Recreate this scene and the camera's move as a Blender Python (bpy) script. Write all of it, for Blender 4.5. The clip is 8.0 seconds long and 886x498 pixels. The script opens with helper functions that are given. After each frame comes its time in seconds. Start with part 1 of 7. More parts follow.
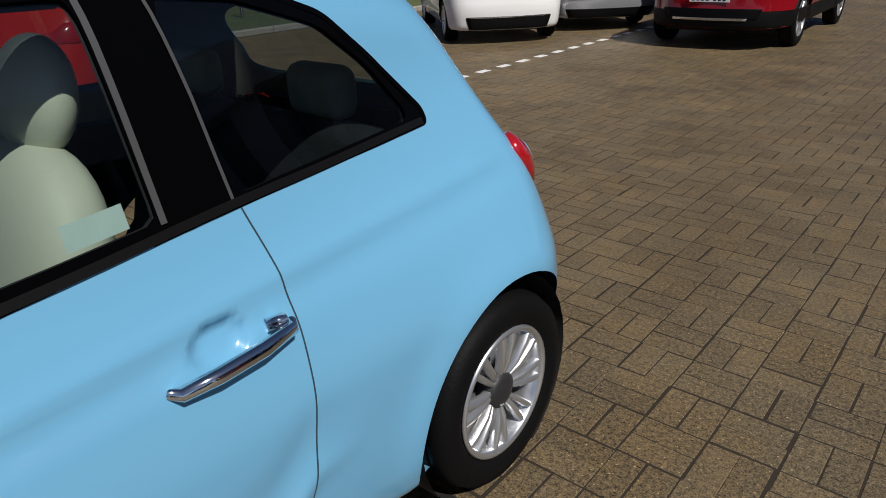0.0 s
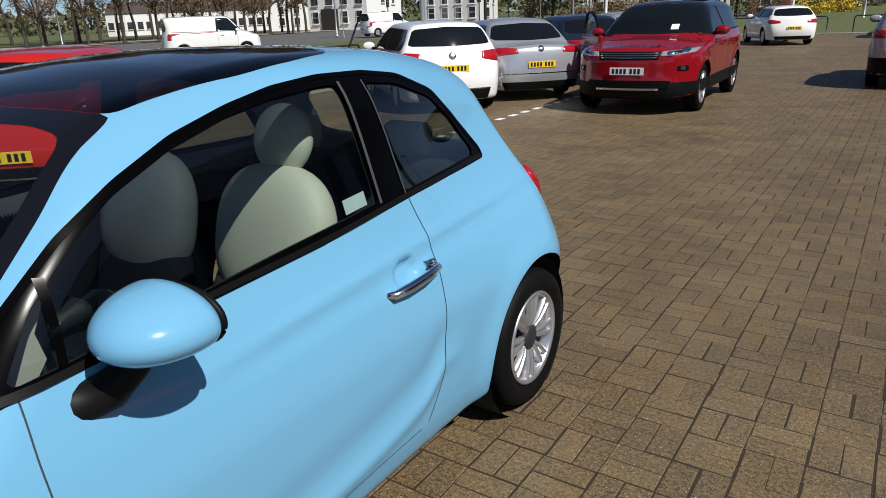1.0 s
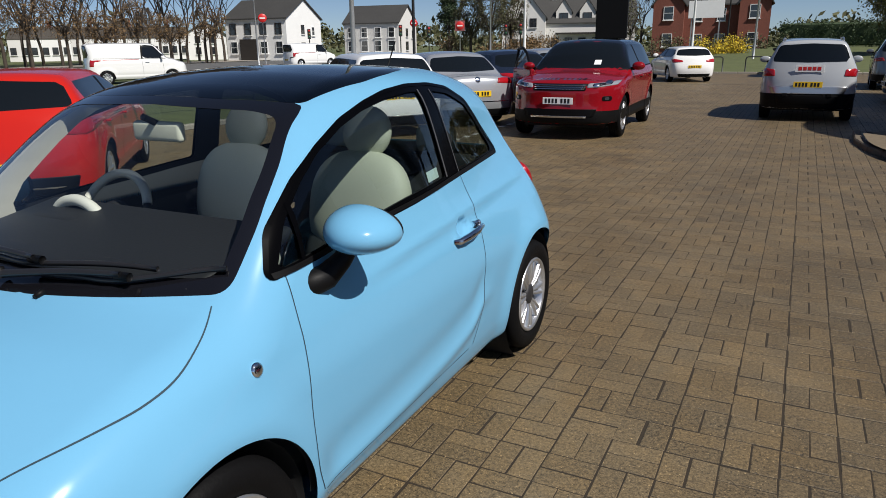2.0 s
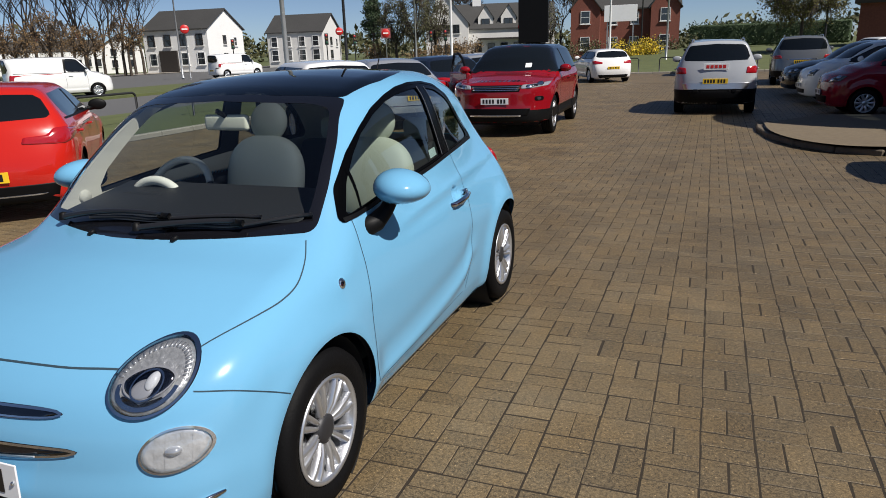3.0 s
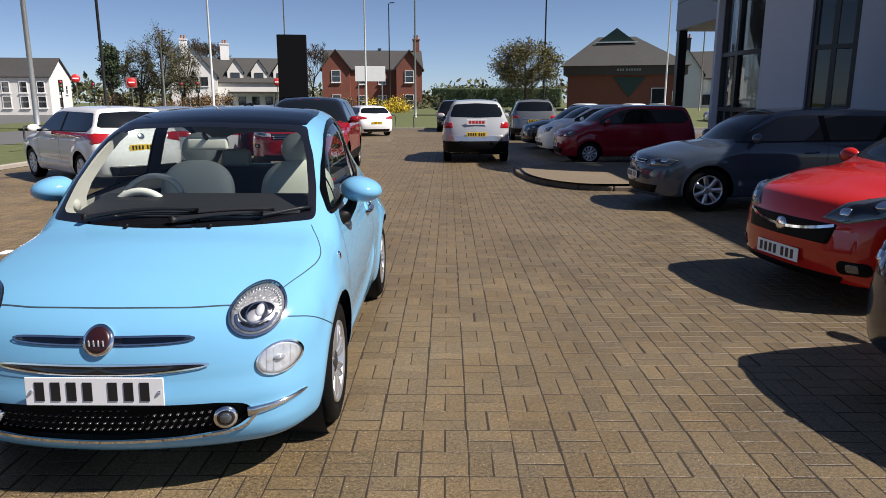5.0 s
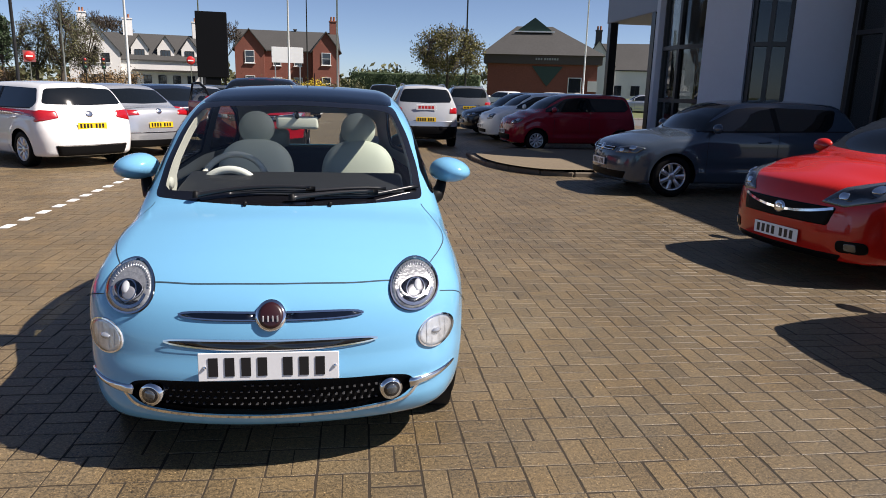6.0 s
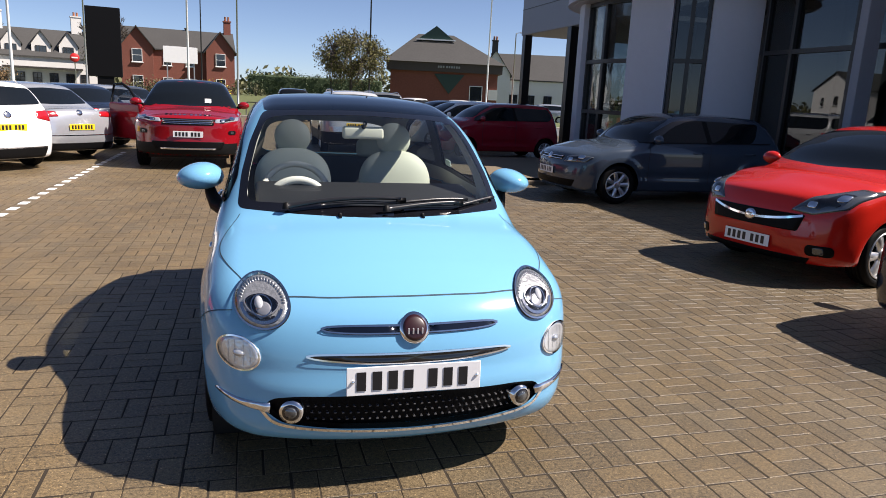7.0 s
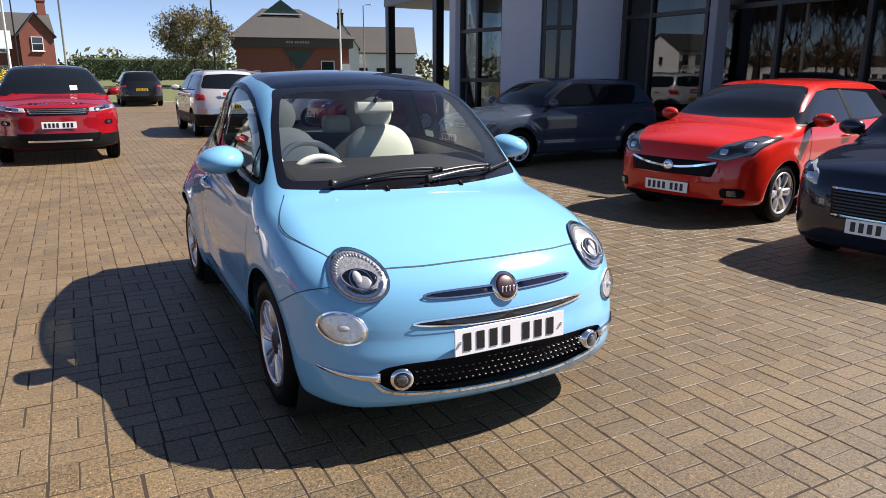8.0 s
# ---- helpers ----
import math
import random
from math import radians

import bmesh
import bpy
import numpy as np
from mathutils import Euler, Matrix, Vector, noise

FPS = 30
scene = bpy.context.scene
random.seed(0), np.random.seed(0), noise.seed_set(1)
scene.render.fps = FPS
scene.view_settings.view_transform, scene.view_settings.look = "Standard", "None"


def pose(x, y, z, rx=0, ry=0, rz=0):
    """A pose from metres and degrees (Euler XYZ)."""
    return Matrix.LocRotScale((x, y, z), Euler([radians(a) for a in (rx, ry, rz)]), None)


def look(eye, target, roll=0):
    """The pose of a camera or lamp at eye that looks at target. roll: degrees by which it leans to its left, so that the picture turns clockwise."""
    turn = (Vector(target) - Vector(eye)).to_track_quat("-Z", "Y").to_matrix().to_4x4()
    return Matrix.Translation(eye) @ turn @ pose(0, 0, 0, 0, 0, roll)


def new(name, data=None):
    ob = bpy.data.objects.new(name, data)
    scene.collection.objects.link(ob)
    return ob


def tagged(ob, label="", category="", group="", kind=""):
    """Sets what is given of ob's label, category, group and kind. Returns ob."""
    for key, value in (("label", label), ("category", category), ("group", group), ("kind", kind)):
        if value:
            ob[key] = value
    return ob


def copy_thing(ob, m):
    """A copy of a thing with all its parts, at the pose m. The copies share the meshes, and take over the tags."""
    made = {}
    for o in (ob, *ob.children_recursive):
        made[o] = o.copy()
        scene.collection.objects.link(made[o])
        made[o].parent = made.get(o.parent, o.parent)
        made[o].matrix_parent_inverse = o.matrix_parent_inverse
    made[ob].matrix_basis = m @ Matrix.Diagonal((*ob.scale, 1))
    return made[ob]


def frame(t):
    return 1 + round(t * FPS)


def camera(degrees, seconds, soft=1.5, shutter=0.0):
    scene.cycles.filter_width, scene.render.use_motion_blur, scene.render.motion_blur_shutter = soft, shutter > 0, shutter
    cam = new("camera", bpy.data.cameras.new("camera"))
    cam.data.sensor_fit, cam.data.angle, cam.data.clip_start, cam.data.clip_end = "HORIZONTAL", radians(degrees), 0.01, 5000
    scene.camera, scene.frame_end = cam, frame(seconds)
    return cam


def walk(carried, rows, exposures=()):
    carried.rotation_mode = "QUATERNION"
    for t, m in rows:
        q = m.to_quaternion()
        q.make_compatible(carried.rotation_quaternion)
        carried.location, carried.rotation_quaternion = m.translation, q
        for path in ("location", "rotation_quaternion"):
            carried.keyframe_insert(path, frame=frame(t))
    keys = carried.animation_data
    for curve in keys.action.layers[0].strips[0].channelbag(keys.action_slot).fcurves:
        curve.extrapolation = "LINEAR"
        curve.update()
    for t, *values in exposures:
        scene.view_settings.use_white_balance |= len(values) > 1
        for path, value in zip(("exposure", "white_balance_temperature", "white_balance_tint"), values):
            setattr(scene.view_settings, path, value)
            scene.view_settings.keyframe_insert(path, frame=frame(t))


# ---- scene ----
cam = camera(65.5, 8.0, soft=0.9)
PATH = [
    (0, (1.724, -0.195, 1.484), (0.539, 1.19, 0.661), -2.1),
    (0.5, (1.899, -0.716, 1.577), (0.721, 0.767, 0.933), -2.0),
    (1, (1.964, -1.229, 1.602), (0.901, 0.336, 0.955), -2.2),
    (1.2, (2.027, -1.443, 1.589), (0.956, 0.142, 1.007), -2.7),
    (2.3, (1.95, -2.451, 1.599), (1.145, -0.713, 1.025), -1.2),
    (2.5, (1.978, -2.62, 1.582), (1.183, -0.876, 1.011), -2.6),
    (3, (2.004, -3.06, 1.603), (1.308, -1.269, 1.048), -2.0),
    (3.5, (1.938, -3.471, 1.602), (1.365, -1.644, 1.022), -2.1),
    (4, (1.91, -3.878, 1.59), (1.41, -2.022, 1.035), -0.9),
    (4.5, (1.696, -4.21, 1.576), (1.489, -2.258, 1.19), 1.9),
    (4.7, (1.564, -4.307, 1.565), (1.468, -2.351, 1.159), 1.0),
    (5.8, (0.57, -4.431, 1.532), (0.701, -2.482, 1.103), 0.8),
    (6, (0.339, -4.464, 1.529), (0.581, -2.531, 1.076), 1.5),
    (6.5, (-0.142, -4.426, 1.507), (0.221, -2.511, 1.06), 1.8),
    (7, (-0.612, -4.343, 1.531), (-0.072, -2.465, 1.105), 2.8),
    (7.5, (-1.081, -4.306, 1.533), (-0.369, -2.489, 1.094), 1.2),
    (8, (-1.498, -4.136, 1.492), (-0.586, -2.424, 1.005), 0.2),
]
walk(cam, [(t, look(eye, target, roll)) for t, eye, target, roll in PATH],
     exposures=[(0.0, -0.20, 6420, 10), (0.5, 0.10, 6420, 10), (2.5, 0.12, 6480, 10), (3.5, 0.32, 6520, 12), (4.5, 0.55, 6580, 13), (6.0, 0.77, 6720, 15), (7.0, 0.96, 6780, 16), (8.0, 1.22, 6820, 17)])


# ---- light ----
SUN_TO = Vector((0.86, -0.25, 1.0)).normalized()      # the way to the sun
elev, azim = math.asin(SUN_TO.z), math.atan2(SUN_TO.x, SUN_TO.y)
world = bpy.data.worlds.new("sky")
scene.world = world
world.use_nodes = True
wn = world.node_tree
sky = wn.nodes.new("ShaderNodeTexSky")
sky.sky_type, sky.sun_disc, sky.sun_elevation, sky.sun_rotation = "NISHITA", False, elev, azim
sky.air_density, sky.dust_density, sky.ozone_density = 0.5, 0.3, 2.5
wn.links.new(sky.outputs[0], wn.nodes["Background"].inputs[0])
wn.nodes["Background"].inputs[1].default_value = 0.072
lamp = bpy.data.lights.new("sun", "SUN")
lamp.energy, lamp.angle, lamp.color = 5.0, radians(0.53), (1.0, 0.95, 0.88)
sun = new("sun", lamp)
sun.matrix_world = look(SUN_TO * 60, (0, 0, 0))

# ---- materials ----
MATS = {}


def nodes_of(name):
    m = bpy.data.materials.new(name)
    m.use_nodes = True
    nt = m.node_tree
    return m, nt, nt.nodes["Principled BSDF"]


def mat(name, col, rough=0.5, metal=0.0, coat=0.0, grain=0.06, scale=40.0, bump=0.0, patch=0.05, spec=0.5, island=0.0, piece=0.0):
    """A surface with grain, larger patches, and relief. Cached by name."""
    if name in MATS:
        return MATS[name]
    m, nt, b = nodes_of(name)
    b.inputs["Roughness"].default_value, b.inputs["Metallic"].default_value = rough, metal
    b.inputs["Coat Weight"].default_value, b.inputs["Coat Roughness"].default_value = coat, 0.03
    b.inputs["Specular IOR Level"].default_value = spec
    co = nt.nodes.new("ShaderNodeTexCoord")
    fine, wide = nt.nodes.new("ShaderNodeTexNoise"), nt.nodes.new("ShaderNodeTexNoise")
    fine.inputs["Scale"].default_value, wide.inputs["Scale"].default_value = scale, scale / 14
    fine.inputs["Detail"].default_value, wide.inputs["Detail"].default_value = 5, 3
    for n in (fine, wide):
        nt.links.new(co.outputs["Object"], n.inputs["Vector"])

    def math_node(op, a, c):
        n = nt.nodes.new("ShaderNodeMath")
        n.operation = op
        for i, v in enumerate((a, c)):
            if isinstance(v, (int, float)):
                n.inputs[i].default_value = v
            else:
                nt.links.new(v, n.inputs[i])
        return n.outputs[0]
    f = math_node("MULTIPLY", math_node("SUBTRACT", fine.outputs[0], 0.5), 2 * grain)
    w = math_node("MULTIPLY", math_node("SUBTRACT", wide.outputs[0], 0.5), 2 * patch)
    val = math_node("ADD", math_node("ADD", f, w), 1.0)
    if island:
        geo = nt.nodes.new("ShaderNodeNewGeometry")
        val = math_node("ADD", val, math_node("MULTIPLY", math_node("SUBTRACT", geo.outputs["Random Per Island"], 0.5), island))
    if piece:
        info = nt.nodes.new("ShaderNodeObjectInfo")
        val = math_node("ADD", val, math_node("MULTIPLY", math_node("SUBTRACT", info.outputs["Random"], 0.5), piece))
    hsv = nt.nodes.new("ShaderNodeHueSaturation")
    hsv.inputs["Color"].default_value = (*col, 1)
    nt.links.new(val, hsv.inputs["Value"])
    nt.links.new(hsv.outputs[0], b.inputs["Base Color"])
    if bump:
        bm = nt.nodes.new("ShaderNodeBump")
        bm.inputs["Strength"].default_value, bm.inputs["Distance"].default_value = bump, 0.01
        nt.links.new(fine.outputs[0], bm.inputs["Height"])
        nt.links.new(bm.outputs[0], b.inputs["Normal"])
    MATS[name] = m
    return m


def paint(name, col, rough=0.22, metal=0.0):
    return mat("paint_" + name, col, rough, metal, coat=0.85, grain=0.015, scale=300, patch=0.01, spec=0.12)


def glass(name, tint, gloss=1.0, see=1.0):
    """A pane that lets light through with a tint, and mirrors by Fresnel."""
    if name in MATS:
        return MATS[name]
    m = bpy.data.materials.new(name)
    m.use_nodes = True
    nt = m.node_tree
    nt.nodes.clear()
    out, mix, tr, gl, lw, pw, fr = [nt.nodes.new("ShaderNode" + k) for k in ("OutputMaterial", "MixShader", "BsdfTransparent", "BsdfGlossy", "LayerWeight", "Math", "MapRange")]
    tr.inputs[0].default_value = (*[c * see for c in tint], 1)
    gl.inputs["Roughness"].default_value = 0.01
    gl.inputs[0].default_value = (gloss, gloss, gloss, 1)
    lw.inputs[0].default_value = 0.5
    pw.operation = "POWER"
    pw.inputs[1].default_value = 4.0
    fr.inputs[3].default_value, fr.inputs[4].default_value = 0.05, 0.95
    nt.links.new(lw.outputs["Facing"], pw.inputs[0])
    nt.links.new(pw.outputs[0], fr.inputs[0])
    nt.links.new(fr.outputs[0], mix.inputs[0])
    nt.links.new(tr.outputs[0], mix.inputs[1])
    nt.links.new(gl.outputs[0], mix.inputs[2])
    nt.links.new(mix.outputs[0], out.inputs[0])
    MATS[name] = m
    return m


BLACK = mat("black_plastic", (0.0045, 0.0045, 0.005), 0.5, grain=0.15, scale=220, bump=0.05, spec=0.15)
GLOSSBLACK = mat("gloss_black", (0.006, 0.006, 0.008), 0.08, coat=0.6, grain=0.0)
RUBBER = mat("rubber", (0.0045, 0.0045, 0.005), 0.6, grain=0.2, scale=90, bump=0.15, spec=0.1)
CHROME = mat("chrome", (0.75, 0.76, 0.78), 0.07, 1.0, grain=0.02)
ALLOY = mat("alloy", (0.62, 0.63, 0.65), 0.28, 0.85, grain=0.04, scale=120)
DARKMETAL = mat("dark_metal", (0.03, 0.03, 0.033), 0.5, 0.3)
SATIN = mat("satin_black", (0.0016, 0.0016, 0.002), 0.16, grain=0.05, spec=0.04)
GRILLE = mat("grille_black", (0.004, 0.004, 0.0045), 0.45, grain=0.2, scale=120, bump=0.3, spec=0.1)
DARKLENS = mat("lens_dark", (0.10, 0.11, 0.12), 0.1, 0.6, coat=1.0, grain=0.10, scale=60)
SEAM = mat("panel_gap", (0.008, 0.010, 0.012), 0.8)
LENS = mat("lens_clear", (0.55, 0.57, 0.6), 0.06, 0.55, coat=1.0, grain=0.10, scale=60)
REDLENS = mat("lens_red", (0.35, 0.008, 0.012), 0.12, coat=1.0, grain=0.15, scale=40)
WHITEPLATE = mat("plate_white", (0.78, 0.79, 0.80), 0.35, grain=0.02)
YELLOWPLATE = mat("plate_yellow", (0.80, 0.52, 0.02), 0.35, grain=0.02)
INK = mat("plate_ink", (0.01, 0.01, 0.012), 0.4)
CARGLASS = mat("car_glass_dark", (0.006, 0.008, 0.010), 0.03, grain=0.0, spec=0.5)
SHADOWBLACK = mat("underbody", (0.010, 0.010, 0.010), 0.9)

# ---- building tools ----
def part(name, me, material, parent=None, label="", m=None):
    """Links a mesh (or bmesh) as one object under its thing."""
    if isinstance(me, bmesh.types.BMesh):
        bm, me = me, bpy.data.meshes.new(name)
        bm.to_mesh(me)
        bm.free()
    if material is not None and not me.materials:
        me.materials.append(material)
    ob = new(name, me)
    ob.parent = parent
    if m is not None:
        ob.matrix_local = m
    if label:
        tagged(ob, label)
    return ob


def thing(name, label, category, m=None, group="", kind=""):
    ob = new(name)
    ob.empty_display_size = 0.2
    if m is not None:
        ob.matrix_world = m
    return tagged(ob, label, category, group, kind)


def mesh_of(name, v, f, smooth=False, normals=None):
    me = bpy.data.meshes.new(name)
    me.from_pydata([tuple(map(float, p)) for p in v], [], [tuple(map(int, q)) for q in f])
    if smooth:
        me.shade_smooth()
    if normals is not None:
        me.normals_split_custom_set_from_vertices([tuple(map(float, n)) for n in normals])
    me.update()
    return me


def box(bm, sx, sy, sz, x=0, y=0, z=0, bevel=0.0, rot=None, seg=1):
    """A box with its centre at x, y and its foot at z."""
    t = bmesh.new()
    bmesh.ops.create_cube(t, size=1)
    bmesh.ops.scale(t, vec=(sx, sy, sz), verts=t.verts)
    if bevel:
        bmesh.ops.bevel(t, geom=t.edges[:], offset=bevel, segments=seg, affect="EDGES", profile=0.5)
    mm = Matrix.Translation((x, y, z + sz / 2)) @ (rot if rot is not None else Matrix())
    t.transform(mm)
    join(bm, t)
    return bm


def join(bm, t):
    me = bpy.data.meshes.new("tmp")
    t.to_mesh(me)
    t.free()
    bm.from_mesh(me)
    bpy.data.meshes.remove(me)


def lathe(profile, n=32, axis="z", name="lathe", smooth=True, closed=False):
    """Turns (radius, height) pairs round an axis."""
    r = np.array(profile, float)
    a = np.linspace(0, 2 * np.pi, n, endpoint=False)
    v = []
    for ca, sa in zip(np.cos(a), np.sin(a)):
        for rad, h in r:
            v.append((rad * ca, rad * sa, h) if axis == "z" else (h, rad * ca, rad * sa))
    k, f = len(r), []
    for i in range(n):
        j = (i + 1) % n
        for q in range(k if closed else k - 1):
            p = (q + 1) % k
            f.append((i * k + q, j * k + q, j * k + p, i * k + p))
    return mesh_of(name, v, f, smooth)


def tube(points, radius, n=8, name="tube", closed=False):
    """A round bar along points; radius a number or one for each point."""
    p = np.array(points, float)
    r = np.full(len(p), radius, float) if np.isscalar(radius) else np.array(radius, float)
    d = np.gradient(p, axis=0) if not closed else np.roll(p, -1, 0) - np.roll(p, 1, 0)
    v, up = [], Vector((0, 0, 1))
    for i in range(len(p)):
        t = Vector(d[i]).normalized()
        u = t.cross(up if abs(t.dot(up)) < 0.95 else Vector((1, 0, 0))).normalized()
        w = u.cross(t)
        for k in range(n):
            a = 2 * math.pi * k / n
            v.append(Vector(p[i]) + (u * math.cos(a) + w * math.sin(a)) * r[i])
    f, m = [], len(p)
    for i in range(m if closed else m - 1):
        j = (i + 1) % m
        for k in range(n):
            f.append((i * n + k, i * n + (k + 1) % n, j * n + (k + 1) % n, j * n + k))
    if not closed:
        f += [tuple(range(n)), tuple((m - 1) * n + k for k in reversed(range(n)))]
    return mesh_of(name, v, f, True)


def merged(*meshes):
    """Joins meshes into one bmesh."""
    bm = bmesh.new()
    for me in meshes:
        bm.from_mesh(me)
    return bm


def pchip(pts):
    """A smooth curve through (x, y) pairs that never overshoots."""
    xs, ys = np.array([p[0] for p in pts], float), np.array([p[1] for p in pts], float)
    h, d = np.diff(xs), np.diff(ys) / np.diff(xs)
    m = np.zeros(len(xs))
    m[0], m[-1] = d[0], d[-1]
    for i in range(1, len(xs) - 1):
        if d[i - 1] * d[i] > 0:
            w1, w2 = 2 * h[i] + h[i - 1], h[i] + 2 * h[i - 1]
            m[i] = (w1 + w2) / (w1 / d[i - 1] + w2 / d[i])

    def at(x):
        x = np.clip(np.asarray(x, float), xs[0], xs[-1])
        i = np.clip(np.searchsorted(xs, x) - 1, 0, len(xs) - 2)
        t = (x - xs[i]) / h[i]
        return ((1 + 2 * t) * (1 - t) ** 2 * ys[i] + t * (1 - t) ** 2 * h[i] * m[i] + t * t * (3 - 2 * t) * ys[i + 1] + t * t * (t - 1) * h[i] * m[i + 1])
    return at


def rounded(pts, n=8):
    """A closed smooth outline through points."""
    p, out = np.array(pts, float), []
    m = len(p)
    for i in range(m):
        a, b, c, d = p[i - 1], p[i], p[(i + 1) % m], p[(i + 2) % m]
        for k in range(n):
            t = k / n
            out.append(0.5 * (2 * b + (c - a) * t + (2 * a - 5 * b + 4 * c - d) * t * t + (3 * b - a - 3 * c + d) * t ** 3))
    return np.array(out)


def soft_corners(pts, r, n=5):
    """A closed outline with straight sides and rounded corners."""
    p, out = np.array(pts, float), []
    for i in range(len(p)):
        a, b, c = p[i - 1], p[i], p[(i + 1) % len(p)]
        u, w = a - b, c - b
        lu, lw = np.linalg.norm(u), np.linalg.norm(w)
        q = min(r, lu * 0.45, lw * 0.45)
        s, e = b + u / lu * q, b + w / lw * q
        for k in range(n + 1):
            t = k / n
            out.append((1 - t) ** 2 * s + 2 * t * (1 - t) * b + t * t * e)
    return np.array(out)


def signed(poly, pts):
    """Signed distance of 2D points to a closed outline, negative inside."""
    a, b = poly, np.roll(poly, -1, 0)
    best, inside = np.full(len(pts), 1e9), np.zeros(len(pts), bool)
    for p, q in zip(a, b):
        e = q - p
        t = np.clip(((pts - p) @ e) / max(e @ e, 1e-12), 0, 1)
        best = np.minimum(best, np.linalg.norm(pts - p - t[:, None] * e, axis=1))
        cross = (p[1] > pts[:, 1]) != (q[1] > pts[:, 1])
        if abs(q[1] - p[1]) > 1e-12:
            inside ^= cross & (pts[:, 0] < (q[0] - p[0]) * (pts[:, 1] - p[1]) / (q[1] - p[1]) + p[0])
    return np.where(inside, -best, best)


def smax(a, b, k):
    h = np.maximum(k - np.abs(a - b), 0) / k
    return np.maximum(a, b) + h * h * k / 4


def step(e0, e1, x):
    t = np.clip((x - e0) / (e1 - e0), 0, 1)
    return t * t * (3 - 2 * t)

# ---- cars ----
class Shape:
    """A car's outer skin: the smooth meeting of its top line, flanks, nose and tail. The car faces -y, its axles at y = -base/2 and +base/2."""

    def __init__(self, top, flank, width, plan, nose, tail, low=0.19, base=2.3, wheel=0.29, bow=0.26, bow_rear=0.22, crown=0.10,
                 nose_plan=(0.30, 0.25), tail_plan=(0.22, 0.25), soft=(0.12, 0.14, 0.06), arch=0.345, flare=0.018, fold=None, dents=(), taper=0.0, crease=None):
        self.dents, self.taper, self.crease = dents, taper, crease
        self.top, self.flank, self.plan, self.nose, self.tail = pchip(top), pchip(flank), pchip(plan), pchip(nose), pchip(tail)
        self.width, self.low, self.base, self.wheel, self.bow, self.bow_rear, self.crown = width, low, base, wheel, bow, bow_rear, crown
        self.nose_plan, self.tail_plan, self.soft, self.arch, self.flare, self.fold = nose_plan, tail_plan, soft, arch, flare, fold
        self.ends = (min(p[1] for p in nose), max(p[1] for p in tail))

    def f(self, x, y, z):
        ax = np.abs(x)
        yy = y - self.bow * ax * ax * step(0.3, -0.3, y) + self.bow_rear * ax * ax * step(0.5, 1.0, y)
        top = (z - self.top(yy) + self.crown * ax * ax) * 0.85
        w = self.width * self.plan(y) * self.flank(z) * (1 - self.taper * step(0.1, 1.45, y) * step(0.62, 1.25, z))
        for c in (-self.base / 2, self.base / 2):
            r = np.hypot(y - c, z - self.wheel)
            w = w + self.flare * np.exp(-((r - self.arch - 0.03) / 0.075) ** 2)
        if self.fold is not None:
            zf, depth, y0, y1 = self.fold
            zf = zf(y) if callable(zf) else zf
            on = step(y0, y0 + 0.25, y) * step(y1, y1 - 0.25, y)
            w = w + on * depth * (np.exp(-((z - zf) / 0.035) ** 2) - 0.9 * np.exp(-((z - zf - 0.10) / 0.06) ** 2))
        for cy, cz, ry, rz, depth in self.dents:
            w = w - depth * np.exp(-(((y - cy) / ry) ** 2 + ((z - cz) / rz) ** 2) ** 3)
        if self.crease is not None:
            line, depth, y0, y1 = self.crease
            d = z - line(y)
            w = w + depth * step(y0, y0 + 0.5, y) * step(y1, y1 - 0.25, y) * (np.exp(-(d / 0.022) ** 2) - 0.8 * np.exp(-((d + 0.045) / 0.030) ** 2))
        side = ax - w
        a, b = self.nose_plan
        front = self.nose(z) + a * ax ** 2 + b * ax ** 6 - y
        a, b = self.tail_plan
        rear = y - self.tail(z) + a * ax ** 2 + b * ax ** 6
        body = smax(side, top, self.soft[0])
        body = smax(body, smax(front, rear, 0.01), self.soft[1])
        return smax(body, self.low - z, self.soft[2])

    def grad(self, p):
        e = 0.004
        d = [self.f(*(p + o).T) - self.f(*(p - o).T) for o in np.eye(3) * e]
        g = np.stack(d, 1)
        return g / np.maximum(np.linalg.norm(g, axis=1, keepdims=True), 1e-9)

    def cast(self, o, d, reach=3.0):
        """From outside points o along d to the skin."""
        lo, hi = np.zeros(len(o)), np.full(len(o), reach)
        ts = np.linspace(0, reach, 50)
        found = np.full(len(o), reach)
        for t in ts[::-1]:
            q = o + d * t
            found = np.where(self.f(*q.T) < 0, t, found)
        lo, hi = np.maximum(found - reach / 49, 0), found
        for _ in range(13):
            mid = (lo + hi) / 2
            ins = self.f(*(o + d * mid[:, None]).T) < 0
            hi, lo = np.where(ins, mid, hi), np.where(ins, lo, mid)
        return o + d * hi[:, None]

    def on(self, side, uv):
        """Points of the skin seen square from a side: left/right take (y, z), front/rear (x, z), top (x, y)."""
        uv = np.asarray(uv, float)
        n = len(uv)
        o, d = np.zeros((n, 3)), np.zeros((n, 3))
        if side in ("left", "right"):
            s = 1 if side == "left" else -1
            o[:, 0], o[:, 1], o[:, 2], d[:, 0] = s * 1.6, uv[:, 0], uv[:, 1], -s
        elif side in ("front", "rear"):
            s = -1 if side == "front" else 1
            o[:, 0], o[:, 2], o[:, 1], d[:, 1] = uv[:, 0], uv[:, 1], s * 3.0, -s
        else:
            o[:, 0], o[:, 1], o[:, 2], d[:, 2] = uv[:, 0], uv[:, 1], 3.0, -1
        return self.cast(o, d)

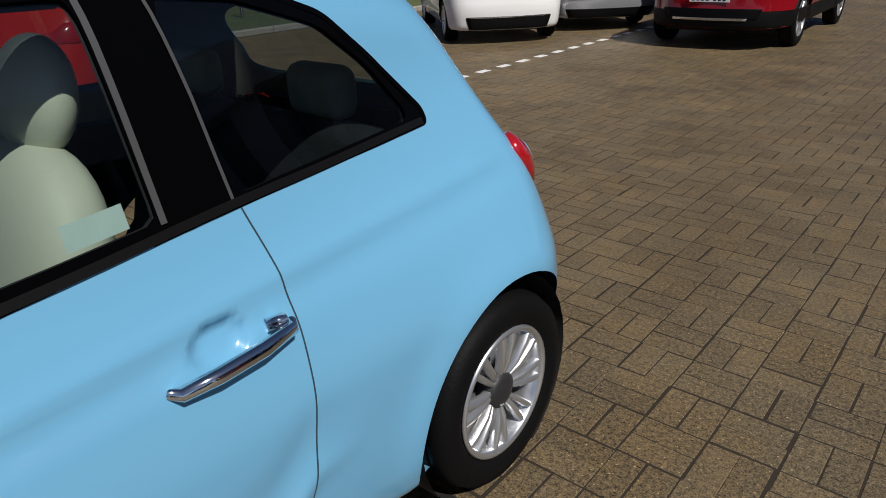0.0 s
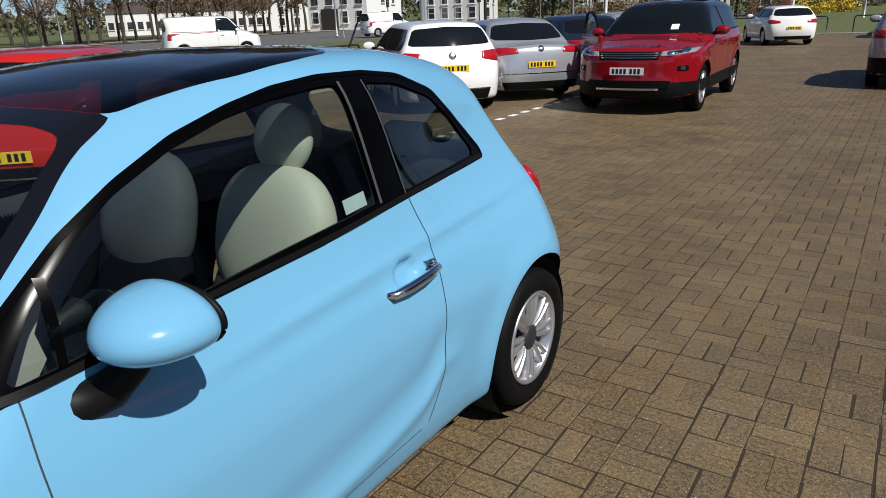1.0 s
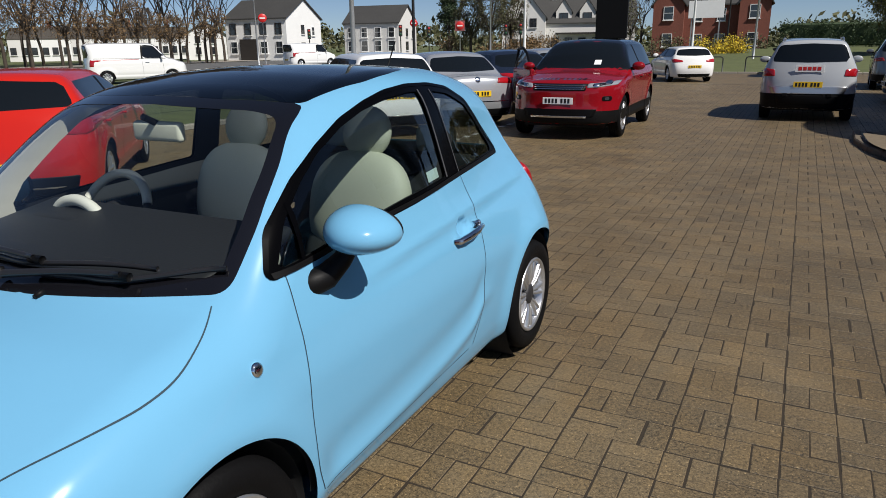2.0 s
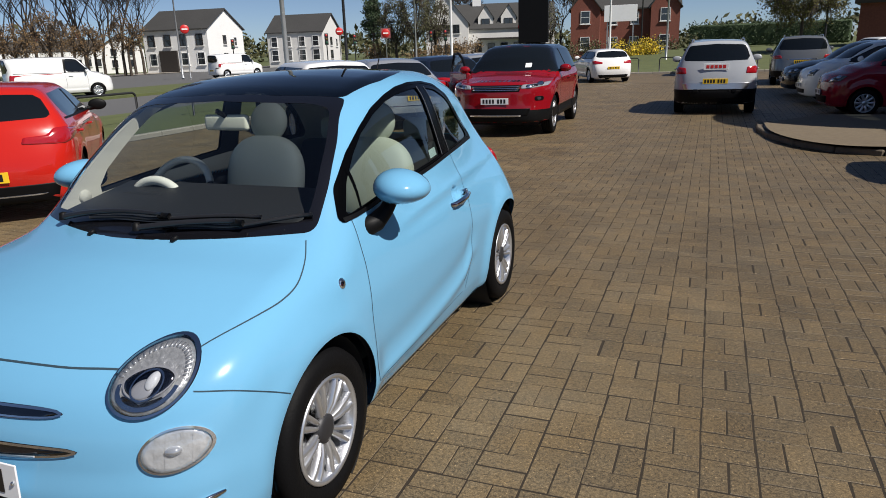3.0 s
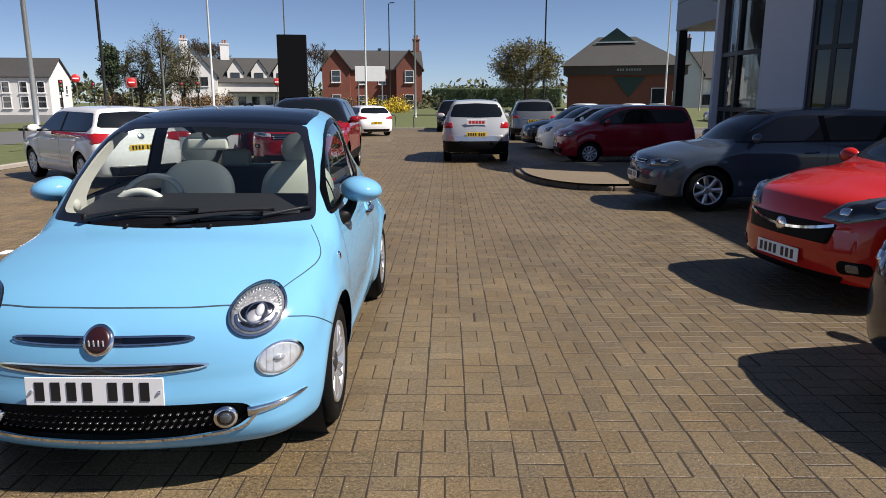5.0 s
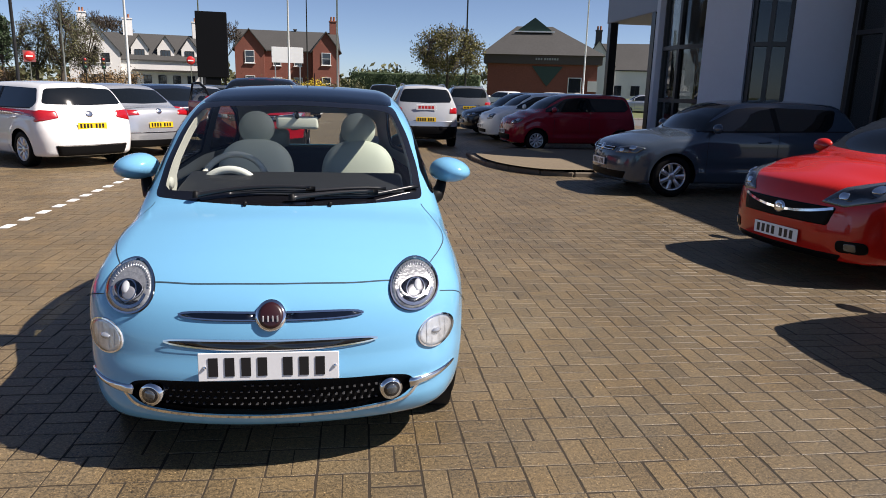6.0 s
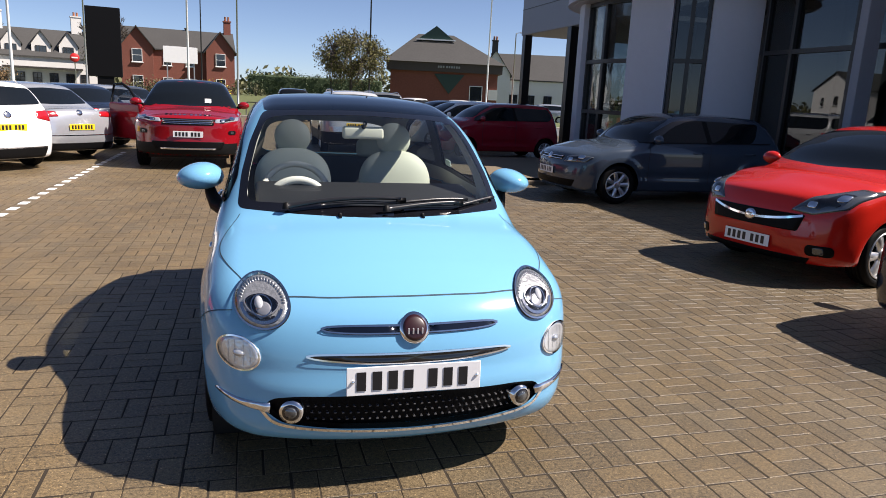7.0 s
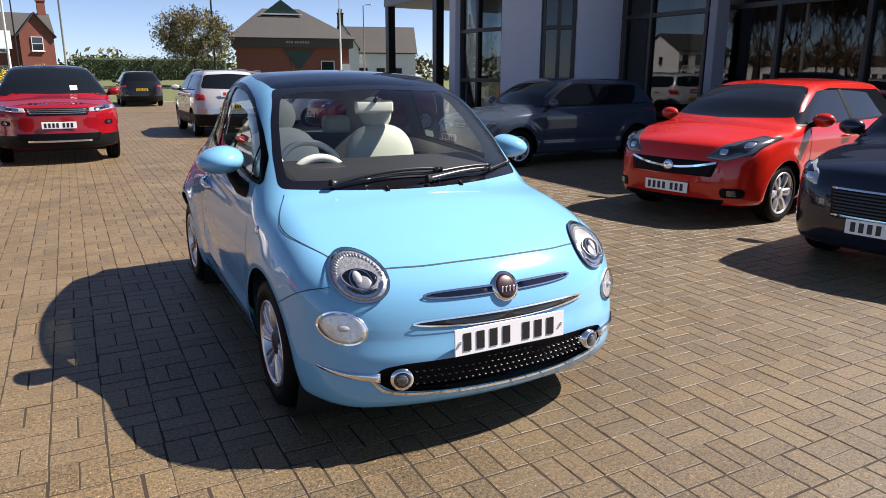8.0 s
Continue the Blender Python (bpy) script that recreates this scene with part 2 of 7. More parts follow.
    def skin(self, nu=150, nv=120):
        """The whole skin as a net of triangles with true normals."""
        y0, y1 = self.ends[0] + 0.62, self.ends[1] - 0.62
        zc, th = 0.56, np.linspace(0, 2 * np.pi, nv, endpoint=False)
        cap = max(int(nu * 0.24), 10)
        o, d = [], []
        for i in range(cap):
            a = (i + 0.5) / cap * np.pi / 2
            o.append((0, y0, zc)), d.append((math.sin(a), -math.cos(a)))
        for i in range(nu - 2 * cap):
            o.append((0, y0 + (y1 - y0) * (i + 0.5) / (nu - 2 * cap), zc)), d.append((1, 0))
        for i in range(cap):
            a = (cap - i - 0.5) / cap * np.pi / 2
            o.append((0, y1, zc)), d.append((math.sin(a), math.cos(a)))
        o = np.repeat(np.array(o, float), nv, 0)
        dd = np.array([(s * c, k, s * q) for s, k in d for c, q in zip(np.cos(th), np.sin(th))])
        lo, hi = np.zeros(len(o)), np.full(len(o), 2.2)
        for _ in range(18):
            mid = (lo + hi) / 2
            ins = self.f(*(o + dd * mid[:, None]).T) < 0
            lo, hi = np.where(ins, mid, lo), np.where(ins, hi, mid)
        v = o + dd * hi[:, None]
        tip0, tip1 = self.on("front", [(0, zc)])[0], self.on("rear", [(0, zc)])[0]
        v = np.vstack([v, tip0, tip1])
        f = []
        for i in range(nu - 1):
            a = i * nv + np.arange(nv)
            b = i * nv + (np.arange(nv) + 1) % nv
            f.append(np.stack([a, b, b + nv], 1)), f.append(np.stack([a, b + nv, a + nv], 1))
        k = np.arange(nv)
        f.append(np.stack([np.full(nv, nu * nv), (k + 1) % nv, k], 1))
        last = (nu - 1) * nv
        f.append(np.stack([np.full(nv, nu * nv + 1), last + k, last + (k + 1) % nv], 1))
        return v, np.vstack(f)


class Skin:
    """A skin that can be parted along outlines."""

    def __init__(self, shape, nu, nv):
        self.shape = shape
        self.v, self.f = shape.skin(nu, nv)
        self.tag = np.zeros(len(self.f), int)
        self.names = ["body"]

    def mark(self, name, side, poly, facing=0.25, zlim=None):
        v, n = self.v, self.shape.grad(self.v)
        d = np.full(len(v), 1.0)
        ax, cols = {"left": (0, (1, 2)), "right": (0, (1, 2)), "front": (1, (0, 2)), "rear": (1, (0, 2)), "top": (2, (0, 1)), "under": (2, (0, 1))}[side]
        sgn = {"left": 1, "right": -1, "front": -1, "rear": 1, "top": 1, "under": -1}[side]
        ok = n[:, ax] * sgn > facing
        if side in ("left", "right"):
            ok &= v[:, 0] * sgn > 0.2
        lo, hi = poly.min(0) - 0.2, poly.max(0) + 0.2
        uv = v[:, cols]
        ok &= np.all((uv > lo) & (uv < hi), 1)
        d[ok] = signed(poly, uv[ok])
        e = np.vstack([self.f[:, [0, 1]], self.f[:, [1, 2]], self.f[:, [2, 0]]])
        i, j = e.T
        cr = (d[i] * d[j] < 0) & ok[i] & ok[j]
        i, j = e[cr].T
        t = d[i] / (d[i] - d[j])
        near_i = t < 0.5
        who = np.where(near_i, i, j)
        where = v[i] + (v[j] - v[i]) * t[:, None]
        dist = np.linalg.norm(where - v[who], axis=1)
        order = np.argsort(-dist)
        self.v = v.copy()
        self.v[who[order]] = where[order]
        d[who] = 0
        g = self.shape.grad(self.v[who])
        self.v[who] -= g * self.shape.f(*self.v[who].T)[:, None] * 0.8
        inside = d[self.f].mean(1) < -1e-6
        self.names.append(name)
        self.tag[inside & (d[self.f].max(1) <= 1e-6)] = len(self.names) - 1

    def take(self, name, shift=0.0, keep=None):
        sel = np.isin(self.tag, [i for i, k in enumerate(self.names) if k == name])
        if keep is not None:
            sel &= keep(self.v[self.f].mean(1))
        f = self.f[sel]
        used, inv = np.unique(f, return_inverse=True)
        v = self.v[used]
        n = self.shape.grad(v)
        return mesh_of(name, v + n * shift, inv.reshape(f.shape)[:, ::-1], True, n)


def ribbon(shape, side, line, width, lift=0.002, closed=False):
    """A narrow band along a line on the skin."""
    p = np.array(line, float)
    d = np.gradient(p, axis=0) if not closed else np.roll(p, -1, 0) - np.roll(p, 1, 0)
    n = np.stack([-d[:, 1], d[:, 0]], 1)
    n /= np.maximum(np.linalg.norm(n, axis=1, keepdims=True), 1e-9)
    a, b = shape.on(side, p - n * width / 2), shape.on(side, p + n * width / 2)
    v = np.vstack([a, b])
    v = v + shape.grad(v) * lift
    k = len(p)
    f = [(i, (i + 1) % k, k + (i + 1) % k, k + i) for i in range(k if closed else k - 1)]
    return mesh_of("ribbon", v, f, True)


def dense(line, gap=0.03):
    """The same line with points close together."""
    p, out = np.array(line, float), []
    for a, b in zip(p[:-1], p[1:]):
        n = max(int(np.linalg.norm(b - a) / gap), 1)
        out += [a + (b - a) * k / n for k in range(n)]
    return np.array(out + [p[-1]])


def curve2(line, n=6):
    """An open smooth line through points."""
    p = np.array(line, float)
    p = np.vstack([2 * p[0] - p[1], p, 2 * p[-1] - p[-2]])
    out = []
    for i in range(1, len(p) - 2):
        a, b, c, d = p[i - 1:i + 3]
        for k in range(n):
            t = k / n
            out.append(0.5 * (2 * b + (c - a) * t + (2 * a - 5 * b + 4 * c - d) * t * t + (3 * b - a - 3 * c + d) * t ** 3))
    return np.array(out + [p[-2]])


def patch(shape, side, poly, lift=0.004, rings=6, dome=0.0, thick=0.012):
    """A piece that lies on the skin within an outline, with an edge that sinks into it."""
    c = poly.mean(0)
    uv = [c[None]]
    lifts = [np.array([lift + dome])]
    for r in range(1, rings + 1):
        s = r / rings
        uv.append(c + (poly - c) * s)
        lifts.append(np.full(len(poly), lift + dome * (1 - s * s)))
    uv.append(poly)
    lifts.append(np.full(len(poly), -thick))
    v = shape.on(side, np.vstack(uv))
    v = v + shape.grad(v) * np.concatenate(lifts)[:, None]
    k, f = len(poly), []
    f += [(0, 1 + i, 1 + (i + 1) % k) for i in range(k)]
    for r in range(rings):
        a, b = 1 + r * k, 1 + (r + 1) * k
        f += [(a + i, b + i, b + (i + 1) % k, a + (i + 1) % k) for i in range(k)]
    return mesh_of("patch", v, f, True)


def wheel_parts(radius, width, rim, spokes=14, twin=False, cap=DARKMETAL, metal=None, detail=1, web=False):
    """A wheel round the x axis, its face towards +x: an Empty with tyre, rim and brake disc."""
    hub = new("wheel")
    hub.empty_display_size = 0.1
    metal = metal or ALLOY
    w, n = width / 2, 56 if detail else 36
    tyre = [(rim - 0.012, -w * 0.8), (rim + 0.02, -w), (radius - 0.05, -w * 1.03), (radius - 0.012, -w * 0.93), (radius, -w * 0.62), (radius, -w * 0.42), (radius - 0.008, -w * 0.40), (radius - 0.008, -w * 0.33), (radius, -w * 0.31), (radius, -w * 0.06), (radius - 0.008, -w * 0.04), (radius - 0.008, w * 0.04), (radius, w * 0.06), (radius, w * 0.31), (radius - 0.008, w * 0.33), (radius - 0.008, w * 0.40), (radius, w * 0.42), (radius, w * 0.62),
            (radius - 0.012, w * 0.93), (radius - 0.05, w * 1.03), (rim + 0.02, w), (rim - 0.002, w * 0.86), (rim - 0.012, w * 0.8)]
    part("tyre", lathe(tyre, n, "x"), RUBBER, hub)
    dish = [(rim - 0.001, w * 0.9), (rim - 0.004, w * 0.97), (rim - 0.012, w * 0.98), (rim - 0.022, w * 0.86), (rim - 0.03, w * 0.3), (rim - 0.04, -w * 0.7)]
    bm = merged(lathe(dish, n, "x"))
    for k in range(spokes):
        a0 = 2 * math.pi * k / spokes
        if twin:
            a0 += ((-0.09 if web else 0.09) if k % 2 else (0.035 if web else -0.09))
        wd = 2 * math.pi * rim / spokes * ((0.19 if web else 0.31) if spokes > 9 else 0.27)
        prof = []
        for s, half, h in ((0.24, wd * 0.55, 0.70), (0.45, wd * 0.62, 0.84), (0.75, wd * 0.72, 0.88), (0.985, wd * 0.85, 0.84)):
            rad = rim * s
            ring = []
            for q, hh in ((-half, h - 0.24), (-half * 0.85, h), (0, h + 0.05), (half * 0.85, h), (half, h - 0.24)):
                ring.append((w * hh, rad * math.cos(a0) - q * math.sin(a0), rad * math.sin(a0) + q * math.cos(a0)))
            prof.append(ring)
        vs = [[bm.verts.new(p) for p in ring] for ring in prof]
        for r0, r1 in zip(vs[:-1], vs[1:]):
            for i in range(4):
                bm.faces.new((r0[i], r0[i + 1], r1[i + 1], r1[i]))
    if web:
        for k in range(0, spokes, 2):
            mid_a = 2 * math.pi * (k + 0.5) / spokes - 0.027
            rows = []
            for q, h in ((0.34, 0.30), (0.58, 0.36), (0.80, 0.34), (0.985, 0.52)):
                half = 2 * math.pi / spokes * (0.36 if q > 0.4 else 0.32)
                rows.append([bm.verts.new((w * h, rim * q * math.cos(mid_a + e), rim * q * math.sin(mid_a + e))) for e in (-half, 0, half)])
            for r0, r1 in zip(rows[:-1], rows[1:]):
                for i in range(2):
                    bm.faces.new((r0[i], r0[i + 1], r1[i + 1], r1[i]))
    for fc in bm.faces:
        fc.smooth = True
    part("rim", bm, metal, hub)
    part("hub_cap", lathe([(0.0, w * 0.86), (rim * 0.17, w * 0.84), (rim * 0.26, w * 0.78), (rim * 0.29, w * 0.60), (rim * 0.29, w * 0.2)], 28, "x"), cap, hub)
    part("brake_disc", lathe([(0.0, w * 0.05), (rim * 0.72, w * 0.05), (rim * 0.72, -w * 0.1), (0, -w * 0.1)], 28, "x"), DARKMETAL, hub)
    return hub


def set_wheels(owner, hub, track, base, radius, steer=0.0):
    """Four wheels under a car: the first given, three copies."""
    spots = [(1, -1), (-1, -1), (1, 1), (-1, 1)]
    for i, (sx, sy) in enumerate(spots):
        m = pose(sx * track / 2, sy * base / 2, radius, 0, 0, (0 if sx > 0 else 180) + (steer if sy < 0 else 0)) @ pose(0, 0, 0, 37 * i)
        w = hub if i == 0 else copy_thing(hub, Matrix())
        w.parent = owner
        w.matrix_local = m


BAR = {}


def plate(owner, place, colour, width=0.52, bars=True, name="number_plate"):
    """A number plate facing -y of its own pose, its number drawn as bars."""
    bm = bmesh.new()
    box(bm, width, 0.006, 0.111, 0, 0, -0.0555, 0.002)
    p = part(name, bm, colour, owner, m=place)
    if bars:
        s = width / 0.52
        if "bar" not in BAR:
            bm = bmesh.new()
            box(bm, 0.036, 0.002, 0.074, 0, 0, -0.037, 0.0004)
            BAR["bar"] = bpy.data.meshes.new("plate_bar")
            bm.to_mesh(BAR["bar"])
            bm.free()
            BAR["bar"].materials.append(INK)
        for k in range(7):
            part("plate_bar", BAR["bar"], None, p, m=pose((-0.205 + 0.060 * k + (0.034 if k > 3 else 0)) * s, -0.0045, 0))
    return p


def mirrored(poly, sx):
    """The same outline on the other side of the middle."""
    q = np.array(poly, float)
    return q if sx > 0 else (q * (-1, 1))[::-1]


def egg(hx, hy, hz, n=16, flat=1.0, taper=0.0):
    """A rounded shell, flattened towards +y and tapered along x."""
    v, f = [], []
    for i in range(n + 1):
        b = -math.pi / 2 + math.pi * i / n
        for j in range(2 * n):
            a = math.pi * j / n
            px, py, pz = math.cos(b) * math.cos(a), math.cos(b) * math.sin(a), math.sin(b)
            v.append((px * hx, py * hy * (flat if py > 0 else 1.0), pz * hz * (1 - taper * px)))
    for i in range(n):
        for j in range(2 * n):
            q = (j + 1) % (2 * n)
            f.append((i * 2 * n + j, i * 2 * n + q, (i + 1) * 2 * n + q, (i + 1) * 2 * n + j))
    return mesh_of("egg", v, f, True)


# the light-blue hatchback
def seat(owner, x, y, cream, dark, name="front_seat"):
    """A bucket seat with a round headrest, cream above and dark woven cloth below."""
    s = new(name)
    s.parent = owner
    s.matrix_local = pose(x, y, 0.0)

    def blob(sx, sy, sz, px, py, pz, rx=0, power=2.6, n=20):
        v, f = [], []
        for i in range(n + 1):
            b = -math.pi / 2 + math.pi * i / n
            for k in range(2 * n):
                a = math.pi * k / n
                q = lambda t: math.copysign(abs(t) ** (2 / power), t)
                v.append((sx * q(math.cos(b)) * q(math.cos(a)), sy * q(math.cos(b)) * q(math.sin(a)), sz * q(math.sin(b))))
        for i in range(n):
            for k in range(2 * n):
                j = (k + 1) % (2 * n)
                f.append((i * 2 * n + k, i * 2 * n + j, (i + 1) * 2 * n + j, (i + 1) * 2 * n + k))
        me = mesh_of("cushion", v, f, True)
        me.transform(pose(px, py, pz, rx))
        return me
    lean = -14
    part("cushion", blob(0.25, 0.27, 0.085, 0, -0.10, 0.44, 6), dark, s)
    part("lower_back", blob(0.250, 0.080, 0.26, 0, 0.20, 0.65, lean, 3.0), dark, s, "dark tartan cloth")
    part("upper_back", blob(0.245, 0.095, 0.245, 0, 0.270, 0.935, lean, 2.5), cream, s, "cream leather")
    part("headrest", blob(0.116, 0.06, 0.112, 0, 0.355, 1.245, lean, 2.05), cream, s, "round cream leather headrest")
    for sx in (-0.04, 0.04):
        part("headrest_post", tube([(sx, 0.31, 1.05), (sx, 0.34, 1.17)], 0.006, 8), CHROME, s)
    return s


def blue_hatchback():
    blue = paint("light_blue", (0.150, 0.385, 0.590), 0.2)
    navy = glass("roof_glass", (0.09, 0.105, 0.13))
    clear = glass("car_glass", (0.94, 0.97, 0.96))
    tinted = glass("car_glass_tinted", (0.36, 0.40, 0.40))
    sideglass = glass("car_glass_side", (0.66, 0.72, 0.70))
    rearclear = glass("car_glass_rear", (0.80, 0.84, 0.83))
    cream = mat("seat_cream", (0.60, 0.61, 0.51), 0.6, grain=0.05, scale=120, bump=0.05)
    cloth = mat("seat_cloth", (0.05, 0.055, 0.06), 0.9, grain=0.3, scale=160, bump=0.2)
    trim = mat("cabin_trim", (0.011, 0.012, 0.014), 0.6, grain=0.1, scale=100, bump=0.1)
    s = Shape(
        top=[(-2.05, 0.45), (-1.92, 0.66), (-1.85, 0.735), (-1.76, 0.79), (-1.6, 0.85), (-1.35, 0.925), (-1.12, 0.975), (-1.08, 0.995), (-0.8, 1.235), (-0.53, 1.42),
             (-0.35, 1.478), (-0.1, 1.514), (0.2, 1.527), (0.6, 1.515), (1.0, 1.462), (1.2, 1.400), (1.30, 1.325), (1.45, 1.13), (1.6, 0.94), (1.75, 0.6)],
        flank=[(0.1, 0.90), (0.22, 0.945), (0.32, 0.975), (0.45, 0.99), (0.65, 0.998), (0.80, 0.976), (0.88, 0.953), (0.95, 0.927), (1.0, 0.906), (1.1, 0.872), (1.3, 0.798), (1.42, 0.74), (1.55, 0.66), (1.7, 0.56)],
        width=0.814, plan=[(-2.0, 0.89), (-1.6, 0.965), (-1.2, 0.995), (-0.6, 1.0), (0.6, 1.0), (1.15, 1.0), (1.4, 0.985), (1.7, 0.90)],
        nose=[(0.10, -1.80), (0.20, -1.885), (0.30, -1.925), (0.40, -1.925), (0.50, -1.905), (0.60, -1.89), (0.68, -1.87), (0.76, -1.82), (0.85, -1.72), (1.6, -1.0)],
        tail=[(0.1, 1.52), (0.25, 1.60), (0.45, 1.645), (0.62, 1.635), (0.75, 1.60), (0.95, 1.545), (1.15, 1.45), (1.30, 1.36), (1.6, 1.2)],
        nose_plan=(0.28, 0.35), tail_plan=(0.17, 0.30), low=0.185, fold=(pchip([(-0.9, 0.285), (-0.62, 0.298), (-0.17, 0.330), (0.32, 0.405), (0.46, 0.50)]), 0.008, -0.85, 0.62), arch=0.345,
        dents=((0.325, 0.862, 0.056, 0.038, 0.022),), taper=0.24, crease=(pchip([(-0.8, 0.845), (-0.3, 0.885), (0.03, 0.907), (0.5, 0.928), (0.9, 0.932), (1.3, 0.942)]), 0.0045, -0.6, 1.42))
    car = thing("hatchback_car", "light blue retro hatchback with dark glass roof on block paving", "car")
    k = Skin(s, 340, 300)
    side_win = soft_corners([(-0.83, 0.985), (-0.76, 1.10), (-0.603, 1.22), (-0.462, 1.299), (-0.3, 1.363), (-0.119, 1.407), (0.046, 1.434), (0.229, 1.446), (0.441, 1.44), (0.623, 1.416), (0.807, 1.348), (0.93, 1.242), (1.06, 1.105), (1.062, 1.072), (0.9, 1.069), (0.377, 1.062), (0, 1.036), (-0.378, 1.018), (-0.6, 0.998)], 0.03)
    lights = {"front_side_window": soft_corners([(-0.785, 1.005), (-0.70, 1.115), (-0.58, 1.212), (-0.471, 1.280), (-0.311, 1.342), (-0.133, 1.387), (0.025, 1.410), (0.201, 1.421), (0.285, 1.420), (0.293, 1.084), (-0.106, 1.058), (-0.34, 1.040), (-0.6, 1.017)], 0.02),
              "quarter_window": soft_corners([(0.415, 1.414), (0.594, 1.392), (0.789, 1.327), (0.918, 1.224), (1.003, 1.110), (0.985, 1.090), (0.551, 1.083), (0.443, 1.080)], 0.03)}
    for sd in ("left", "right"):
        k.mark("window_trim_" + sd, sd, side_win, 0.15)
        for n, p in lights.items():
            k.mark(n + "_" + sd, sd, p, 0.15)
        for c, r in ((-1.14, 0.352), (1.135, 0.370)):
            a = np.linspace(0, 2 * np.pi, 60, endpoint=False)
            k.mark("arch", sd, np.stack([c + r * np.cos(a), 0.297 + r * np.sin(a)], 1), 0.1)
    screen = soft_corners([(-0.668, 0.972), (-0.4, 0.966), (0, 0.964), (0.4, 0.966), (0.668, 0.972), (0.648, 1.12), (0.605, 1.27), (0.545, 1.40), (0.52, 1.425), (0.25, 1.446), (0, 1.453), (-0.25, 1.446), (-0.52, 1.425), (-0.545, 1.40), (-0.605, 1.27), (-0.648, 1.12)], 0.03)
    inner = soft_corners([(-0.625, 1.004), (-0.3, 1.006), (0, 1.007), (0.3, 1.006), (0.625, 1.004), (0.612, 1.12), (0.572, 1.27), (0.520, 1.385), (0.41, 1.405), (0, 1.420), (-0.41, 1.405), (-0.520, 1.385), (-0.572, 1.27), (-0.612, 1.12)], 0.04)
    k.mark("screen_border", "front", screen, 0.25)
    k.mark("windscreen", "front", inner, 0.25)
    k.mark("rear_window", "rear", rounded([(-0.46, 1.06), (0, 1.05), (0.46, 1.06), (0.50, 1.15), (0.42, 1.30), (0, 1.325), (-0.42, 1.30), (-0.50, 1.15)]), 0.1)
    k.mark("roof_panel", "top", soft_corners([(-0.527, -0.385), (-0.25, -0.46), (0, -0.475), (0.25, -0.46), (0.527, -0.385), (0.53, -0.02), (0.505, 0.2), (0.455, 0.41), (0.30, 0.47), (-0.30, 0.47), (-0.455, 0.41), (-0.505, 0.2), (-0.53, -0.02)], 0.05), 0.3)
    k.mark("grille_hole", "front", soft_corners([(-0.54, 0.388), (-0.45, 0.402), (0, 0.415), (0.45, 0.402), (0.54, 0.388), (0.578, 0.345), (0.50, 0.290), (0.3, 0.272), (0, 0.266), (-0.3, 0.272), (-0.50, 0.290), (-0.578, 0.345)], 0.03), 0.1)
    part("body", k.take("body"), blue, car)
    part("cabin_lining", k.take("body", -0.03, lambda c: (c[:, 2] > 0.3) & (c[:, 2] < 0.96)), trim, car)
    part("headlining", k.take("body", -0.014, lambda c: c[:, 2] >= 0.96), mat("headlining", (0.48, 0.47, 0.41), 0.8, grain=0.05), car, "pale cream pillars and headlining")
    for sd in ("left", "right"):
        part("pillar_lining", k.take("window_trim_" + sd, -0.014), trim, car)
        part("window_trim", k.take("window_trim_" + sd, 0.001), SATIN, car, "black window surround")
        part("window_seal", ribbon(s, sd, side_win, 0.012, 0.003, True), SATIN, car)
        part("side_window", k.take("front_side_window_" + sd, -0.004), sideglass, car, "clear glass")
        part("quarter_window", k.take("quarter_window_" + sd, -0.004), tinted, car, "tinted glass")
    part("windscreen_border", k.take("screen_border", 0.0005), GLOSSBLACK, car)
    part("windscreen", k.take("windscreen", -0.001), clear, car, "clear glass")
    part("rear_window", k.take("rear_window", -0.002), rearclear, car)
    part("glass_roof", k.take("roof_panel", 0.001), navy, car, "dark glossy glass roof")
    return car, s, k


def oval(cx, cz, rx, rz, n=36, power=2.0):
    a = np.linspace(0, 2 * np.pi, n, endpoint=False)
    q = lambda t: np.sign(t) * np.abs(t) ** (2 / power)
    return np.stack([cx + rx * q(np.cos(a)), cz + rz * q(np.sin(a))], 1)


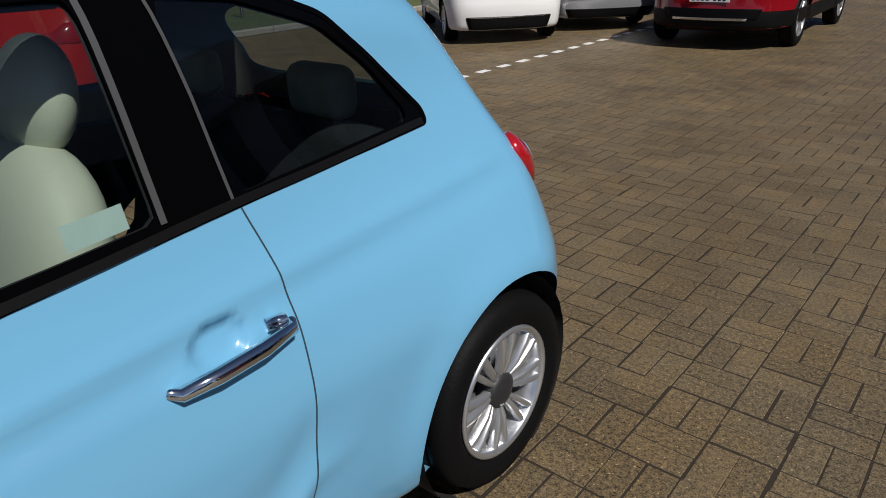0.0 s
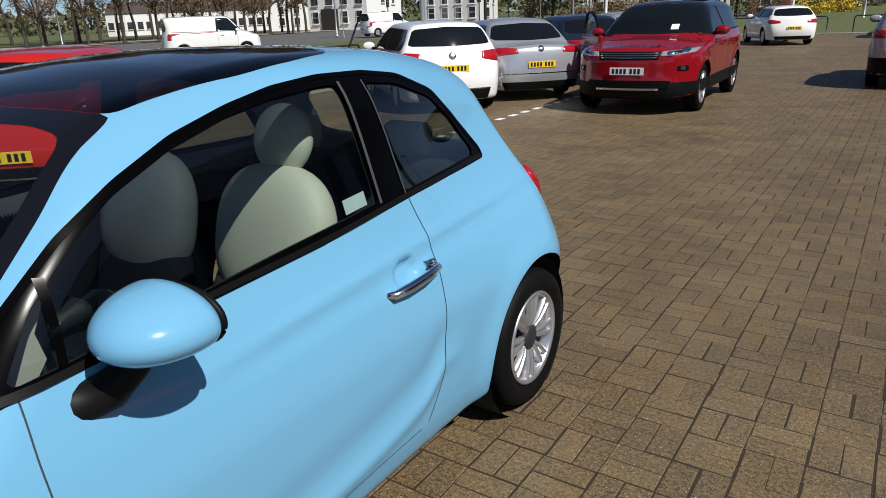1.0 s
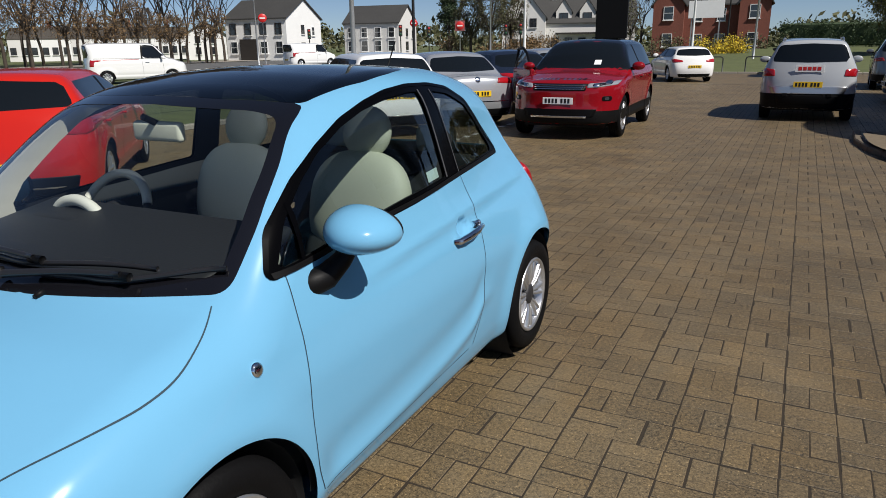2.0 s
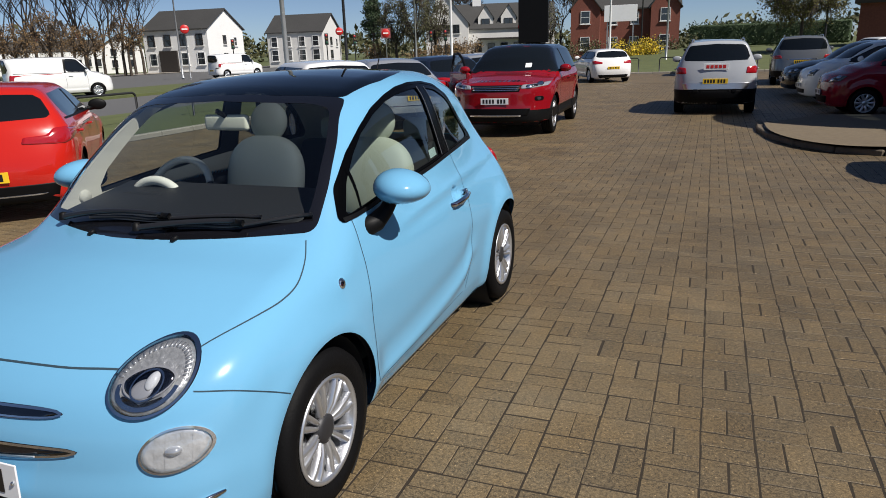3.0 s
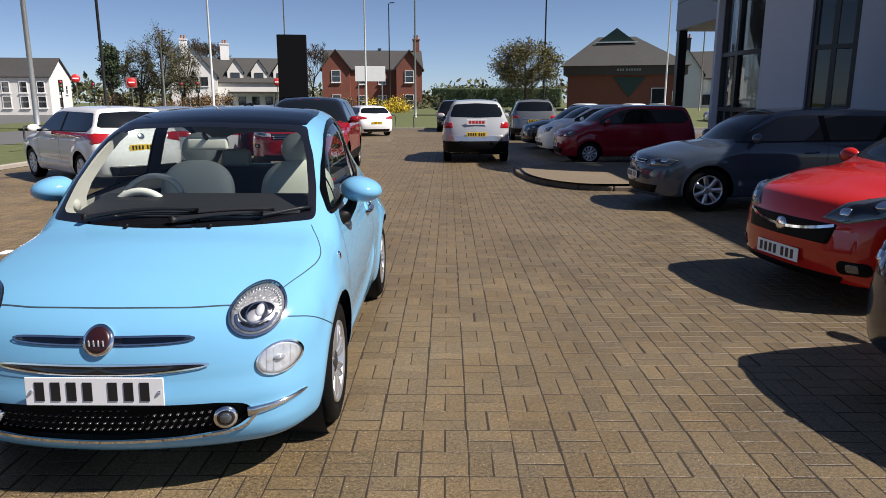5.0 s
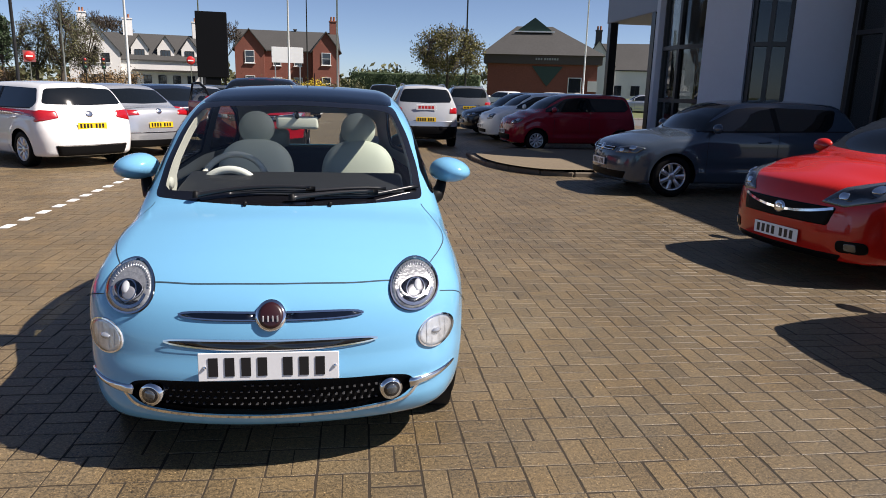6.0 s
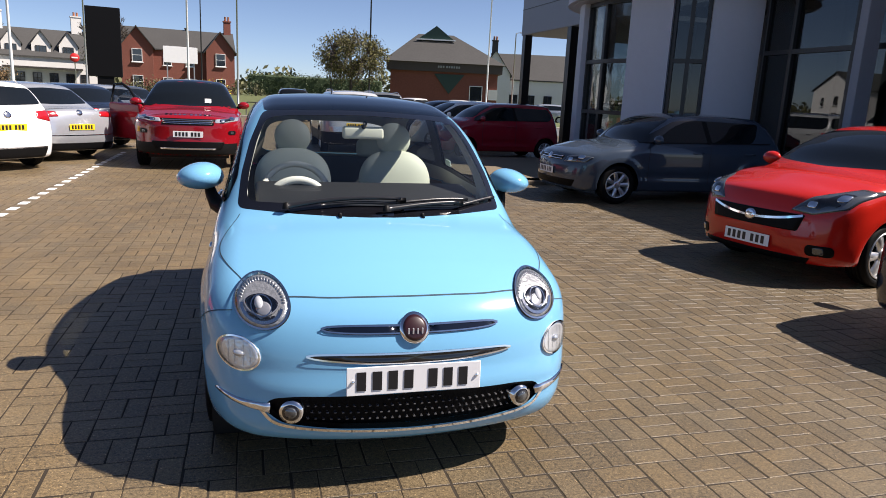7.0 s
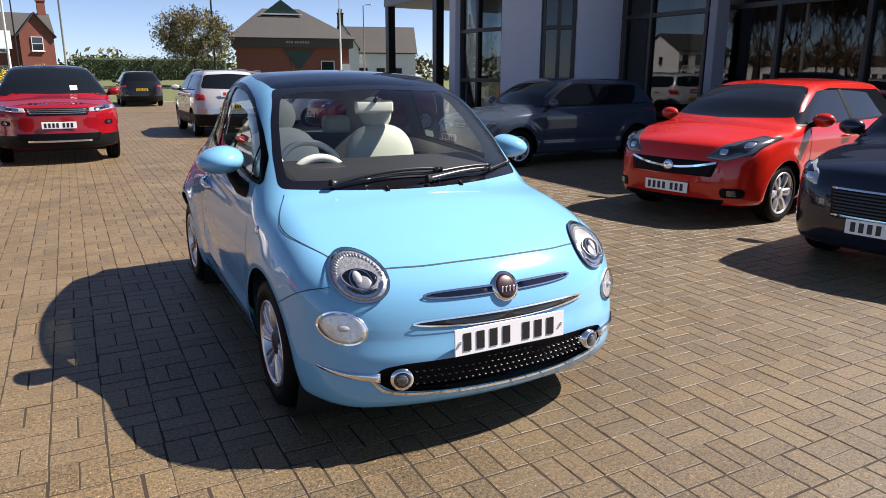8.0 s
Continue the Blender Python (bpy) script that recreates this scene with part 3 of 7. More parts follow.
def blue_details(car, s, k):
    blue = MATS["paint_light_blue"]
    cream, cloth, trim = MATS["seat_cream"], MATS["seat_cloth"], MATS["cabin_trim"]
    cover = glass("lamp_cover", (0.95, 0.96, 0.97), 0.55)
    reflector = mat("reflector", (0.72, 0.73, 0.74), 0.22, 0.55, grain=0.35, scale=24, bump=0.45)
    darkchrome = mat("dark_chrome", (0.10, 0.10, 0.11), 0.12, 1.0)
    bowl = mat("lamp_bowl_grey", (0.46, 0.46, 0.46), 0.28, 0.6, grain=0.45, scale=60, bump=0.5)
    silver = mat("lamp_silver", (0.40, 0.40, 0.42), 0.32, 0.5)
    tooth_mat = mat("lamp_tooth", (0.36, 0.37, 0.39), 0.25, 0.6, grain=0.1, scale=60)
    # lamps
    for sx in (1, -1):
        c, rx, rz = (sx * 0.567, 0.722), 0.105, 0.085
        ring = lambda q, n=40: oval(*c, rx * q, rz * q, n)
        lamp = part("headlamp", patch(s, "front", ring(1.0), 0.004, 5, 0.0, 0.03), GLOSSBLACK, car, "round projector headlamp in a chrome ring")
        part("bezel_ring", ribbon(s, "front", ring(0.96), 0.007, 0.012, True), CHROME, lamp)
        part("lamp_bowl", patch(s, "front", ring(0.90), 0.008, 6), bowl, lamp)
        for q in range(22):
            t0 = math.pi * (0.02 + 0.96 * q / 22)
            tooth = oval(*c, rx, rz, 220)[[int(t0 / (2 * math.pi) * 220), int((t0 + 0.075) / (2 * math.pi) * 220)]]
            inner_ring = c + (tooth - c) * 0.72
            outer_ring = c + (tooth - c) * 0.84
            part("reflector_tooth", patch(s, "front", np.vstack([outer_ring, inner_ring[::-1]]), 0.011, 1), tooth_mat, lamp)
        part("lower_eyelid", ribbon(s, "front", oval(c[0], c[1] - 0.006, rx * 0.70, rz * 0.66, 40)[20:41], 0.011, 0.013), CHROME, lamp)
        eye = np.array([(-0.60, -0.02), (-0.40, 0.20), (0.0, 0.30), (0.40, 0.20), (0.60, -0.02), (0.42, -0.32), (0.0, -0.48), (-0.42, -0.32)]) * (rx, rz) + c
        part("eye", patch(s, "front", rounded(eye, 5), 0.012, 5, 0.004), darkchrome, lamp)
        part("eye_rim", ribbon(s, "front", rounded(eye, 5), 0.004, 0.016, True), silver, lamp)
        part("shroud", ribbon(s, "front", oval(c[0], c[1] - 0.012, rx * 0.36, rz * 0.37, 32), 0.004, 0.018, True), CHROME, lamp)
        part("shade", patch(s, "front", oval(c[0] - sx * 0.008, c[1] - 0.020, rx * 0.27, rz * 0.25, 24), 0.016, 4, 0.003), silver, lamp)
        part("projector", patch(s, "front", oval(c[0] + sx * 0.010, c[1] - 0.004, rx * 0.15, rz * 0.22, 24), 0.020, 5, 0.008), mat("projector_lens", (0.50, 0.51, 0.53), 0.1, coat=1.0), lamp)
        part("lower_gap", patch(s, "front", np.vstack([oval(*c, rx * 0.80, rz * 0.80, 40)[24:36], oval(c[0], c[1], rx * 0.62, rz * 0.60, 40)[24:36][::-1]]), 0.011, 2), GLOSSBLACK, lamp)
        part("lamp_cover", patch(s, "front", ring(0.92), 0.018, 6, 0.022, 0.0), cover, lamp)
        c, rx, rz = (sx * 0.656, 0.544), 0.080, 0.062
        lean = sx * radians(14)
        turned = np.array([(math.cos(lean), math.sin(lean)), (-math.sin(lean), math.cos(lean))])
        ring = lambda q, n=36: (oval(0, 0, rx * q, rz * q, n) @ turned) + c
        lamp = part("side_lamp", patch(s, "front", ring(1.0), 0.004, 4, 0.0, 0.03), reflector, car, "oval daytime lamp with chrome ring")
        part("bezel_ring", ribbon(s, "front", ring(0.97), 0.006, 0.010, True), CHROME, lamp)
        for q in (-0.5, -0.2, 0.2, 0.5):
            h = rz * 0.8 * math.sqrt(1 - q * q)
            part("reflector_rib", ribbon(s, "front", [(c[0] + rx * q, c[1] - h), (c[0] + rx * q, c[1]), (c[0] + rx * q, c[1] + h)], 0.004, 0.006), reflector, lamp)
        part("bulb", patch(s, "front", oval(*c, rx * 0.24, rz * 0.2, 18), 0.010, 4, 0.010), LENS, lamp)
        part("lamp_cover", patch(s, "front", ring(0.93), 0.012, 5, 0.014, 0.0), cover, lamp)
        c = (sx * 0.466, 0.340)
        fog = part("fog_lamp", patch(s, "front", oval(*c, 0.043, 0.043), 0.012, 3, thick=0.05), CHROME, car)
        part("fog_well", patch(s, "front", oval(*c, 0.032, 0.032), 0.014, 3), GLOSSBLACK, fog)
        part("fog_lens", patch(s, "front", oval(*c, 0.022, 0.022), 0.017, 4, 0.006), DARKLENS, fog)
        # chrome whisker beside the grille
        u = np.linspace(0, 1, 13)
        xs, mid_z, half = sx * (0.545 + 0.20 * u), 0.350 + 0.008 * u + 0.022 * u * u, 0.016 * (1 - u) ** 0.6 + 0.003
        part("chrome_whisker", patch(s, "front", np.vstack([np.stack([xs, mid_z + half], 1), np.stack([xs, mid_z - half], 1)[::-1]]), 0.006, 3, 0.006), CHROME, car, "tapered chrome strip")
        # tail lamp
        c = (sx * 0.60, 0.868)
        t = part("tail_lamp", patch(s, "rear", oval(*c, 0.068, 0.092), 0.012, 5, 0.03), REDLENS, car, "red ring tail lamp")
        part("tail_centre", patch(s, "rear", oval(*c, 0.030, 0.045), 0.036, 4, 0.008), blue, t)
        # chrome spears beside the badge
        u = np.linspace(0, 1, 15)
        half = 0.017 * np.sqrt(np.clip(1 - u ** 4, 0, 1)) + 0.001
        xs = sx * (0.058 + 0.297 * u)
        part("grille_spear", patch(s, "front", np.vstack([np.stack([xs, 0.651 + half], 1), np.stack([xs, 0.651 - half], 1)[::-1]]), 0.004, 3), darkchrome, car)
        part("spear_edge", ribbon(s, "front", np.stack([xs, 0.651 + half * 0.75], 1), 0.007, 0.008), CHROME, car)
        part("spear_edge", ribbon(s, "front", np.stack([xs, 0.651 - half * 0.75], 1), 0.005, 0.007), CHROME, car)
    xs = np.linspace(-0.41, 0.41, 29)
    mid_z, half = 0.546 + 0.007 * (xs / 0.41) ** 2, 0.021 * np.sqrt(np.clip(1 - (xs / 0.41) ** 2, 0, 1)) + 0.001
    part("lower_spear", patch(s, "front", np.vstack([np.stack([xs, mid_z + half], 1), np.stack([xs, mid_z - half], 1)[::-1]]), 0.004, 3), GLOSSBLACK, car)
    part("spear_edge", ribbon(s, "front", np.stack([xs, mid_z + half * 0.85], 1), 0.007, 0.008), CHROME, car)
    part("spear_edge", ribbon(s, "front", np.stack([xs, mid_z - half * 0.85], 1), 0.006, 0.008), CHROME, car)
    # badge
    b = part("badge", patch(s, "front", oval(0, 0.652, 0.058, 0.054), 0.013, 4, 0.006, 0.03), CHROME, car, "round chrome badge with dark red centre")
    part("badge_centre", patch(s, "front", oval(0, 0.652, 0.047, 0.044), 0.016, 4, 0.006), mat("badge_red", (0.025, 0.005, 0.007), 0.35, coat=0.2), b)
    bm = bmesh.new()
    y = float(s.on("front", [(0, 0.652)])[0][1]) - 0.028
    for i in range(4):
        box(bm, 0.006, 0.003, 0.024, -0.027 + 0.018 * i, y, 0.640, 0.001)
    part("badge_bars", bm, mat("badge_silver", (0.50, 0.51, 0.53), 0.35, 0.3), b)
    # grille
    hole = soft_corners([(-0.54, 0.388), (-0.45, 0.402), (0, 0.415), (0.45, 0.402), (0.54, 0.388), (0.578, 0.345), (0.50, 0.290), (0.3, 0.272), (0, 0.266), (-0.3, 0.272), (-0.50, 0.290), (-0.578, 0.345)], 0.03)
    g = part("grille", k.take("grille_hole", -0.03), GRILLE, car, "black lower grille with small studs")
    part("grille_lip", ribbon(s, "front", hole, 0.03, -0.012, True), GRILLE, g)
    lower = curve2([(0.580, 0.342), (0.51, 0.287), (0.3, 0.266), (0, 0.260), (-0.3, 0.266), (-0.51, 0.287), (-0.580, 0.342)], 10)
    part("grille_chrome", ribbon(s, "front", lower, 0.012, 0.006), CHROME, g)
    bm = bmesh.new()
    for r in range(5):
        for c in range(30):
            x, z = -0.42 + 0.029 * c + (0.0145 if r % 2 else 0), 0.286 + 0.026 * r
            if signed(hole, np.array([(x, z)]))[0] > -0.022 or abs(abs(x) - 0.466) < 0.05:
                continue
            yy = float(s.on("front", [(x, z)])[0][1]) + 0.012
            box(bm, 0.010, 0.02, 0.005, x, yy, z - 0.003, 0.0012)
    st = part("grille_studs", bm, mat("stud_silver", (0.11, 0.11, 0.115), 0.25, 0.6), g)
    tagged(st, kind="stuff")
    yp = float(s.on("front", [(0, 0.462)])[0][1])
    plate(car, pose(-0.004, yp - 0.014, 0.474, -3), WHITEPLATE, 0.53)
    for sx in (-0.245, 0.245):
        bm = bmesh.new()
        bmesh.ops.create_uvsphere(bm, u_segments=10, v_segments=6, radius=0.007)
        part("plate_screw", bm, CHROME, car, m=pose(sx, yp - 0.018, 0.474))
    # panel gaps
    seam = mat("panel_gap_blue", (0.02, 0.045, 0.065), 0.8)
    gap = lambda side, line, w=0.0035: part("panel_gap", ribbon(s, side, dense(line, 0.025), w, 0.0012), seam, car)
    gap("top", curve2([(-0.48, -1.70), (-0.28, -1.750), (0, -1.772), (0.28, -1.750), (0.48, -1.70)]), 0.0055)
    for sx in (1, -1):
        gap("top", curve2([(sx * 0.635, -1.575), (sx * 0.685, -1.465), (sx * 0.718, -1.365), (sx * 0.737, -1.27), (sx * 0.735, -1.17), (sx * 0.70, -1.06), (sx * 0.655, -0.97)]), 0.004)
    for sd in ("left", "right"):
        gap(sd, curve2([(0.452, 1.058), (0.475, 0.96), (0.483, 0.86), (0.482, 0.76), (0.470, 0.60), (0.44, 0.45), (0.37, 0.32)]))
        gap(sd, curve2([(-0.77, 0.99), (-0.778, 0.88), (-0.779, 0.783), (-0.786, 0.65), (-0.79, 0.504), (-0.78, 0.40), (-0.75, 0.30)]))
        gap(sd, [(-0.735, 0.295), (0.33, 0.315)])
        gap(sd, curve2([(-1.39, 0.568), (-1.47, 0.612), (-1.58, 0.665), (-1.66, 0.69)]), 0.004)
        part("window_bead", ribbon(s, sd, curve2([(-0.81, 0.990), (-0.586, 1.004), (-0.378, 1.024), (0, 1.041), (0.377, 1.066), (0.7, 1.071), (1.045, 1.077)]), 0.016, 0.006), BLACK, car)
        part("pillar_strip", ribbon(s, sd, dense([(0.300, 1.078), (0.297, 1.25), (0.293, 1.425)], 0.03), 0.012, 0.005), mat("grey_strip", (0.06, 0.06, 0.062), 0.4), car)
        part("pillar_edge", ribbon(s, sd, dense([(0.438, 1.075), (0.425, 1.25), (0.404, 1.42)], 0.03), 0.007, 0.005), MATS['grey_strip'], car)
        part("corner_pillar", ribbon(s, sd, dense([(-0.682, 1.008), (-0.660, 1.165)], 0.03), 0.018, 0.003), SATIN, car)
        sx = 1 if sd == "left" else -1
        part("side_badge", patch(s, sd, oval(-0.972, 0.797, 0.019, 0.019, 20), 0.004, 3, 0.004), CHROME, car)
        # handle
        xa, xb = [float(s.on(sd, [(q, 0.845)])[0][0]) for q in (0.205, 0.455)]
        h = part("door_handle", tube([(xa + sx * 0.004, 0.212, 0.830), (xa + sx * 0.022, 0.224, 0.831), (xa + sx * 0.030, 0.29, 0.835), (xa + sx * 0.030, 0.38, 0.840), (xb + sx * 0.026, 0.452, 0.844), (xb + sx * 0.004, 0.468, 0.845)], [0.009, 0.0135, 0.0155, 0.0155, 0.014, 0.009], 14), CHROME, car, "chrome bar handle")
        part("lock_cap", tube([(xb + sx * 0.002, 0.415, 0.858), (xb + sx * 0.012, 0.452, 0.860)], 0.013, 12), CHROME, h)
        # mirror
        mm = new("door_mirror")
        mm.parent = car
        mm.matrix_local = pose(sx * 0.855, -0.535, 1.072, 0, sx * 4, sx * 10)
        v, f = [], []
        n = 22
        for i in range(n + 1):
            b = -math.pi / 2 + math.pi * i / n
            for j in range(2 * n):
                a = math.pi * j / n
                px, py, pz = math.cos(b) * math.cos(a), math.cos(b) * math.sin(a), math.sin(b)
                v.append((px * 0.118, py * (0.062 if py > 0 else 0.150), (pz if pz > 0 else pz * 0.86) * 0.076 * (1 - 0.10 * px * sx)))
        for i in range(n):
            for j in range(2 * n):
                q = (j + 1) % (2 * n)
                f.append((i * 2 * n + j, i * 2 * n + q, (i + 1) * 2 * n + q, (i + 1) * 2 * n + j))
        part("mirror_shell", mesh_of("mirror_shell", v, f, True), blue, mm)
        part("mirror_glass", lathe([(0.0, 0.0), (0.095, 0.0), (0.1, -0.006), (0.1, -0.02)], 28, "z"), CHROME, mm, m=pose(0, 0.050, 0.0, 90) @ Matrix.Diagonal((0.88, -0.56, -1, 1)))
        part("mirror_lip", tube([(0.100 * math.cos(a), 0.040, -0.002 + 0.058 * math.sin(a)) for a in np.linspace(0, 2 * math.pi, 40)[:-1]], 0.008, 8, closed=True), BLACK, mm)
        foot = tube([(sx * 0.735, -0.665, 0.925), (sx * 0.775, -0.63, 0.945), (sx * 0.800, -0.585, 0.985), (sx * 0.815, -0.545, 1.03)], [0.042, 0.040, 0.031, 0.026], 14)
        part("mirror_foot", foot, BLACK, car)
    # wipers
    arm_mat = mat("wiper_black", (0.016, 0.016, 0.018), 0.32)
    for pivot, elbow, tip, heel in (((-0.44, -1.030), (0.10, -1.052), (0.47, -0.962), (-0.28, -1.048)), ((0.02, -1.118), (0.40, -1.018), (0.64, -0.885), (0.12, -1.082))):
        q = s.on("top", dense([pivot, elbow], 0.03))
        q = q + s.grad(q) * np.linspace(0.026, 0.040, len(q))[:, None]
        w = part("wiper", tube(q, np.linspace(0.013, 0.008, len(q)), 8), arm_mat, car, "black wiper arm")
        b = s.on("top", dense(curve2([heel, ((heel[0] + elbow[0]) / 2, (heel[1] + elbow[1]) / 2 - 0.004), elbow, tip]), 0.03))
        part("wiper_blade", tube(b + s.grad(b) * 0.016, 0.0085, 6), arm_mat, w)
        part("wiper_pivot", lathe([(0.0, 0.022), (0.014, 0.018), (0.018, -0.01)], 14), BLACK, w, m=Matrix.Translation(q[0]))
        part("wiper_joint", tube([q[-1] + (-0.02, 0.004, -0.006), q[-1] + (0.025, 0.010, -0.008)], 0.013, 8), BLACK, w)
    for x in (-0.20, 0.20):
        q = s.on("top", [(x, -1.150), (x, -1.122)])
        part("washer_nozzle", tube(q + s.grad(q) * 0.006, [0.007, 0.011], 8), BLACK, car)
    # aerial
    part("aerial", tube([(0, 0.98, 1.41), (0, 1.12, 1.62)], [0.005, 0.003], 8), BLACK, car)
    # window label
    c = s.on("left", [(0.150, 1.082), (0.250, 1.088), (0.250, 1.128), (0.150, 1.122)])
    c = c - s.grad(c) * 0.008
    part("window_label", mesh_of("window_label", c, [(0, 1, 2, 3)]), mat("label_paper", (0.55, 0.68, 0.66), 0.6, grain=0.1), car, "pale paper label inside the glass")
    # inside
    for sx in (-1, 1):
        seat(car, sx * 0.335, -0.06, cream, cloth)
    def soft_box(w, d, h, x, y, z, bev, rot=None):
        bm = bmesh.new()
        box(bm, w, d, h, x, y, z, bev, rot, 4)
        for fc in bm.faces:
            fc.smooth = True
        return bm
    for sx in (-1, 1):
        edge = s.on("front", [(sx * x, z) for x, z in ((0.655, 0.985), (0.651, 1.03), (0.642, 1.08), (0.626, 1.15), (0.606, 1.22), (0.582, 1.29), (0.553, 1.36), (0.528, 1.405))])
        edge = edge - s.grad(edge) * 0.022
        wide = np.array([0.20, 0.185, 0.125, 0.100, 0.095, 0.090, 0.085, 0.080])[:, None]
        inside = edge + wide * np.array((-sx * 0.10, 1.0, -0.12))
        skin = mesh_of("lining", np.vstack([edge, inside, inside + (sx * 0.016, 0, 0), edge + (sx * 0.016, 0, 0)]),
                       [(a * 8 + i, a * 8 + i + 1, (a + 1) % 4 * 8 + i + 1, (a + 1) % 4 * 8 + i) for a in range(4) for i in range(7)] + [(0, 8, 16, 24), (7, 31, 23, 15)])
        lining = part("screen_pillar_lining", skin, MATS["headlining"], car, "pale cream lining of the windscreen pillar")
        at = edge[1] * 0.5 + inside[1] * 0.5 + (0, 0, 0.012)
        part("tweeter_grille", lathe([(0.0, 0.010), (0.026, 0.008), (0.032, 0.0), (0.032, -0.01)], 24, "x"), MATS["headlining"], lining, m=pose(at[0] - sx * 0.004, at[1], at[2], 0, 0, 180 if sx > 0 else 0))
    part("rear_bench", soft_box(1.10, 0.16, 0.55, 0, 0.92, 0.52, 0.06, pose(0, 0, 0, -16)), cloth, car)
    for sx in (-0.3, 0.3):
        part("rear_headrest", soft_box(0.22, 0.09, 0.14, sx, 1.0, 1.06, 0.04), cream, car)
    part("dashboard", soft_box(1.14, 0.42, 0.32, 0, -0.77, 0.68, 0.09), trim, car)
    part("dash_top", soft_box(1.16, 0.46, 0.05, 0, 0, 0, 0.022), trim, car, "dark padded dash top", m=pose(0, -0.745, 0.972, 9))
    part("dash_panel", soft_box(1.20, 0.05, 0.12, 0, -0.60, 0.78, 0.02), blue, car, "body-coloured dash panel")
    part("instrument_pod", soft_box(0.27, 0.16, 0.10, -0.36, -0.65, 0.935, 0.04), trim, car)
    part("cabin_floor", soft_box(1.3, 2.3, 0.06, 0, 0.0, 0.24, 0.01), trim, car)
    a = np.linspace(0, 2 * np.pi, 40, endpoint=False)
    sw = new("steering_wheel")
    sw.parent = car
    sw.matrix_local = pose(-0.36, -0.46, 0.975, 62)
    part("wheel_rim", tube([(0.178 * math.cos(t), 0.178 * math.sin(t), 0) for t in a], 0.015, 10, closed=True), trim, sw)
    part("rim_grip", tube([(0.178 * math.cos(t), 0.178 * math.sin(t), 0) for t in np.linspace(0.12 * math.pi, 0.88 * math.pi, 20)], 0.018, 10), mat("rim_cream", (0.58, 0.57, 0.50), 0.5), sw, "cream leather upper grip")
    bm = bmesh.new()
    box(bm, 0.32, 0.035, 0.02, 0, 0, -0.01, 0.006)
    box(bm, 0.045, 0.16, 0.02, 0, -0.085, -0.01, 0.006)
    part("wheel_spoke", bm, trim, sw)
    part("wheel_hub", lathe([(0.0, 0.03), (0.055, 0.025), (0.07, 0.0), (0.06, -0.04)], 24), trim, sw)
    arc = np.linspace(0.15 * math.pi, 0.85 * math.pi, 18)
    part("pod_hood", tube([(-0.36 + 0.150 * math.cos(t), -0.600, 0.945 + 0.125 * math.sin(t)) for t in arc], 0.022, 10), mat("pod_cream", (0.62, 0.62, 0.56), 0.5, grain=0.03), car, "cream hood over the dials")
    part("steering_column", tube([(-0.36, -0.52, 0.93), (-0.36, -0.72, 0.84)], 0.04, 12), trim, car)
    part("rear_view_mirror", soft_box(0.23, 0.035, 0.07, 0, -0.50, 1.29, 0.016), cream, car)
    part("mirror_stalk", tube([(0, -0.50, 1.35), (0, -0.56, 1.38)], 0.012, 8), BLACK, car)


blue_car, blue_shape, blue_skin = blue_hatchback()
blue_details(blue_car, blue_shape, blue_skin)
hub = wheel_parts(0.296, 0.190, 0.203, 16, True, web=True)
set_wheels(blue_car, hub, 1.418, 2.29, 0.296)
for sx in (-1, 1):
    for sy in (-1, 1):
        part("wheel_well", lathe([(0.345, 0.0), (0.345, 0.30), (0.0, 0.30)], 28, "x"), SHADOWBLACK, blue_car, m=pose(sx * 0.775, sy * 1.15, 0.295, 0, 0, 180 if sx > 0 else 0))
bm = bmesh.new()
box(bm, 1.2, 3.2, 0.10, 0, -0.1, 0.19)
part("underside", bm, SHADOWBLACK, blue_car)


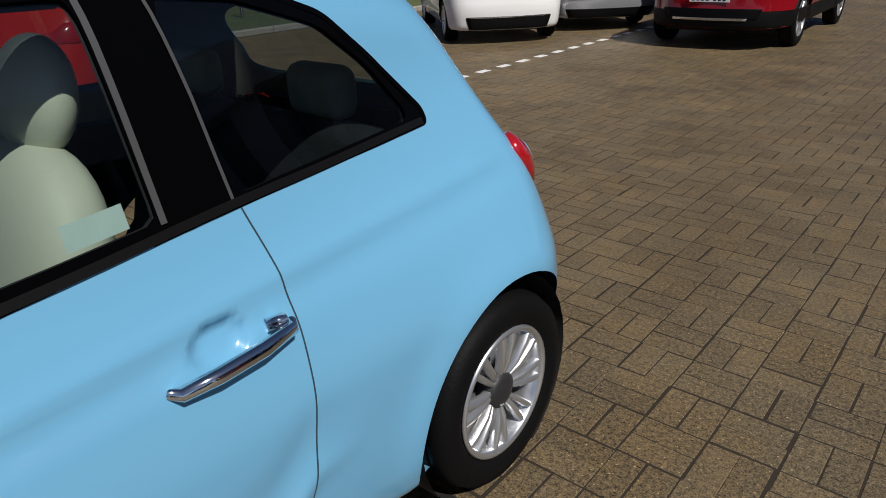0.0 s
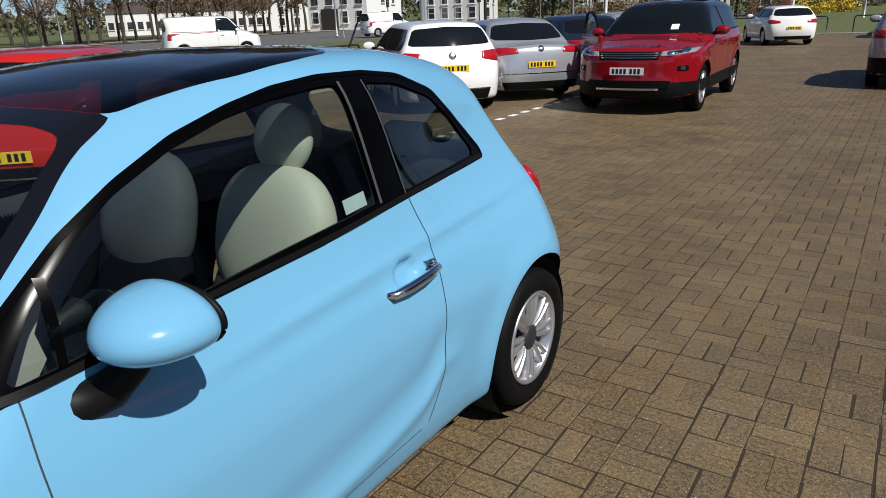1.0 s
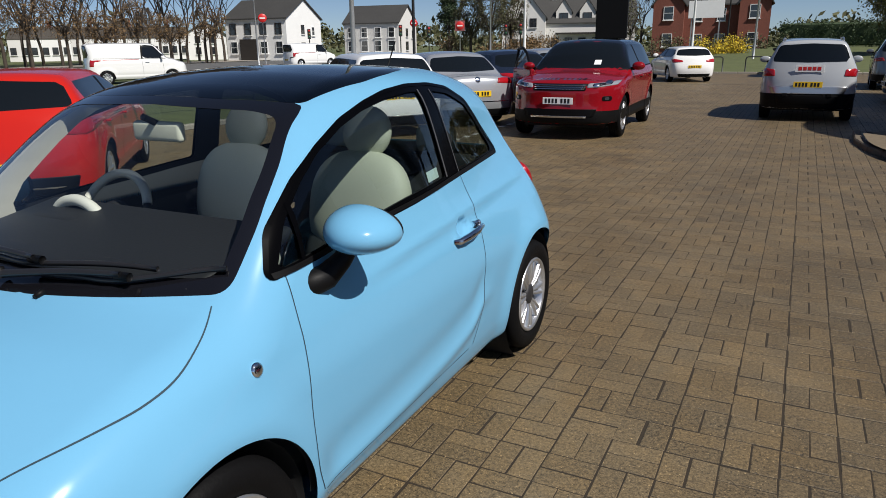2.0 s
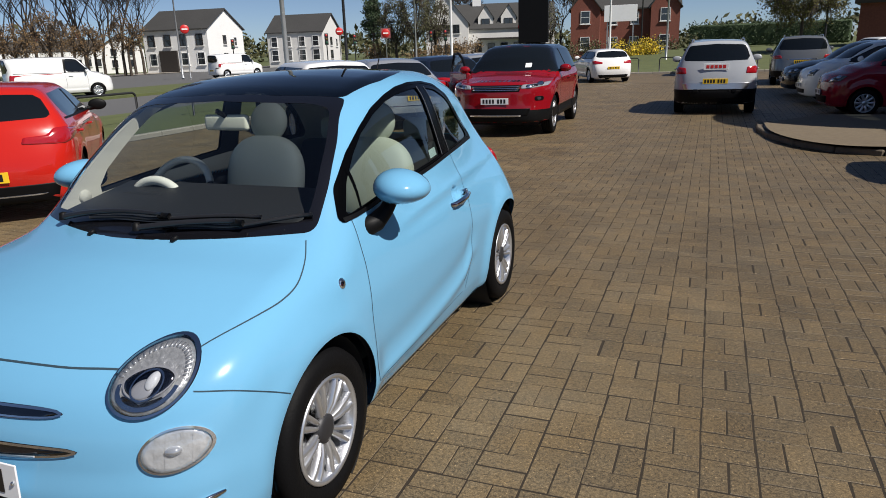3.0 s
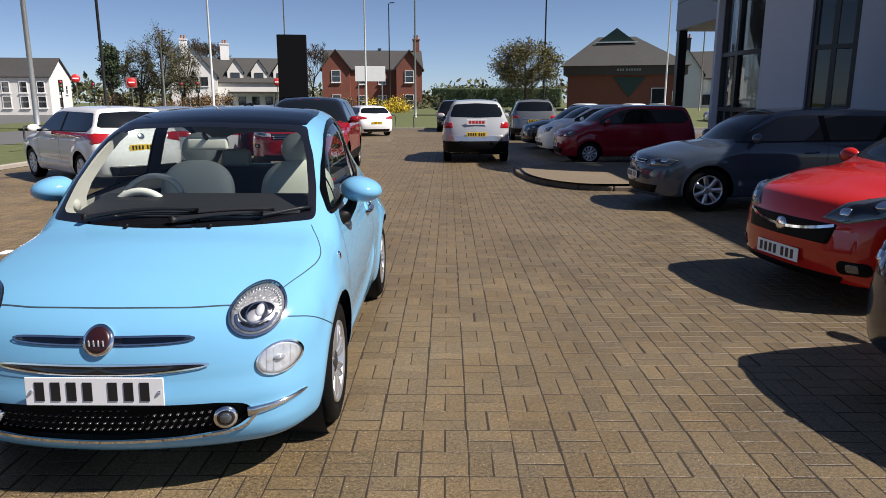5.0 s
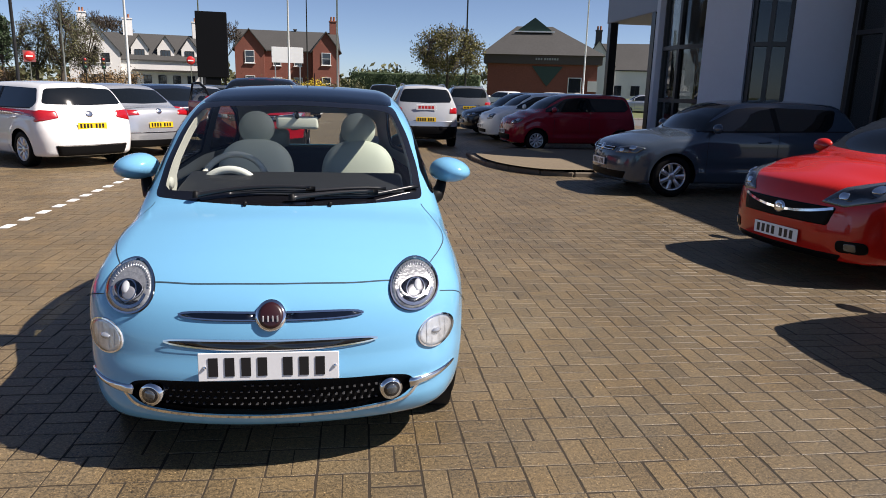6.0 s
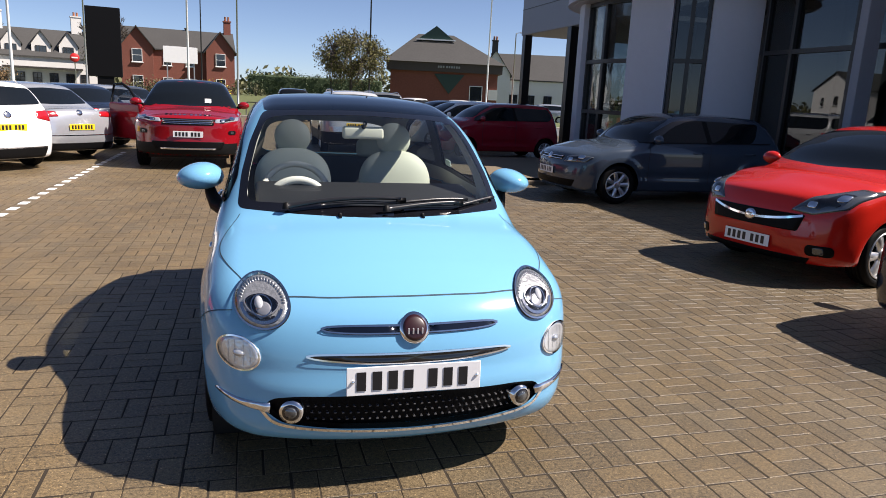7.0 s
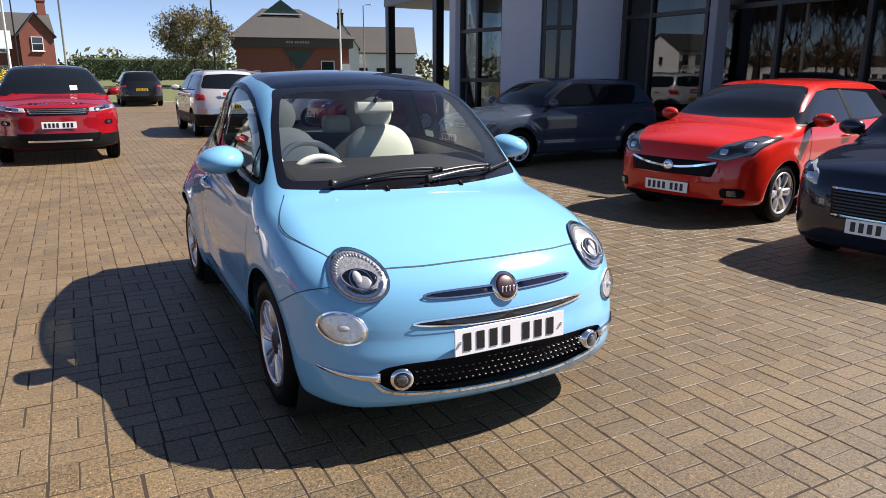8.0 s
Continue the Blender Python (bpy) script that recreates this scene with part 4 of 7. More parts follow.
# ---- the other cars ----
def parked_car(label, col, spec, place, group="parked cars", plates=(), metal=0.0, sticker=False):
    """A parked car from its measures. place: x, y of the middle between its axles, heading in degrees (0 faces +y)."""
    L, W, H, base, fo = spec["len"], spec["wid"], spec["hgt"], spec["base"], spec["front"]
    y0 = -base / 2 - fo
    y1 = y0 + L
    hood, cowl, belt = spec["hood"], spec["cowl"], spec["belt"]
    ws0, ws1, re1, re0 = [y0 + L * q for q in spec["cab"]]           # screen foot, screen head, roof end, rear glass foot
    deck = spec.get("deck", belt + 0.02)
    r, blunt = spec["wheel"], spec.get("blunt", 0.0)
    tail_hi = spec.get("tail_hi", y1 - 0.10)
    top = [(y0 - 0.2, hood - 0.5), (y0 + 0.02, hood - 0.17 + blunt * 0.09), (y0 + 0.12, hood - 0.06 + blunt * 0.04), (y0 + 0.35, hood + blunt * 0.01), ((y0 + ws0) / 2 + 0.15, (hood + cowl) / 2 + 0.02), (ws0, cowl),
           ((ws0 + ws1) / 2, (cowl + H - 0.06) / 2 + 0.045), (ws1, H - 0.055), (ws1 + 0.25, H - 0.015), ((ws1 + re1) / 2 + 0.1, H), (re1 - 0.1, H - 0.03), (re1, H - 0.055), (re0, deck)]
    if y1 - re0 > 0.2:
        top += [(y1 - 0.08, deck - 0.02), (y1 + 0.05, deck - 0.25)]
    else:
        top += [(max(re0 + 0.12, y1 + 0.02), deck - 0.35)]
    s = Shape(
        top=top,
        flank=[(0.1, 0.90), (0.25, 0.955), (0.45, 0.985), (0.65, 1.0), (belt - 0.15, 0.995), (belt - 0.05, 0.97), (belt, 0.945), (H - 0.08, spec.get("roofw", 0.70)), (H + 0.2, 0.55)],
        width=W / 2, plan=[(y0, 0.90), (y0 + 0.4, 0.975), (y0 + 1.0, 1.0), (y1 - 1.0, 1.0), (y1 - 0.4, 0.98), (y1, 0.91)],
        nose=[(0.1, y0 + 0.12), (0.25, y0 + 0.03), (0.42, y0), (0.6, y0 + 0.015), (hood - 0.12, y0 + 0.06 - blunt * 0.03), (hood, y0 + 0.25 - blunt * 0.12), (H, y0 + 1.3)],
        tail=[(0.1, y1 - 0.12), (0.3, y1 - 0.03), (0.5, y1), (0.65, y1 - 0.01), (deck - 0.15, y1 - 0.05), (deck, y1 - 0.08), (H, max(re1 + 0.02, y1 - spec.get("rake", 0.45)))],
        low=spec.get("low", 0.20), base=base, wheel=r, bow=0.20, bow_rear=0.15, nose_plan=(0.22, 0.45), tail_plan=(0.12, 0.35), arch=r + 0.05, flare=spec.get("flare", 0.015), soft=(0.10, 0.12, 0.06), fold=(0.36, 0.012, y0 + 1.0, y1 - 1.0))
    x, y, head = place
    car = thing(spec["name"], label, "car", pose(x, y, 0, 0, 0, head + 180), group)
    ink = paint(col[0], col[1], 0.22, metal)
    k = Skin(s, spec.get("nu", 130), spec.get("nv", 110))
    g0, g1, g2 = ws0 + 0.12, ws1 + 0.12, re1 - 0.12
    hi = H - 0.12
    if "cabend" in spec:
        g2, qq = y0 + L * spec["cabend"], y0 + L * spec["cabend"]
    else:
        qq = re0 - spec.get("qback", 0.22)
    wins = soft_corners([(g0 + 0.05, belt + 0.02), (g0 + 0.15, belt + 0.10), (g1 - 0.05, hi - 0.02), (g1 + 0.3, hi + 0.015), (g2, hi - 0.01), (qq, belt + 0.14), (qq - 0.1, belt + 0.055)], 0.05)
    if "roofcol" in spec:
        for sd in ("left", "right"):
            k.mark("pillars", sd, np.array([(ws0 + 0.15, belt + 0.03), (y1 + 0.2, belt + 0.05), (y1 + 0.2, H + 0.3), (ws0 + 0.15, H + 0.3)]), 0.1)
    for sd in ("left", "right"):
        k.mark("windows_" + sd, sd, wins, 0.12)
        for c in (-base / 2, base / 2):
            a = np.linspace(0, 2 * np.pi, 48, endpoint=False)
            k.mark("arch", sd, np.stack([c + (r + 0.045) * np.cos(a), r + (r + 0.045) * np.sin(a)], 1), 0.1)
    wx = W / 2
    k.mark("windscreen", "front", soft_corners([(-wx * 0.84, cowl + 0.03), (0, cowl + 0.01), (wx * 0.84, cowl + 0.03), (wx * 0.66, H - 0.09), (0, H - 0.055), (-wx * 0.66, H - 0.09)], 0.08), 0.12)
    rb = spec.get("rearfoot", deck + 0.06)
    k.mark("rear_window", "rear", soft_corners([(-wx * 0.80, rb), (0, rb - 0.02), (wx * 0.80, rb), (wx * 0.66, H - 0.13), (0, H - 0.10), (-wx * 0.66, H - 0.13)], 0.06), 0.1)
    if "skirt" in spec:
        z = spec["skirt"]
        for sd in ("left", "right"):
            k.mark("skirt", sd, np.array([(y0 - 0.3, 0.0), (y1 + 0.3, 0.0), (y1 + 0.3, z), (y0 - 0.3, z)]), 0.2)
        for sd in ("front", "rear"):
            k.mark("skirt", sd, np.array([(-1.2, 0.0), (1.2, 0.0), (1.2, z), (-1.2, z)]), 0.2)
        part("lower_cladding", k.take("skirt", 0.001), BLACK, car, "black plastic cladding")
    if "roofcol" in spec:
        k.mark("roof", "top", soft_corners([(-wx * 0.68, ws1 + 0.02), (wx * 0.68, ws1 + 0.02), (wx * 0.66, re1 - 0.05), (-wx * 0.66, re1 - 0.05)], 0.08), 0.6)
        part("roof", k.take("roof", 0.001), spec["roofcol"], car)
    part("body", k.take("body"), ink, car)
    if "roofcol" in spec:
        part("pillars", k.take("pillars", 0.0), GLOSSBLACK, car, "black window pillars")
    glassm = spec.get("glass", CARGLASS)
    for sd in ("left", "right"):
        part("side_window", k.take("windows_" + sd, 0.0005), glassm, car, "dark glass")
    part("windscreen", k.take("windscreen", 0.0005), glassm, car)
    part("rear_window", k.take("rear_window", 0.0005), glassm, car)
    hub = wheel_parts(r, spec.get("tw", 0.2), r * spec.get("rim", 0.68), spec.get("spokes", 10), spec.get("twin", False), ALLOY, detail=0)
    set_wheels(car, hub, W - 0.24, base, r)
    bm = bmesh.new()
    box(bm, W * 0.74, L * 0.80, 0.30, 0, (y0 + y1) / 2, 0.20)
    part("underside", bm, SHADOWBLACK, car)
    spec = dict(spec, y0=y0, y1=y1, s=s, k=k, ws=(ws0, ws1), re=(re1, re0))
    return car, s, spec


def hatch(**kw):
    d = dict(name="hatchback_car", len=4.2, wid=1.78, hgt=1.48, base=2.58, front=0.86, hood=0.88, cowl=1.0, belt=0.98, cab=(0.25, 0.42, 0.90, 0.965), wheel=0.315)
    return dict(d, **kw)


CORSA = hatch(len=4.02, wid=1.74, hgt=1.48, base=2.51, front=0.83, hood=0.92, cowl=1.04, cab=(0.235, 0.43, 0.90, 0.97), spokes=6, wheel=0.305, rim=0.74)
GOLF = hatch(len=4.2, wid=1.78, hgt=1.48, base=2.58, front=0.86, cab=(0.25, 0.43, 0.87, 0.965), qback=0.62, spokes=7, twin=False)
CITY = hatch(len=3.6, wid=1.62, hgt=1.49, base=2.35, front=0.72, hood=0.93, cowl=1.06, belt=1.0, cab=(0.20, 0.40, 0.91, 0.97), wheel=0.28)
FORD = hatch(len=4.0, wid=1.73, hgt=1.48, base=2.49, front=0.82, hood=0.90)
FAMILY = hatch(len=4.33, wid=1.79, hgt=1.49, base=2.61, front=0.92, rearfoot=1.10)
COUPE = hatch(len=4.33, wid=1.77, hgt=1.42, base=2.69, front=0.78, cab=(0.30, 0.47, 0.88, 0.965))
SALOON = dict(hatch(), name="saloon_car", len=4.77, wid=1.83, hgt=1.47, base=2.79, front=0.88, cab=(0.26, 0.42, 0.74, 0.885), deck=1.02, rearfoot=1.08, qback=0.5, wheel=0.325)
SUV = dict(hatch(), name="suv_car", len=4.42, wid=1.94, hgt=1.68, base=2.66, front=0.90, hood=1.02, cowl=1.14, belt=1.12, cab=(0.27, 0.44, 0.93, 0.98), wheel=0.365, low=0.27, skirt=0.50, blunt=1.0, deck=1.15, rake=0.30, spokes=7)
CROSS = dict(hatch(), name="suv_car", len=4.15, wid=1.76, hgt=1.63, base=2.60, front=0.82, hood=1.02, cowl=1.12, belt=1.10, cab=(0.22, 0.38, 0.93, 0.98), wheel=0.335, low=0.25, skirt=0.56, blunt=1.0, deck=1.12, rake=0.25)

VAN = dict(hatch(), name="van", len=4.6, wid=1.85, hgt=1.90, base=2.9, front=0.85, hood=1.05, cowl=1.22, belt=1.15, cab=(0.19, 0.33, 0.985, 0.995), cabend=0.46, wheel=0.32, low=0.24, deck=1.2, rake=0.06, roofw=0.80, rearfoot=1.25, nu=90, nv=80)
RIDGE = mat("badge_chrome", (0.7, 0.7, 0.72), 0.1, 1.0)
YELLOWTAPE = mat("tape_yellow", (0.75, 0.62, 0.02), 0.5)


def ringed(poly):
    """A closed outline with points close together."""
    return dense(np.vstack([poly, poly[:1]]), 0.06)[:-1]


def dress(made, col, nose=None, tail=None, handles=(0.52, 0.76), seams=(0.33, 0.60), mirror=True, rails=False):
    """Lamps, grilles, plates, mirrors, gaps and handles of a parked car. Outlines: x as a share of the half width, z in metres."""
    car, s, sp = made
    wx, y0, L, belt = sp["wid"] / 2, sp["y0"], sp["len"], sp["belt"]
    ink = MATS["paint_" + col]

    def piece(name, side, poly, material, lift=0.004, both=True, label="", dome=0.0, r=0.02):
        for sx in ((1, -1) if both else (1,)):
            q = np.array(poly, float) * (wx, 1)
            part(name, patch(s, side, ringed(soft_corners(mirrored(q, sx), r, 4)), lift, 8, dome), material, car, label)

    def mid(name, side, z0, z1, half, material, lift=0.004, r=0.02, shrink=0.92):
        piece(name, side, [(-half, z1), (half, z1), (half * shrink, z0), (-half * shrink, z0)], material, lift, False, r=r)
    for sd in ("left", "right"):
        sx = 1 if sd == "left" else -1
        for q in seams:
            y = y0 + L * q
            part("panel_gap", ribbon(s, sd, dense([(y, belt + 0.0), (y - 0.02, 0.7), (y, 0.36)], 0.05), 0.008, 0.0015), SEAM, car)
        for q in handles:
            y = y0 + L * q
            p = s.on(sd, [(y, belt - 0.13), (y + 0.19, belt - 0.12)])
            part("door_handle", tube([p[0], p[0] + (sx * 0.03, 0.02, 0), p[1] + (sx * 0.03, -0.02, 0), p[1]], 0.013, 8), ink, car)
        if mirror:
            y = sp["ws"][0] + 0.42
            x = float(s.on(sd, [(y, belt + 0.02)])[0][0])
            mm = part("door_mirror", egg(0.115, 0.085, 0.075, 12, 0.35), ink, car, m=pose(x + sx * 0.13, y, belt + 0.07))
            part("mirror_arm", tube([(-sx * 0.13, 0.0, -0.05), (-sx * 0.05, 0, -0.04)], 0.03, 8), BLACK, mm)
        for q in seams[1:2]:
            y = y0 + L * q
            part("door_pillar", ribbon(s, sd, dense([(y - 0.01, belt + 0.02), (y - 0.05, sp["hgt"] - 0.12)], 0.06), 0.085, 0.003), BLACK, car)
        part("window_bead", ribbon(s, sd, dense([(sp["ws"][0] + 0.2, belt + 0.012), (sp["re"][1] - 0.35, belt + 0.05)], 0.08), 0.02, 0.004), BLACK, car)
    if nose:
        if "lamp" in nose:
            piece("headlamp", "front", nose["lamp"], LENS if nose.get("bright") else DARKLENS, 0.006, True, "clear headlamp", 0.01)
            c = np.mean(nose["lamp"], 0)
            piece("lamp_core", "front", c + (np.array(nose["lamp"]) - c) * 0.62, GLOSSBLACK, 0.012, True, "", 0.008, 0.015)
            for k in (-0.25, 0.25):
                e = (np.array(nose["lamp"]) - c)
                far_pt = c + e[np.argmax(np.abs(e[:, 0]))] * k * 1.4
                piece("lamp_reflector", "front", [far_pt + (dx, dz) for dx, dz in ((-0.04, -0.025), (0.04, -0.025), (0.04, 0.025), (-0.04, 0.025))], CHROME, 0.022, True, "", 0.004, 0.02)
        for z0, z1, half, kind in nose.get("grilles", ()):
            mid("grille", "front", z0, z1, half, GRILLE if kind != "body" else ink, 0.004)
        for z, half, h in nose.get("bars", ()):
            mid("chrome_bar", "front", z - h / 2, z + h / 2, half, CHROME, 0.010, 0.004, 0.98)
        for x, z, w, h in nose.get("fogs", ()):
            piece("fog_lamp", "front", [(x - w, z - h), (x + w, z - h), (x + w, z + h), (x - w, z + h)], GRILLE, 0.005, r=0.04)
            piece("fog_lens", "front", [(x - w / 2.5, z - h / 1.6), (x + w / 2.5, z - h / 1.6), (x + w / 2.5, z + h / 1.6), (x - w / 2.5, z + h / 1.6)], DARKLENS, 0.010, r=0.02)
        for z, half in nose.get("slats", ()):
            mid("grille_slat", "front", z - 0.006, z + 0.006, half, DARKMETAL, 0.008, 0.003, 0.98)
        if "smile" in nose:
            hi_z, lo_z, half = nose["smile"]
            xs = np.linspace(-half, half, 17)
            line = np.stack([xs * wx, lo_z + (hi_z - lo_z) * (xs / half) ** 2], 1)
            part("chrome_bar", ribbon(s, "front", line, 0.022, 0.012), CHROME, car)
        if "badge" in nose:
            z, r = nose["badge"]
            part("badge", patch(s, "front", oval(0, z, r, r * 0.9, 20), 0.016, 3, 0.004), RIDGE, car)
        if "plate" in nose:
            z = nose["plate"]
            y = float(s.on("front", [(0, z)])[0][1])
            plate(car, pose(0, y - 0.012, z), WHITEPLATE)
    if tail:
        if "lamp" in tail:
            piece("tail_lamp", "rear", tail["lamp"], REDLENS, 0.006, True, "red tail lamp", 0.01)
        for poly in tail.get("side", ()):
            for sd in ("left", "right"):
                part("tail_lamp", patch(s, sd, soft_corners(np.array(poly, float) + (sp["y1"], 0), 0.02, 4), 0.005, 3), REDLENS, car)
        for z0, z1, half, kind in tail.get("panels", ()):
            mid("bumper_insert", "rear", z0, z1, half, {"black": BLACK, "chrome": CHROME, "silver": ALLOY}[kind], 0.006)
        if "badge" in tail:
            z, r = tail["badge"]
            part("badge", patch(s, "rear", oval(0, z, r, r * 0.9, 20), 0.012, 3, 0.004), RIDGE, car)
        if "plate" in tail:
            z = tail["plate"]
            y = float(s.on("rear", [(0, z)])[0][1])
            plate(car, pose(0, y + 0.012, z, 0, 0, 180), YELLOWPLATE)
        if "wiper" in tail:
            z = tail["wiper"]
            q = s.on("rear", [(0.0, z), (0.2, z + 0.04), (0.38, z + 0.05)]) + (0, 0.015, 0)
            part("rear_wiper", tube(q, 0.010, 6), BLACK, car)
    if rails:
        for sx in (1, -1):
            ys = np.linspace(sp["ws"][1] + 0.15, sp["re"][0] - 0.25, 8)
            q = s.on("top", [(sx * wx * 0.62, y) for y in ys])
            q[1:-1, 2] += 0.045
            part("roof_rail", tube(q, 0.016, 8), POLISH, car)


POLISH = mat("polished_rail", (0.5, 0.5, 0.52), 0.25, 0.9)
BOXY = [(0.52, 0.64), (0.90, 0.655), (0.95, 0.74), (0.80, 0.765), (0.56, 0.73)]
TAILWIDE = [(0.50, 0.86), (0.92, 0.84), (0.97, 0.93), (0.80, 0.955), (0.54, 0.945)]

c = parked_car("red hatchback in full sun beside the showroom", ("red", (0.47, 0.016, 0.009)), CORSA, (6.12, 1.58, 100))
dress(c, "red", dict(lamp=[(0.44, 0.685), (0.66, 0.665), (0.90, 0.735), (0.97, 0.89), (0.82, 0.905), (0.58, 0.815)], grilles=[(0.50, 0.655, 0.60, ""), (0.21, 0.27, 0.70, "")], badge=(0.585, 0.058), fogs=[(0.76, 0.345, 0.11, 0.05)], plate=0.365, smile=(0.645, 0.575, 0.58)), dict(lamp=TAILWIDE))
c = parked_car("grey hatchback in the shade of the showroom", ("grey", (0.042, 0.058, 0.082)), GOLF, (6.36, 6.36, 90), metal=0.1)
dress(c, "grey", dict(lamp=BOXY, grilles=[(0.66, 0.73, 0.48, ""), (0.26, 0.37, 0.80, "")], bars=[(0.675, 0.44, 0.010), (0.715, 0.44, 0.010)], badge=(0.70, 0.055), plate=0.48), dict(lamp=TAILWIDE))
c = parked_car("dark navy hatchback beside the red one", ("navy", (0.008, 0.011, 0.022)), FORD, (5.70, -1.02, 98))
dress(c, "navy", dict(lamp=[(0.66, 0.66), (0.90, 0.70), (0.95, 0.80), (0.84, 0.84), (0.68, 0.76)], grilles=[(0.46, 0.66, 0.50, "")], bars=[(0.665, 0.50, 0.014), (0.465, 0.46, 0.014)], slats=[(0.64, 0.49), (0.615, 0.485), (0.59, 0.48), (0.565, 0.475), (0.54, 0.47), (0.515, 0.465), (0.49, 0.46)], badge=(0.735, 0.036), plate=0.40, bright=True))
c = parked_car("dark red city car in the shade", ("dark_red", (0.26, 0.008, 0.020)), CITY, (6.05, 14.1, 94))
dress(c, "dark_red", dict(lamp=[(0.58, 0.68), (0.90, 0.72), (0.94, 0.82), (0.80, 0.83), (0.62, 0.77)], grilles=[(0.28, 0.42, 0.62, "")], plate=0.48))
c = parked_car("small white car between dark ones", ("white", (0.78, 0.78, 0.77)), CITY, (5.95, 17.0, 94))
dress(c, "white", dict(lamp=[(0.60, 0.68), (0.86, 0.70), (0.88, 0.84), (0.74, 0.85), (0.60, 0.80)], grilles=[(0.28, 0.38, 0.60, "")], plate=0.46))
c = parked_car("small black car at the end of the row", ("black", (0.01, 0.01, 0.012)), GOLF, (6.05, 20.0, 94))
dress(c, "black", dict(lamp=BOXY, plate=0.46))
c = parked_car("white hatchback parked at an angle, black rear bumper", ("white", (0.78, 0.78, 0.77)), FAMILY, (-5.9, 10.0, 48))
dress(c, "white", None, dict(lamp=[(0.58, 0.87), (0.95, 0.80), (0.99, 0.92), (0.97, 1.01), (0.60, 0.985)], panels=[(0.22, 0.40, 0.72, "black"), (0.385, 0.405, 0.70, "chrome")], badge=(0.93, 0.06), plate=0.73))
c = parked_car("silver saloon parked at an angle", ("silver", (0.55, 0.57, 0.60)), SALOON, (-5.5, 12.3, 46), metal=0.6)
dress(c, "silver", None, dict(lamp=[(0.46, 0.86), (0.95, 0.83), (0.99, 0.93), (0.80, 0.965), (0.50, 0.95)], panels=[(0.22, 0.36, 0.80, "black"), (0.50, 0.515, 0.78, "chrome")], badge=(0.93, 0.055), plate=0.66))
for i, (xx, yy, cc, ll) in enumerate(((-5.3, 15.3, ("dark_blue", (0.012, 0.018, 0.035)), "dark blue saloon parked at an angle"), (-5.25, 18.4, ("silver", (0.55, 0.57, 0.60)), "silver saloon at the end of the angled row"), (-5.2, 21.5, ("charcoal", (0.05, 0.055, 0.06)), "charcoal saloon at the end of the angled row"))):
    c = parked_car(ll, cc, dict(SALOON, nu=100, nv=90), (xx, yy, 46))
    dress(c, cc[0], None, dict(lamp=[(0.50, 0.86), (0.92, 0.84), (0.96, 0.93), (0.80, 0.955), (0.52, 0.93)], panels=[(0.22, 0.36, 0.80, "black")], plate=0.62))
c = parked_car("red sports hatchback parked at an angle, dark windows", ("red", (0.47, 0.016, 0.009)), dict(COUPE, rearfoot=1.06, qback=0.45), (-6.31, 3.34, 42))
dress(c, "red", None, dict(lamp=[(0.46, 0.81), (0.90, 0.79), (0.97, 0.82), (0.99, 0.90), (0.92, 0.955), (0.80, 0.95), (0.72, 0.885), (0.48, 0.875)], panels=[(0.20, 0.40, 0.80, "black"), (0.285, 0.30, 0.66, "chrome")], plate=0.50, badge=(0.94, 0.038)))
for ob in c[0].children:
    if ob.name.startswith("door_mirror"):
        ob.data.materials[0] = BLACK
c = parked_car("red compact suv with black roof, driver's door ajar", ("deep_red", (0.23, 0.005, 0.010)), dict(SUV, roofcol=GLOSSBLACK, glass=CARGLASS), (-1.76, 11.5, 182))
red_suv = c
dress(c, "deep_red", dict(lamp=[(0.48, 0.88), (0.66, 0.885), (0.93, 0.92), (0.95, 0.985), (0.76, 0.96), (0.50, 0.945)], grilles=[(0.83, 0.945, 0.50, ""), (0.40, 0.53, 0.66, "")], bars=[(0.86, 0.44, 0.010), (0.89, 0.45, 0.010), (0.92, 0.46, 0.010), (0.40, 0.50, 0.03)], fogs=[(0.80, 0.70, 0.07, 0.04)], plate=0.665, bright=True))
c = parked_car("silver-white compact suv with black cladding, rear sticker", ("silver_white", (0.46, 0.48, 0.50)), CROSS, (2.08, 15.7, 0), metal=0.2)
white_suv = c
dress(c, "silver_white", None, dict(lamp=[(0.70, 0.90), (0.95, 0.89), (0.97, 1.02), (0.90, 1.05), (0.72, 1.03)], panels=[(0.56, 0.70, 0.80, "silver"), (0.36, 0.53, 0.66, "black")], plate=0.74), rails=True)
c = parked_car("white sports hatchback near the far kerb", ("white", (0.78, 0.78, 0.77)), COUPE, (-2.85, 30.1, 24))
dress(c, "white", None, dict(lamp=[(0.52, 0.80), (0.94, 0.78), (0.97, 0.90), (0.86, 0.93), (0.52, 0.87)], panels=[(0.22, 0.34, 0.74, "black")], plate=0.62))
c = parked_car("grey suv near the far kerb, rear towards the forecourt", ("mid_grey", (0.20, 0.21, 0.22)), SUV, (5.0, 26.5, -3), metal=0.5)
dress(c, "mid_grey", None, dict(lamp=[(0.66, 0.92), (0.95, 0.90), (0.97, 1.02), (0.70, 1.02)], panels=[(0.88, 0.90, 0.5, "chrome")], plate=0.80), rails=True)
c = parked_car("black suv near the far kerb", ("black", (0.01, 0.01, 0.012)), SUV, (1.7, 35.0, 0))
dress(c, "black", None, dict(lamp=[(0.70, 0.92), (0.95, 0.90), (0.97, 1.02), (0.72, 1.02)], plate=0.80), rails=True)
